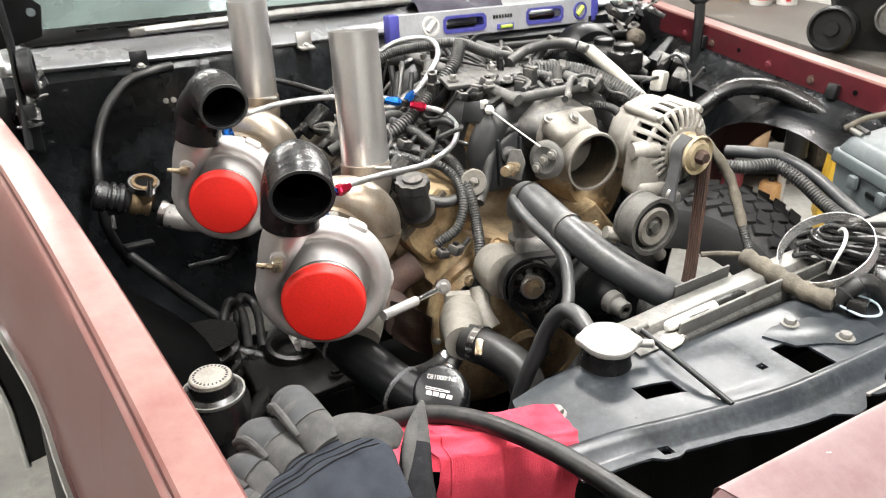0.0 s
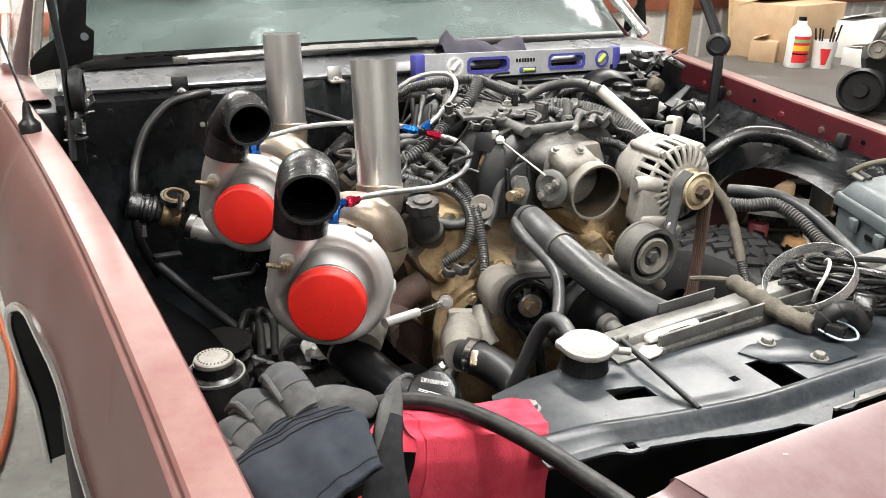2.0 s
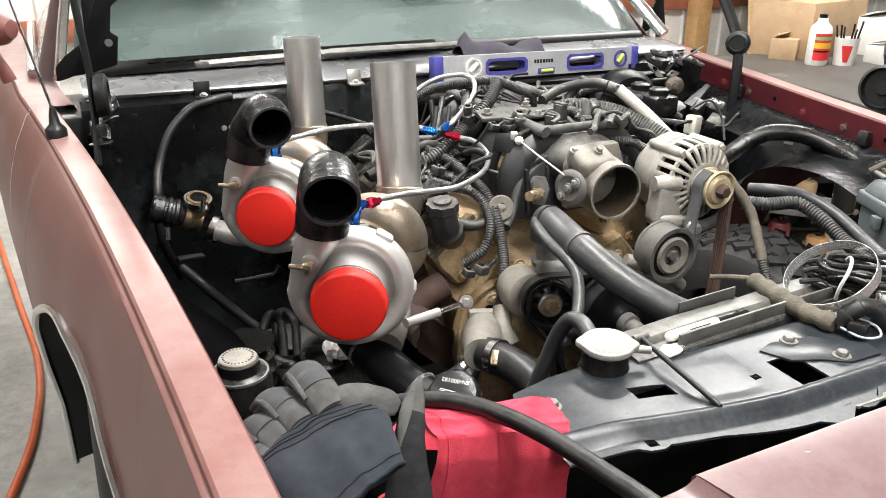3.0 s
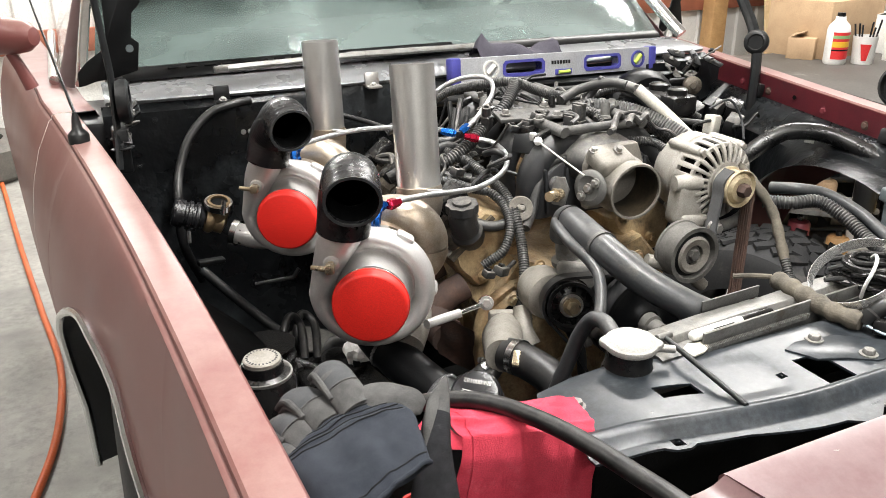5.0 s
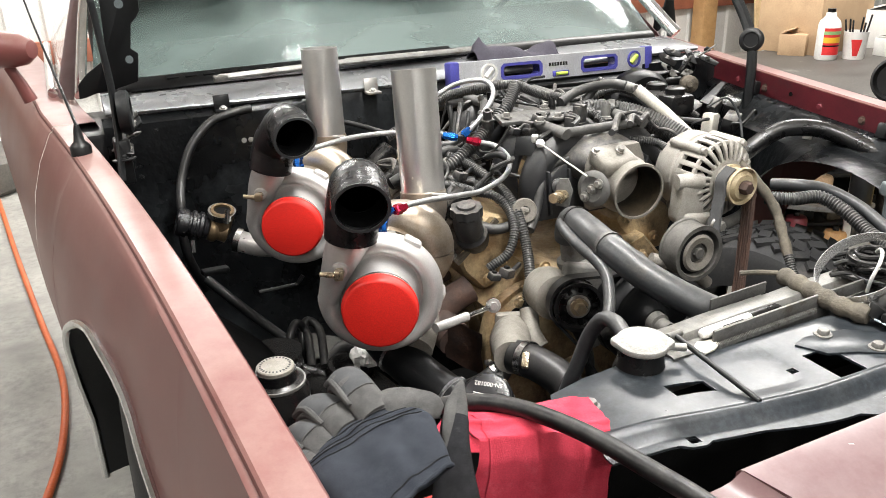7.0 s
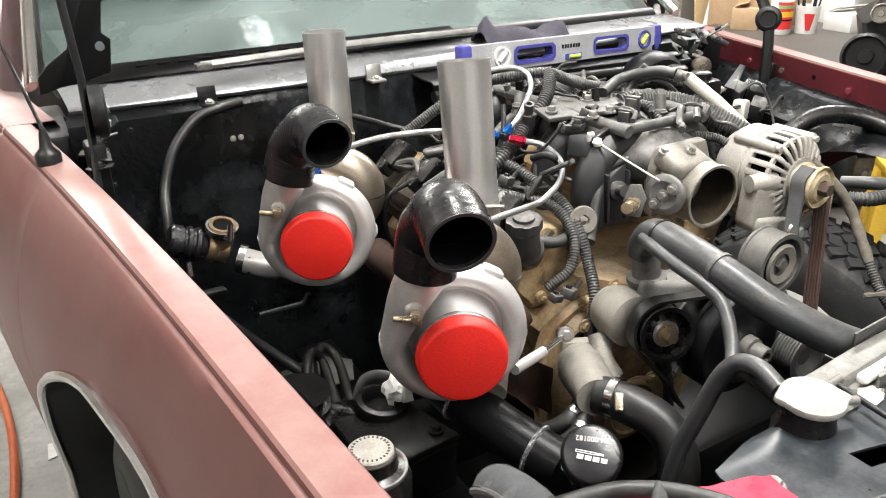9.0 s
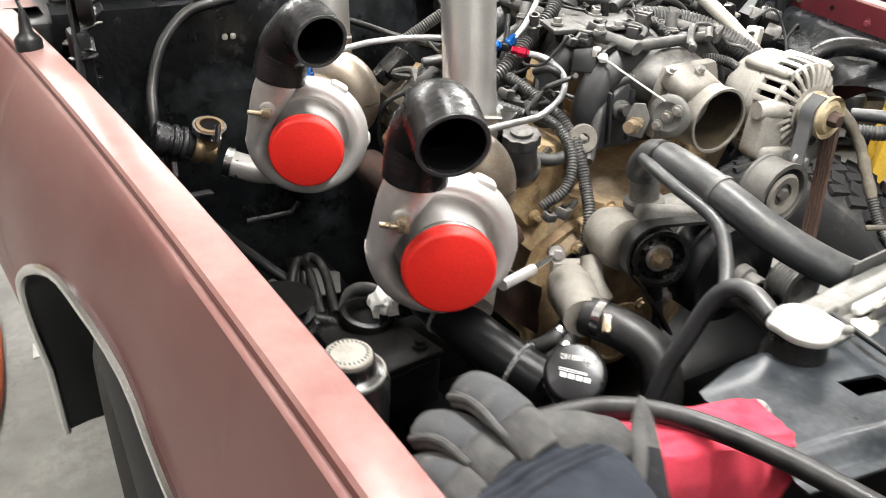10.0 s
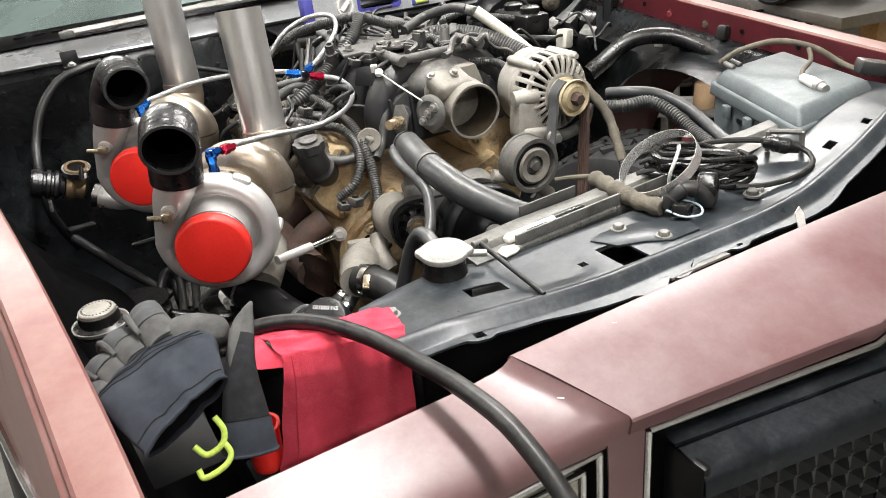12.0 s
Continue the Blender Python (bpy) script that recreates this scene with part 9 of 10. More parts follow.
for i0, k0, k1 in ((3, 2, 34), (22, 5, 34), (24, 5, 34), (26, 5, 33), (29, 6, 32)):
    bm = bmesh.new()
    rings(bm, [hand[i0][k] + BACK_N * 0.0004 for k in range(k0, k1)], 0.0007, 6)
    part("seam", bm, GLOVE_RIB, gl)
FINGERS = [((-0.636, 0.190, 0.887), (-0.641, 0.232, 0.894), (-0.641, 0.272, 0.884), (-0.640, 0.294, 0.866), 0.0170), ((-0.662, 0.198, 0.874), (-0.671, 0.236, 0.877), (-0.678, 0.270, 0.863), (-0.679, 0.287, 0.845), 0.0165), ((-0.684, 0.192, 0.862), (-0.696, 0.222, 0.865), (-0.705, 0.244, 0.852), (-0.706, 0.256, 0.836), 0.0155), ((-0.698, 0.178, 0.854), (-0.710, 0.196, 0.855), (-0.717, 0.210, 0.844), (-0.718, 0.220, 0.830), 0.0140)]
for k, (a, b, c, d, r) in enumerate(FINGERS):
    path = spline([a, b, c, d], 8)
    n = len(path)
    half = [(r * (1.02 if i < n - 6 else (1.0, 0.97, 0.91, 0.80, 0.62, 0.30)[i - n + 6]), r * 0.66 * (1.0 if i < n - 6 else (1.0, 0.98, 0.92, 0.80, 0.60, 0.25)[i - n + 6])) for i in range(n)]
    up = Vector((-0.25, -0.10, 0.96)) if k < 2 else Vector((-0.40, -0.10, 0.91))
    bm = bmesh.new()
    rows = sleeve(bm, path, half, up, 28)
    for v in bm.verts:
        v.co += up * (0.0018 * noise.noise(v.co * 60)) + Vector((0.0012, 0, 0)) * noise.noise(v.co * 85 + Vector((3, 1, 2)))
    fg = part("finger", bm, GLOVE_GREY, gl, "grey suede finger", sharp=70)
    # darker knit panel let into the back of the finger
    bm = bmesh.new()
    lo, hi = 6, n - 5
    grid = [[rows[i][j] + up * 0.0006 for j in (2, 3, 4, 5, 6, 7, 8, 9, 10, 11)] for i in range(lo, hi)]
    loft(bm, grid)
    bmesh.ops.recalc_face_normals(bm, faces=bm.faces)
    bmesh.ops.solidify(bm, geom=bm.faces[:], thickness=0.0014)
    part("knit_panel", bm, GLOVE_KNIT, fg, "dark grey knit panel", sharp=70)
    bm = bmesh.new()
    rim = grid[0] + [row[-1] for row in grid[1:]] + grid[-1][::-1][1:] + [row[0] for row in grid[::-1][1:]]
    rings(bm, rim, 0.0008, 6, False)
    part("seam", bm, GLOVE_GREY, fg)
    # pinched side seam, two ridges that meet over the knuckle
    if k < 3:
        end = rows[4][17] + up * 0.012 + Vector((-0.002, 0, 0))
        for q_, off in ((13, 0.004), (15, 0.002)):
            bm = bmesh.new()
            line = [rows[n - 5][q_] + up * off, rows[n - 12][q_] + up * (off + 0.004), rows[9][q_] + up * (off + 0.006), end]
            rings(bm, spline(line, 8), [0.0034] * 20 + [0.0030] * 5, 8)
            part("pinched_seam", bm, GLOVE_GREY, fg)
# suede over the knuckle towards the thumb
bm = bmesh.new()
path = spline([(-0.632, 0.206, 0.889), (-0.617, 0.196, 0.893), (-0.602, 0.184, 0.894), (-0.588, 0.174, 0.892), (-0.580, 0.168, 0.888)], 6)
rows = sleeve(bm, path, blend([(0.016, 0.006), (0.019, 0.010), (0.017, 0.011), (0.016, 0.009), (0.008, 0.004)], len(path)), BACK_N, 24)
for v in bm.verts:
    v.co += BACK_N * (0.0022 * noise.noise(v.co * 70))
part("knuckle_patch", bm, GLOVE_GREY, gl, "pale grey suede patch", sharp=70)
for pts in ([(-0.622, 0.096, 0.848), (-0.618, 0.087, 0.836), (-0.624, 0.081, 0.826), (-0.639, 0.083, 0.820), (-0.647, 0.090, 0.829)], [(-0.622, 0.083, 0.828), (-0.619, 0.075, 0.817), (-0.628, 0.071, 0.809), (-0.647, 0.074, 0.803), (-0.650, 0.080, 0.810)]):
    bm = bmesh.new()
    tube(bm, pts, 0.0030, 10)
    part("pull_loop", bm, GREEN_LOOP, gl, "lime green pull loop")
# the second glove, on edge: suede tip, ribbed knit, plain cuff
g2 = thing("work_glove", "dark rib-knit glove folded on edge beside the other", "glove", (-0.57, 0.12, 0.79), "work gloves")
SIDE_UP = Vector((-0.42, -0.78, 0.46)).normalized()
path = even(spline([(-0.543, 0.199, 0.894), (-0.552, 0.187, 0.891), (-0.564, 0.170, 0.881), (-0.575, 0.152, 0.866), (-0.583, 0.136, 0.848), (-0.589, 0.122, 0.826), (-0.594, 0.110, 0.805), (-0.597, 0.102, 0.788)], 14), 0.0011)
n = len(path)
half = blend([(0.002, 0.002), (0.0085, 0.006), (0.0125, 0.008), (0.0145, 0.011), (0.0175, 0.014), (0.0215, 0.016), (0.0245, 0.017), (0.026, 0.018)], n)
cut1, cut2 = int(0.26 * n), int(0.80 * n)
bm = bmesh.new()
sleeve(bm, path[:cut1 + 2], [(w * 1.02, h * 1.02) for w, h in half[:cut1 + 2]], SIDE_UP, 26)
part("suede_tip", bm, GLOVE_GREY, g2, "grey suede tip", sharp=70)
bm = bmesh.new()
sleeve(bm, path[cut1:cut2], [(w + 0.0006 * (i % 2), h + 0.0006 * (i % 2)) for i, (w, h) in enumerate(half[cut1:cut2])], SIDE_UP, 26)
part("knit_body", bm, GLOVE_RIB, g2, "ribbed black knit", sharp=80)
bm = bmesh.new()
rows = sleeve(bm, path[cut2 - 1:], [(w + 0.0012, h + 0.0012) for w, h in half[cut2 - 1:]], SIDE_UP, 26, False)
part("cuff", bm, GLOVE_BACK, g2)
bm = bmesh.new()
rows2 = sleeve(bm, path[cut2 + 2:-1], [(w - 0.002, h - 0.002) for w, h in half[cut2 + 2:-1]], SIDE_UP, 26, True)
part("lining", bm, GLOVE_LINING, g2, "black fleece lining")
bm = bmesh.new()
rings(bm, rows[-1] + [rows[-1][0]], 0.0018, 8, False)
part("cuff_hem", bm, GLOVE_BACK, g2)
bm = bmesh.new()
strip = [p + SIDE_UP * (h * 0.55) - Vector((0.78, 0.10, 0.0)) * (w * 0.75) for p, (w, h) in zip(path[8:int(0.46 * n)], half[8:int(0.46 * n)])]
sleeve(bm, strip[::3], blend([(0.002, 0.002), (0.006, 0.004), (0.0065, 0.005), (0.005, 0.004), (0.0015, 0.0015)], len(strip[::3])), SIDE_UP, 16)
part("suede_side", bm, GLOVE_GREY, g2, "grey suede side", sharp=70)

RAG = mat("red_shop_cloth", (0.70, 0.075, 0.115), (0.60, 0.052, 0.085), 0.95, 0, 26, 900, 0.6, (0.72, 0.13, 0.17), 0.34, 30, edge=0.25, spec=0.1, grain=0.14, relief=0.003)
bm = bmesh.new()
NU, NV = 56, 64
A_, B_, C_, E_ = Vector((-0.532, 0.268, 0.812)), Vector((-0.384, 0.210, 0.824)), Vector((-0.389, 0.158, 0.812)), Vector((-0.523, 0.204, 0.814))
rows = []
for j in range(NV + 1):
    f = j / NV
    row = []
    for i in range(NU + 1):
        u = i / NU
        g = min(1, f / 0.52)
        top = A_.lerp(B_, u)
        low = E_.lerp(C_, u)
        p = top.lerp(low, g)
        p.z += 0.008 * math.sin(math.pi * g) * (0.6 + 0.4 * math.sin(5 * u))
        if f > 0.52:
            d = (f - 0.52) / 0.48
            p += Vector((-0.030 * d * (1 - u) + 0.006 * d * u, -0.010 * min(1.0, 6 * d) + 0.022 * d, -0.165 * d))
            p += Vector((0.5, -0.8, 0)) * (0.007 * math.sin(u * 9 + 1.0) + 0.004 * math.sin(u * 17 - d * 2)) * d
        p += Vector((0, 0, 1)) * (0.006 * noise.noise(Vector((u * 4, f * 5, 0.3))) + 0.0022 * noise.noise(Vector((u * 11, f * 13, 7.3)))) + Vector((0.6, -0.6, 0)) * (0.007 * noise.noise(Vector((u * 5, f * 4, 4.1))) + 0.002 * noise.noise(Vector((u * 13, f * 12, 1.1))))
        crease = 0.0035 * math.exp(-((u - 0.30 - 0.25 * f) / 0.035) ** 2) - 0.003 * math.exp(-((u - 0.62 + 0.2 * f) / 0.04) ** 2) + 0.003 * math.exp(-((f - 0.30 - 0.12 * u) / 0.03) ** 2) + 0.003 * math.exp(-((u - 0.82 + 0.1 * f) / 0.03) ** 2) * min(1, 2 * f)
        p += Vector((0.25, -0.55, 0.8)) * crease
        row.append(p)
    rows.append(row)
loft(bm, rows)
# folded corner flap towards the gloves
flap = []
for j in range(9):
    f = j / 8
    flap.append([A_.lerp(E_, f) + Vector((-0.034 * u * math.sin(math.pi * min(1, 0.12 + f * 0.9)), -0.004 * u, -0.012 * u + 0.002 * math.sin(f * 6))) for u in (0, 0.35, 0.7, 1.0)])
loft(bm, flap)
bmesh.ops.remove_doubles(bm, verts=bm.verts, dist=0.0004)
bmesh.ops.recalc_face_normals(bm, faces=bm.faces)
bmesh.ops.solidify(bm, geom=bm.faces[:], thickness=0.0018)
rag = thing("shop_cloth", "red shop cloth draped over the radiator support", "cloth", (-0.47, 0.15, 0.80))
part("cloth", bm, RAG, rag, sharp=60)
bm = bmesh.new()
rings(bm, [rows[j][5] + Vector((-0.0004, -0.0012, 0.0008)) for j in range(6, NV)], 0.0006, 6)
part("hem_stitch", bm, RAG, rag)

cb = thing("thick_cable", "thick scuffed black cable hanging over the nose", "cable", (-0.42, 0.1, 0.83))
bm = bmesh.new()
tube(bm, [(-0.60, 0.30, 0.800), (-0.555, 0.285, 0.812), (-0.511, 0.262, 0.823), (-0.472, 0.216, 0.832), (-0.440, 0.14, 0.838), (-0.422, 0.05, 0.844), (-0.413, -0.015, 0.848), (-0.405, -0.085, 0.840), (-0.398, -0.16, 0.795), (-0.392, -0.23, 0.70), (-0.39, -0.28, 0.55), (-0.40, -0.30, 0.30), (-0.42, -0.32, 0.012)], 0.0096, 18, 10)
part("cable", bm, RUBBER, cb)
rc = thing("red_cup", "small red plastic cup down beside the support", "cup", (-0.556, 0.245, 0.64))
bm = bmesh.new()
lathe(bm, [(0, 0), (0.019, 0), (0.022, 0.06), (0.020, 0.06), (0.0175, 0.004), (0, 0.004)], pose(-0.556, 0.245, 0.645), 24)
part("wall", bm, RED_CAP, rc)
bm = bmesh.new()
lathe(bm, [(0.020, 0.057), (0.0238, 0.058), (0.0238, 0.062), (0.020, 0.062)], pose(-0.556, 0.245, 0.645), 24, True)
part("lip", bm, RED_CAP, rc)
bm = bmesh.new()
box(bm, (0.05, 0.05, 0.17), pose(-0.556, 0.245, 0.56), 0.004)
solo("cup_bracket", bm, BLACK_FLAT, "black bracket under the red cup", "bracket")

# ---- level and black cloth on the cowl ----
BLUE_RUBBER = mat("blue_violet_plastic", (0.055, 0.055, 0.26), (0.07, 0.07, 0.32), 0.45, 0, 20, 500, 0.05)
LEVEL_ALU = mat("painted_silver", (0.55, 0.56, 0.58), (0.48, 0.49, 0.51), 0.4, 0.4, 20, 500, 0.04, (0.3, 0.3, 0.3), 0.15, 14)
lv = thing("spirit_level", "silver box level with violet-blue hand holes", "level", (0.28, 1.32, 0.945))
LM = Matrix.Translation((0.281, 1.323, 0.972)) @ pose(0, 0, 0, -6, 2.2, 7.2) @ Matrix.Diagonal((1.06, 1, 1, 1))
bm = bmesh.new()
lx = [-0.305, -0.292, -0.235, -0.215, -0.175, -0.165, -0.06, -0.05, 0.065, 0.075, 0.18, 0.19, 0.228, 0.262, 0.292, 0.305]
lz = [-0.029, -0.017, 0.015, 0.029]
cut = [(-0.165, -0.06), (0.075, 0.18)]
vv = {}
for i, x in enumerate(lx):
    for j, z in enumerate(lz):
        vv[i, j] = bm.verts.new(LM @ Vector((x, -0.011, z)))
for i in range(len(lx) - 1):
    for j in range(3):
        cx = (lx[i] + lx[i + 1]) / 2
        if j == 1 and any(a < cx < b for a, b in cut):
            continue
        bm.faces.new((vv[i, j], vv[i + 1, j], vv[i + 1, j + 1], vv[i, j + 1]))
bmesh.ops.recalc_face_normals(bm, faces=bm.faces)
bmesh.ops.solidify(bm, geom=bm.faces[:], thickness=-0.022)
lvb = part("beam", bm, LEVEL_ALU, lv, smooth=False)
for a, b in cut:
    bm = bmesh.new()
    ring = [(a, -0.010), (a + 0.008, -0.0165), (b - 0.008, -0.0165), (b, -0.010), (b, 0.008), (b - 0.008, 0.0145), (a + 0.008, 0.0145), (a, 0.008)]
    out = [LM @ Vector((x + (0.008 if x > (a + b) / 2 else -0.008), -0.014, z * 1.28)) for x, z in ring]
    inn = [LM @ Vector((x, -0.014, z * 0.82)) for x, z in ring]
    back = [LM @ Vector((x, 0.013, z * 0.82)) for x, z in ring]
    loft(bm, [out + [out[0]], inn + [inn[0]], back + [back[0]]])
    part("hand_hole_rim", bm, BLUE_RUBBER, lvb)
for sx in (-1, 1):
    bm = bmesh.new()
    box(bm, (0.026, 0.028, 0.062), LM @ Matrix.Translation((sx * 0.297, 0, 0)), 0.005)
    part("end_cap", bm, BLUE_RUBBER, lv, "violet-blue end cap")
for sx in (-0.205, 0.245):
    bm = bmesh.new()
    lathe(bm, [(0.017, 0.0), (0.022, 0.0), (0.022, 0.004), (0.017, 0.004)], LM @ pose(sx, -0.0115, 0, 90, 0, 0), 28, True)
    part("vial_ring", bm, BLUE_RUBBER if sx > 0 else WHITE_PLASTIC, lvb)
    bm = bmesh.new()
    rings(bm, [LM @ Vector((sx - 0.010, -0.013, -0.010)), LM @ Vector((sx + 0.010, -0.013, 0.010))], 0.006, 10)
    part("vial", bm, GREEN_LOOP if sx > 0 else WHITE_PLASTIC, lvb, "tilted bubble vial")
bm = bmesh.new()
box(bm, (0.05, 0.006, 0.014), LM @ Matrix.Translation((0.005, -0.0115, -0.018)), 0.002)
part("vial_window", bm, BLUE_RUBBER, lvb)
bm = bmesh.new()
rings(bm, [LM @ Vector((-0.012, -0.015, -0.018)), LM @ Vector((0.022, -0.015, -0.018))], 0.0045, 10)
part("vial", bm, GREEN_LOOP, lvb)
for k in range(7):
    bm = bmesh.new()
    box(bm, (0.006, 0.0008, 0.009), LM @ Matrix.Translation((-0.028 + k * 0.0085, -0.0114, 0.006)))
    part("print_bar", bm, BLACK_DUSTY, lvb)
bm = bmesh.new()
rows = []
for j in range(9):
    row = []
    for i in range(22):
        u, f = i / 21, j / 8
        z = 0.030 * math.sin(math.pi * f) * (0.35 + 0.65 * abs(math.sin(u * 4.1 + 0.3))) + (0.028 * math.exp(-((u - 0.08) / 0.07) ** 2)) * math.sin(math.pi * f)
        row.append(Vector((0.075 + 0.23 * u, 1.385 + 0.085 * (f - 0.5) + 0.01 * math.sin(u * 9), 0.992 + 1.2 * z + 0.006 * noise.noise(Vector((u * 7, f * 5, 1.7))))))
    rows.append(row)
loft(bm, rows)
bmesh.ops.recalc_face_normals(bm, faces=bm.faces)
bmesh.ops.solidify(bm, geom=bm.faces[:], thickness=0.003)
solo("black_cloth", bm, mat("dark_violet_cloth", (0.035, 0.032, 0.045), (0.055, 0.05, 0.065), 0.9, 0, 30, 900, 0.5), "crumpled dark cloth lying on the cowl", "cloth")

bm = bmesh.new()
loft(bm, [[(x, 1.262 + 0.05 * (x + 0.05) / 0.65 + dy, z - 0.026 * (x + 0.05) / 0.65) for dy, z in ((0.0, 0.90), (0.0, 0.945), (0.008, 0.951), (0.05, 0.951), (0.10, 0.955))] for x in (-0.12, 0.0, 0.1, 0.2, 0.3, 0.4, 0.5, 0.6, 0.68)])
bmesh.ops.recalc_face_normals(bm, faces=bm.faces)
bmesh.ops.solidify(bm, geom=bm.faces[:], thickness=0.004)
part("cowl_ledge", bm, BLACK_SATIN, car, "black ledge under the cowl")
bm = bmesh.new()
tube(bm, [(-0.12, 1.258, 0.925), (0.2, 1.278, 0.915), (0.45, 1.298, 0.904), (0.68, 1.318, 0.895)], 0.012, 10)
part("weatherstrip", bm, RUBBER, car, "black rubber weatherstrip")

# ---- workbench and far clutter ----
BENCH = mat("dark_bench_top", (0.055, 0.050, 0.044), (0.08, 0.073, 0.065), 0.55, 0, 4, 120, 0.15, (0.2, 0.19, 0.175), 0.25, 5)
wb = thing("workbench", "low workbench with a dark worn top", "workbench", (3.4, 2.1, 0.0))
bm = bmesh.new()
box(bm, (2.6, 1.9, 0.05), pose(3.72, 2.12, 0.525, 0, 0, -12), 0.006)
part("bench_top", bm, BENCH, wb)
for x, y in ((2.7, 1.6), (2.9, 3.0), (4.6, 1.2), (4.85, 2.7)):
    bm = bmesh.new()
    box(bm, (0.09, 0.09, 0.50), pose(x, y, 0.25), 0.004)
    part("leg", bm, WOOD, wb)
bt = thing("white_bottle", "white bottle with a red and yellow label", "bottle", (3.022, 2.807, 0.55))
bm = bmesh.new()
lathe(bm, [(0, 0), (0.055, 0), (0.06, 0.01), (0.06, 0.185), (0.052, 0.21), (0.028, 0.235), (0.026, 0.255), (0, 0.255)], pose(3.022, 2.807, 0.55), 28)
part("body", bm, WHITE_PLASTIC, bt)
LBL_RED = mat("label_red", (0.62, 0.03, 0.03), (0.55, 0.025, 0.025), 0.45, 0, 20, 500, 0.02)
LBL_YEL = mat("label_yellow", (0.75, 0.45, 0.03), (0.7, 0.4, 0.03), 0.45, 0, 20, 500, 0.02)
LBL_GRN = mat("label_green", (0.25, 0.42, 0.18), (0.2, 0.38, 0.15), 0.45, 0, 20, 500, 0.02)
for z0, z1, m_ in ((0.03, 0.175, LBL_RED), (0.095, 0.125, LBL_YEL), (0.075, 0.083, BLACK_SATIN), (0.14, 0.158, LBL_GRN)):
    bm = bmesh.new()
    r_ = 0.0605 if m_ is LBL_RED else 0.061
    rows = [[(3.022 + r_ * math.cos(a), 2.807 + r_ * math.sin(a), 0.55 + z) for a in [radians(198 + 12 * k) for k in range(12)]] for z in (z0, z1)]
    loft(bm, rows)
    part("label", bm, m_, bt)
bm = bmesh.new()
lathe(bm, [(0, 0.255), (0.022, 0.255), (0.022, 0.275), (0, 0.275)], pose(3.022, 2.807, 0.55), 18)
part("cap", bm, PLASTIC_BLACK, bt)
cu = thing("parts_cup", "white cup with a red mark, full of tools", "cup", (3.16, 2.74, 0.55))
bm = bmesh.new()
lathe(bm, [(0, 0), (0.055, 0), (0.065, 0.15), (0.062, 0.15), (0.052, 0.006), (0, 0.006)], pose(3.16, 2.74, 0.55), 28)
part("shell", bm, WHITE_PLASTIC, cu)
bm = bmesh.new()
rows = [[(3.16 + (0.0565 + 0.0667 * z) * math.cos(a), 2.74 + (0.0565 + 0.0667 * z) * math.sin(a), 0.55 + z) for a in [radians(c + d) for d in (-w, -w / 3, w / 3, w)]] for z, w, c in ((0.02, 12, 226), (0.11, 26, 226))]
loft(bm, rows)
part("red_mark", bm, LBL_RED, cu)
for k in range(6):
    bm = bmesh.new()
    a = k * 1.05
    rings(bm, [Vector((3.16 + 0.03 * math.cos(a), 2.74 + 0.03 * math.sin(a), 0.56)), Vector((3.16 + 0.065 * math.cos(a), 2.74 + 0.065 * math.sin(a), 0.74 + 0.01 * k))], 0.005, 8)
    part("tool", bm, BLACK_DUSTY, cu)
CARD = mat("cardboard", (0.42, 0.29, 0.17), (0.36, 0.24, 0.14), 0.8, 0, 10, 300, 0.1)
for k, (x, y, sx, sy, sz, rz, mm, lb) in enumerate(((3.30, 3.15, 0.55, 0.4, 0.32, 10, CARD, "plain brown cardboard box on the bench"), (3.05, 3.05, 0.20, 0.15, 0.12, 30, CARD, "small brown cardboard box on the bench"), (3.46, 2.66, 0.25, 0.18, 0.10, -5, WHITE_PLASTIC, "low white carton on the bench"), (3.75, 2.95, 0.4, 0.3, 0.22, 15, WHITE_PLASTIC, "white carton on the bench"))):
    bx2 = thing("carton", lb, "carton", (x, y, 0.55), "cartons")
    bm = bmesh.new()
    box(bm, (sx, sy, sz), pose(x, y, 0.55 + sz / 2, 0, 0, rz), 0.003)
    part("body", bm, mm, bx2)
    bm = bmesh.new()
    box(bm, (sx * 1.01, sy * 0.49, 0.004), pose(x, y, 0.55 + sz + 0.03, -18, 0, rz) @ Matrix.Translation((0, sy * 0.2, 0)), 0.0)
    part("flap", bm, mm, bx2)
# spare engine on the bench
se = thing("spare_engine", "greasy bare engine with pulleys on the bench", "engine", (2.45, 1.75, 0.55))
SE = Matrix.Translation((2.26, 1.80, 0.55)) @ pose(0, 0, 0, 0, 0, -53)
# own frame: x to the side, y back from the pulleys, z up
bm = bmesh.new()
loft(bm, [[SE @ Vector((x * w + 0.16, y, z)) for x, z in ((-0.12, 0.0), (-0.16, 0.10), (-0.19, 0.22), (-0.08, 0.30), (0.08, 0.30), (0.19, 0.22), (0.16, 0.10), (0.12, 0.0))] for y, w in ((0.16, 0.9), (0.18, 1.0), (0.55, 1.0), (0.57, 0.9))], True, True)
part("block", bm, BLACK_DUSTY, se)
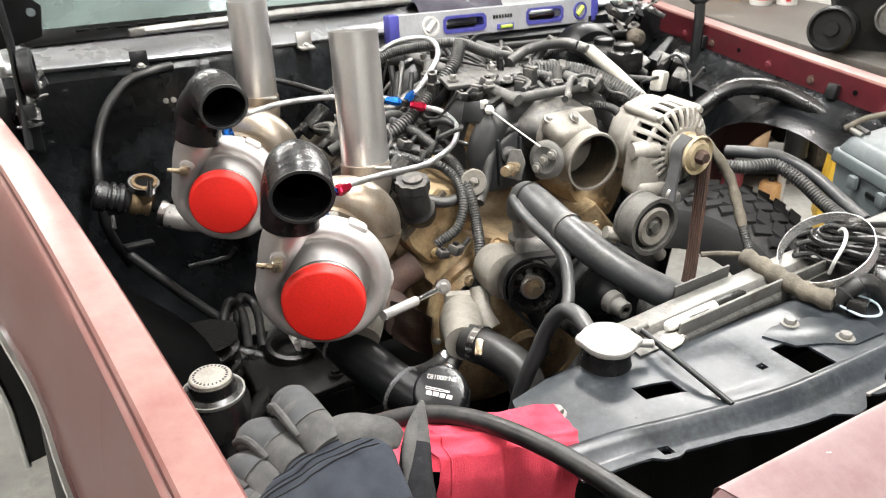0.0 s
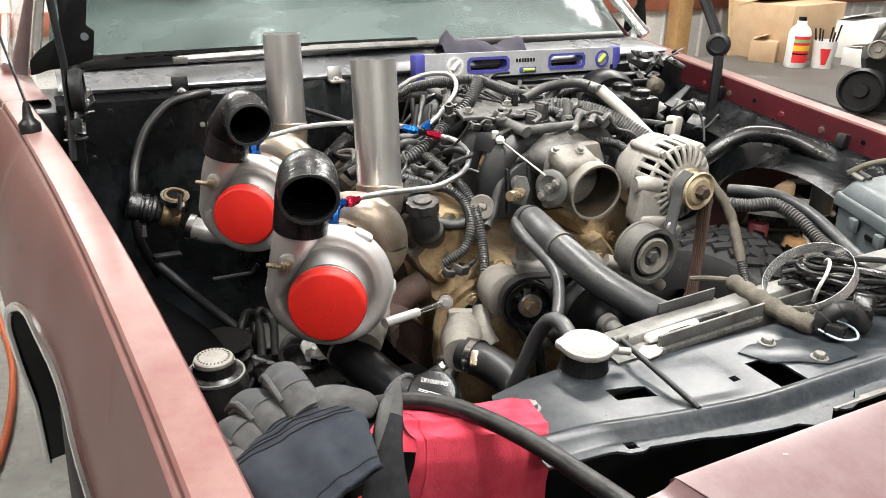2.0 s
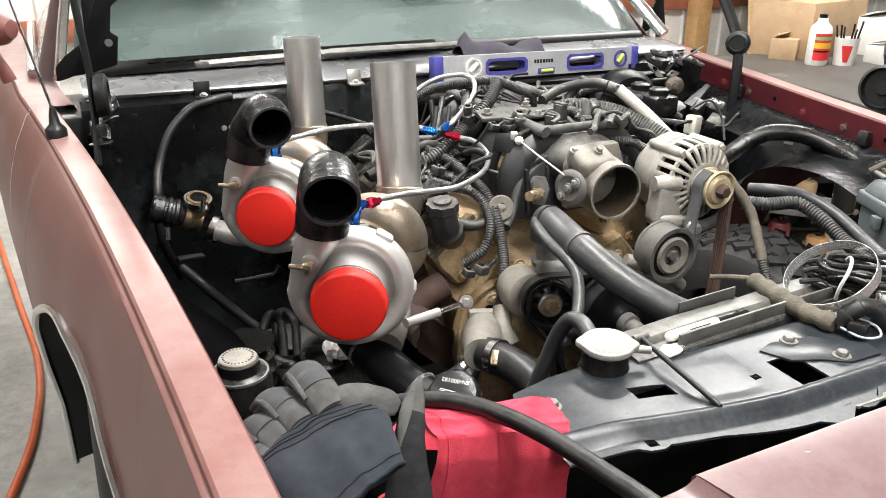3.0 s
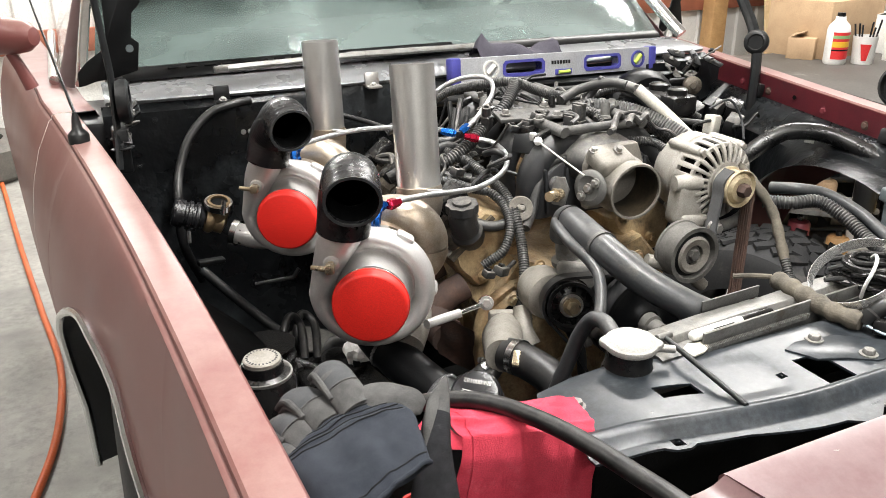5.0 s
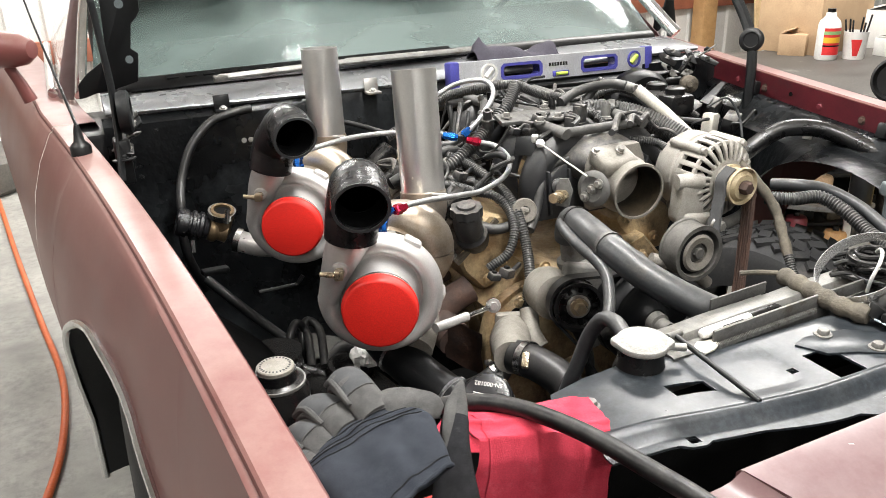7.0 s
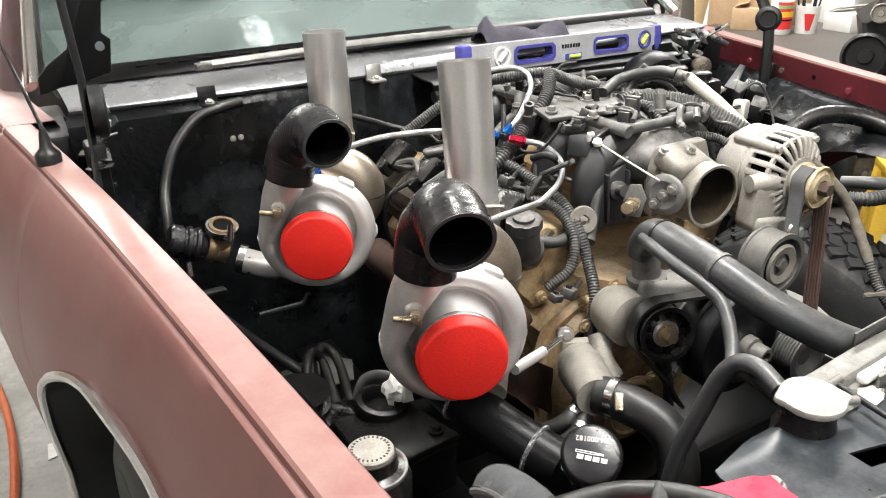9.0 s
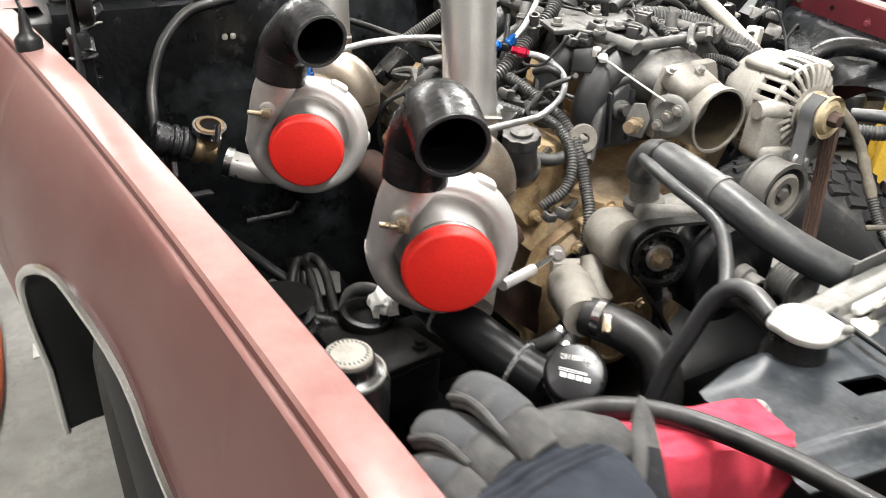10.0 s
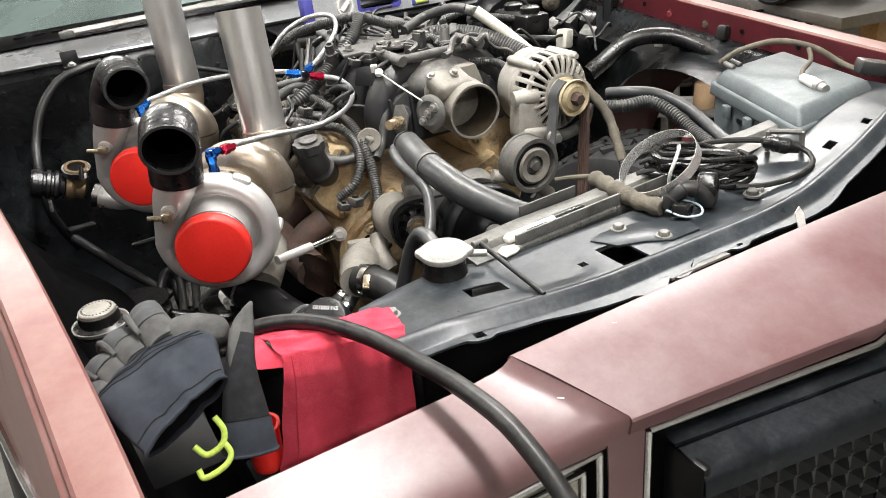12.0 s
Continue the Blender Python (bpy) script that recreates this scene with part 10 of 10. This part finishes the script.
for x, y, z, r, w, mm in ((0.0, 0.06, 0.10, 0.095, 0.09, BLACK_DUSTY), (0.03, 0.10, 0.27, 0.04, 0.04, DIRTY_ALU), (0.22, 0.06, 0.16, 0.07, 0.05, GREY_METAL), (0.16, 0.08, 0.36, 0.055, 0.05, DIRTY_ALU), (0.33, 0.10, 0.28, 0.06, 0.05, BLACK_DUSTY)):
    bm = bmesh.new()
    lathe(bm, [(0, -w), (r * 0.8, -w), (r, -w * 0.8), (r, -w * 0.3), (r * 0.92, -w * 0.2), (r, -w * 0.1), (r, w * 0.4), (r * 0.88, w * 0.5), (r * 0.8, w * 0.1), (r * 0.35, w * 0.1), (r * 0.3, w * 0.35), (0, w * 0.35)], axis_to(SE @ Vector((x, y, z)), SE.to_3x3() @ Vector((-0.25, -1, 0.15))), 30)
    part("pulley", bm, mm, se)
sr = random.Random(3)
for k in range(14):
    bm = bmesh.new()
    c = SE @ Vector((sr.uniform(0.0, 0.40), sr.uniform(0.12, 0.40), sr.uniform(0.28, 0.42)))
    box(bm, (sr.uniform(0.04, 0.10), sr.uniform(0.03, 0.07), sr.uniform(0.03, 0.06)), Matrix.Translation(c) @ pose(0, 0, 0, sr.uniform(-40, 40), sr.uniform(-40, 40), sr.uniform(0, 180)), 0.01)
    part("bracket", bm, (DIRTY_ALU, GREY_METAL, BLACK_DUSTY, VALVE_COVER)[k % 4], se)
for k in range(7):
    bm = bmesh.new()
    x = 0.05 * k
    tube(bm, [SE @ Vector((x, 0.15, 0.25)), SE @ Vector((x + 0.03, 0.10, 0.36 + 0.02 * (k % 3))), SE @ Vector((x + 0.10, 0.14, 0.42)), SE @ Vector((x + 0.16, 0.22, 0.36))], 0.012, 10)
    part("pipe", bm, (GREY_METAL, BLACK_DUSTY, DIRTY_ALU)[k % 3], se)
rk = thing("storage_rack", "low steel rack crowded with dull parts", "rack", (1.5, 1.83, 0))
for k in range(4):
    bm = bmesh.new()
    box(bm, (0.03, 0.03, 0.5), pose(1.22 + 0.18 * k, 2.12 - 0.193 * k, 0.25, 0, 0, -47), 0.003)
    part("post", bm, CAST_ALU if k % 2 else GREY_METAL, rk)
for z in (0.06, 0.28, 0.48):
    bm = bmesh.new()
    box(bm, (0.85, 0.22, 0.02), pose(1.50, 1.84, z, 0, 0, -47), 0.002)
    part("shelf", bm, GREY_METAL, rk)
for k in range(12):
    x, y, z = 1.24 + 0.048 * k + sr.uniform(-0.01, 0.01), 2.08 - 0.052 * k, 0.29 if k % 2 else 0.07
    h2 = sr.uniform(0.08, 0.17)
    can = thing("parts_can", "small dull can on the rack", "can", (x, y, z), "cans on the rack")
    bm = bmesh.new()
    lathe(bm, [(0, 0), (0.04, 0), (0.042, 0.004), (0.042, h2 - 0.01), (0.036, h2), (0.02, h2 + 0.004), (0, h2 + 0.004)], pose(x, y, z), 18)
    part("body", bm, (WOOD, BLACK_DUSTY, GREY_METAL, PAINT_DULL, CARD)[k % 5], can)
    bm = bmesh.new()
    lathe(bm, [(0, 0), (0.012, 0), (0.012, 0.02), (0, 0.02)], pose(x, y, z + h2), 12)
    part("lid", bm, (PLASTIC_BLACK, ZINC)[k % 2], can)
# second low shelf with dark castings behind it
ps = thing("parts_shelf", "low dark shelf of greasy engine parts", "shelf", (1.95, 2.0, 0))
PS = pose(1.97, 1.99, 0, 0, 0, -27)
bm = bmesh.new()
box(bm, (1.0, 0.015, 0.52), PS @ pose(0, 0.11, 0.26), 0.002)
part("back_panel", bm, BLACK_DUSTY, ps)
for z in (0.05, 0.27, 0.5):
    bm = bmesh.new()
    box(bm, (1.0, 0.2, 0.015), PS @ pose(0, 0, z), 0.002)
    part("shelf", bm, BLACK_DUSTY, ps)
for k in range(5):
    bm = bmesh.new()
    box(bm, (0.025, 0.025, 0.5), PS @ pose(-0.48 + 0.24 * k, -0.1, 0.25), 0.003)
    part("post", bm, GREY_METAL if k % 2 else BLACK_DUSTY, ps)
for k in range(14):
    z = 0.058 if k % 2 else 0.278
    x = -0.43 + 0.066 * k
    h2, w2 = sr.uniform(0.10, 0.18), sr.uniform(0.05, 0.10)
    bm = bmesh.new()
    box(bm, (w2, 0.11, h2), PS @ pose(x, -0.02, z + h2 / 2, 0, 0, sr.uniform(-12, 12)), 0.008)
    casting = thing("engine_casting", "greasy dark engine casting on the shelf", "engine part", PS @ Vector((x, -0.02, z)), "castings on the shelf")
    part("body", bm, (BLACK_DUSTY, VALVE_COVER, RUST, BLACK_SATIN)[k % 4], casting)
    for j in range(2):
        bm = bmesh.new()
        hexhead(bm, PS @ pose(x - 0.015 + 0.03 * j, -0.08, z + h2 * 0.6, 90, 0, 0), 0.010, 0.012)
        part("bolt", bm, DIRTY_ALU, casting)
# yellow step stool seen through the wheel arch
YEL = mat("yellow_paint", (0.62, 0.40, 0.04), (0.55, 0.34, 0.03), 0.45, 0, 10, 300, 0.04)
st = thing("step_stool", "yellow wooden step stool on the floor", "stool", (2.05, 1.29, 0))
for x, y in ((1.80, 1.36), (2.10, 1.08), (2.0, 1.50), (2.30, 1.22)):
    bm = bmesh.new()
    box(bm, (0.05, 0.06, 0.40), pose(x, y, 0.20, 0, 4, -45), 0.004)
    part("leg", bm, YEL, st)
for z, w in ((0.16, 0.06), (0.385, 0.20)):
    bm = bmesh.new()
    box(bm, (0.45, w, 0.03), pose(1.95, 1.22, z, 0, 0, -43), 0.004)
    part("tread", bm, YEL, st)
    bm = bmesh.new()
    box(bm, (0.45, w, 0.03), pose(2.15, 1.36, z, 0, 0, -43), 0.004)
    part("tread", bm, YEL, st)
# the car's own front tyre with deep tread under the arch
tt = thing("road_wheel", "black wheel with a deep block tread standing in the arch", "wheel", (0.60, 0.80, 0.3))
TM = axis_to((0.62, 0.86, 0.305), (0.96, 0.28, 0))
bm = bmesh.new()
lathe(bm, [(0.19, -0.11), (0.26, -0.118), (0.285, -0.105), (0.294, -0.08), (0.296, 0.08), (0.285, 0.105), (0.26, 0.118), (0.19, 0.11)], TM, 56, True)
part("carcass", bm, TYRE, tt)
blk = bmesh.new()
plate(blk, [(-0.028, -0.012), (0.018, -0.016), (0.028, 0.010), (-0.018, 0.015)], 0.009)
blk_me = bpy.data.meshes.new("tread_block")
bmesh.ops.recalc_face_normals(blk, faces=blk.faces)
blk.to_mesh(blk_me)
blk.free()
blk_me.materials.append(TYRE)
for k in range(44):
    for j in range(4):
        a = 2 * math.pi * (k + 0.5 * (j % 2)) / 44
        o = new("tread_block", blk_me)
        o.parent, o.matrix_parent_inverse = tt, tt.matrix_basis.inverted()
        o.matrix_basis = TM @ Matrix.Rotation(a, 4, "Z") @ Matrix.Translation((0.294, 0, -0.066 + 0.044 * j)) @ pose(0, 0, 0, 0, 90, 0) @ pose(0, 0, 0, 0, 0, 25 if j % 2 else -25)

# ---- floor things ----
OR = mat("orange_hose", (0.62, 0.14, 0.04), (0.55, 0.11, 0.03), 0.45, 0, 10, 300, 0.03)
bm = bmesh.new()
tube(bm, [(-1.425, 5.0, 0.012), (-1.33, 4.3, 0.012), (-1.219, 3.387, 0.012), (-1.113, 2.587, 0.012), (-1.048, 2.109, 0.012), (-1.050, 1.75, 0.012), (-1.096, 1.463, 0.012), (-1.20, 1.1, 0.012), (-1.45, 0.7, 0.012), (-1.9, 0.4, 0.012)], 0.011, 10, 12)
solo("air_hose", bm, OR, "orange air hose snaking over the floor", "hose")
bm = bmesh.new()
lathe(bm, [(0.19, 0.0), (0.30, 0.0), (0.33, 0.03), (0.335, 0.18), (0.30, 0.21), (0.19, 0.21)], pose(-1.50, 4.65, 0), 40, True)
solo("loose_tyre", bm, mat("dusty_old_rubber", (0.10, 0.095, 0.085), (0.14, 0.13, 0.115), 0.8, 0, 12, 200, 0.3), "dusty old tyre lying flat on the floor", "tyre")
bm = bmesh.new()
plate(bm, [(-0.05, -0.03), (0.04, -0.035), (0.05, 0.02), (-0.02, 0.035)], 0.002, pose(-0.935, 1.83, 0.001, 0, 0, 20))
solo("paper_scrap", bm, WHITE_PLASTIC, "white paper scrap on the floor", "paper", smooth=False)
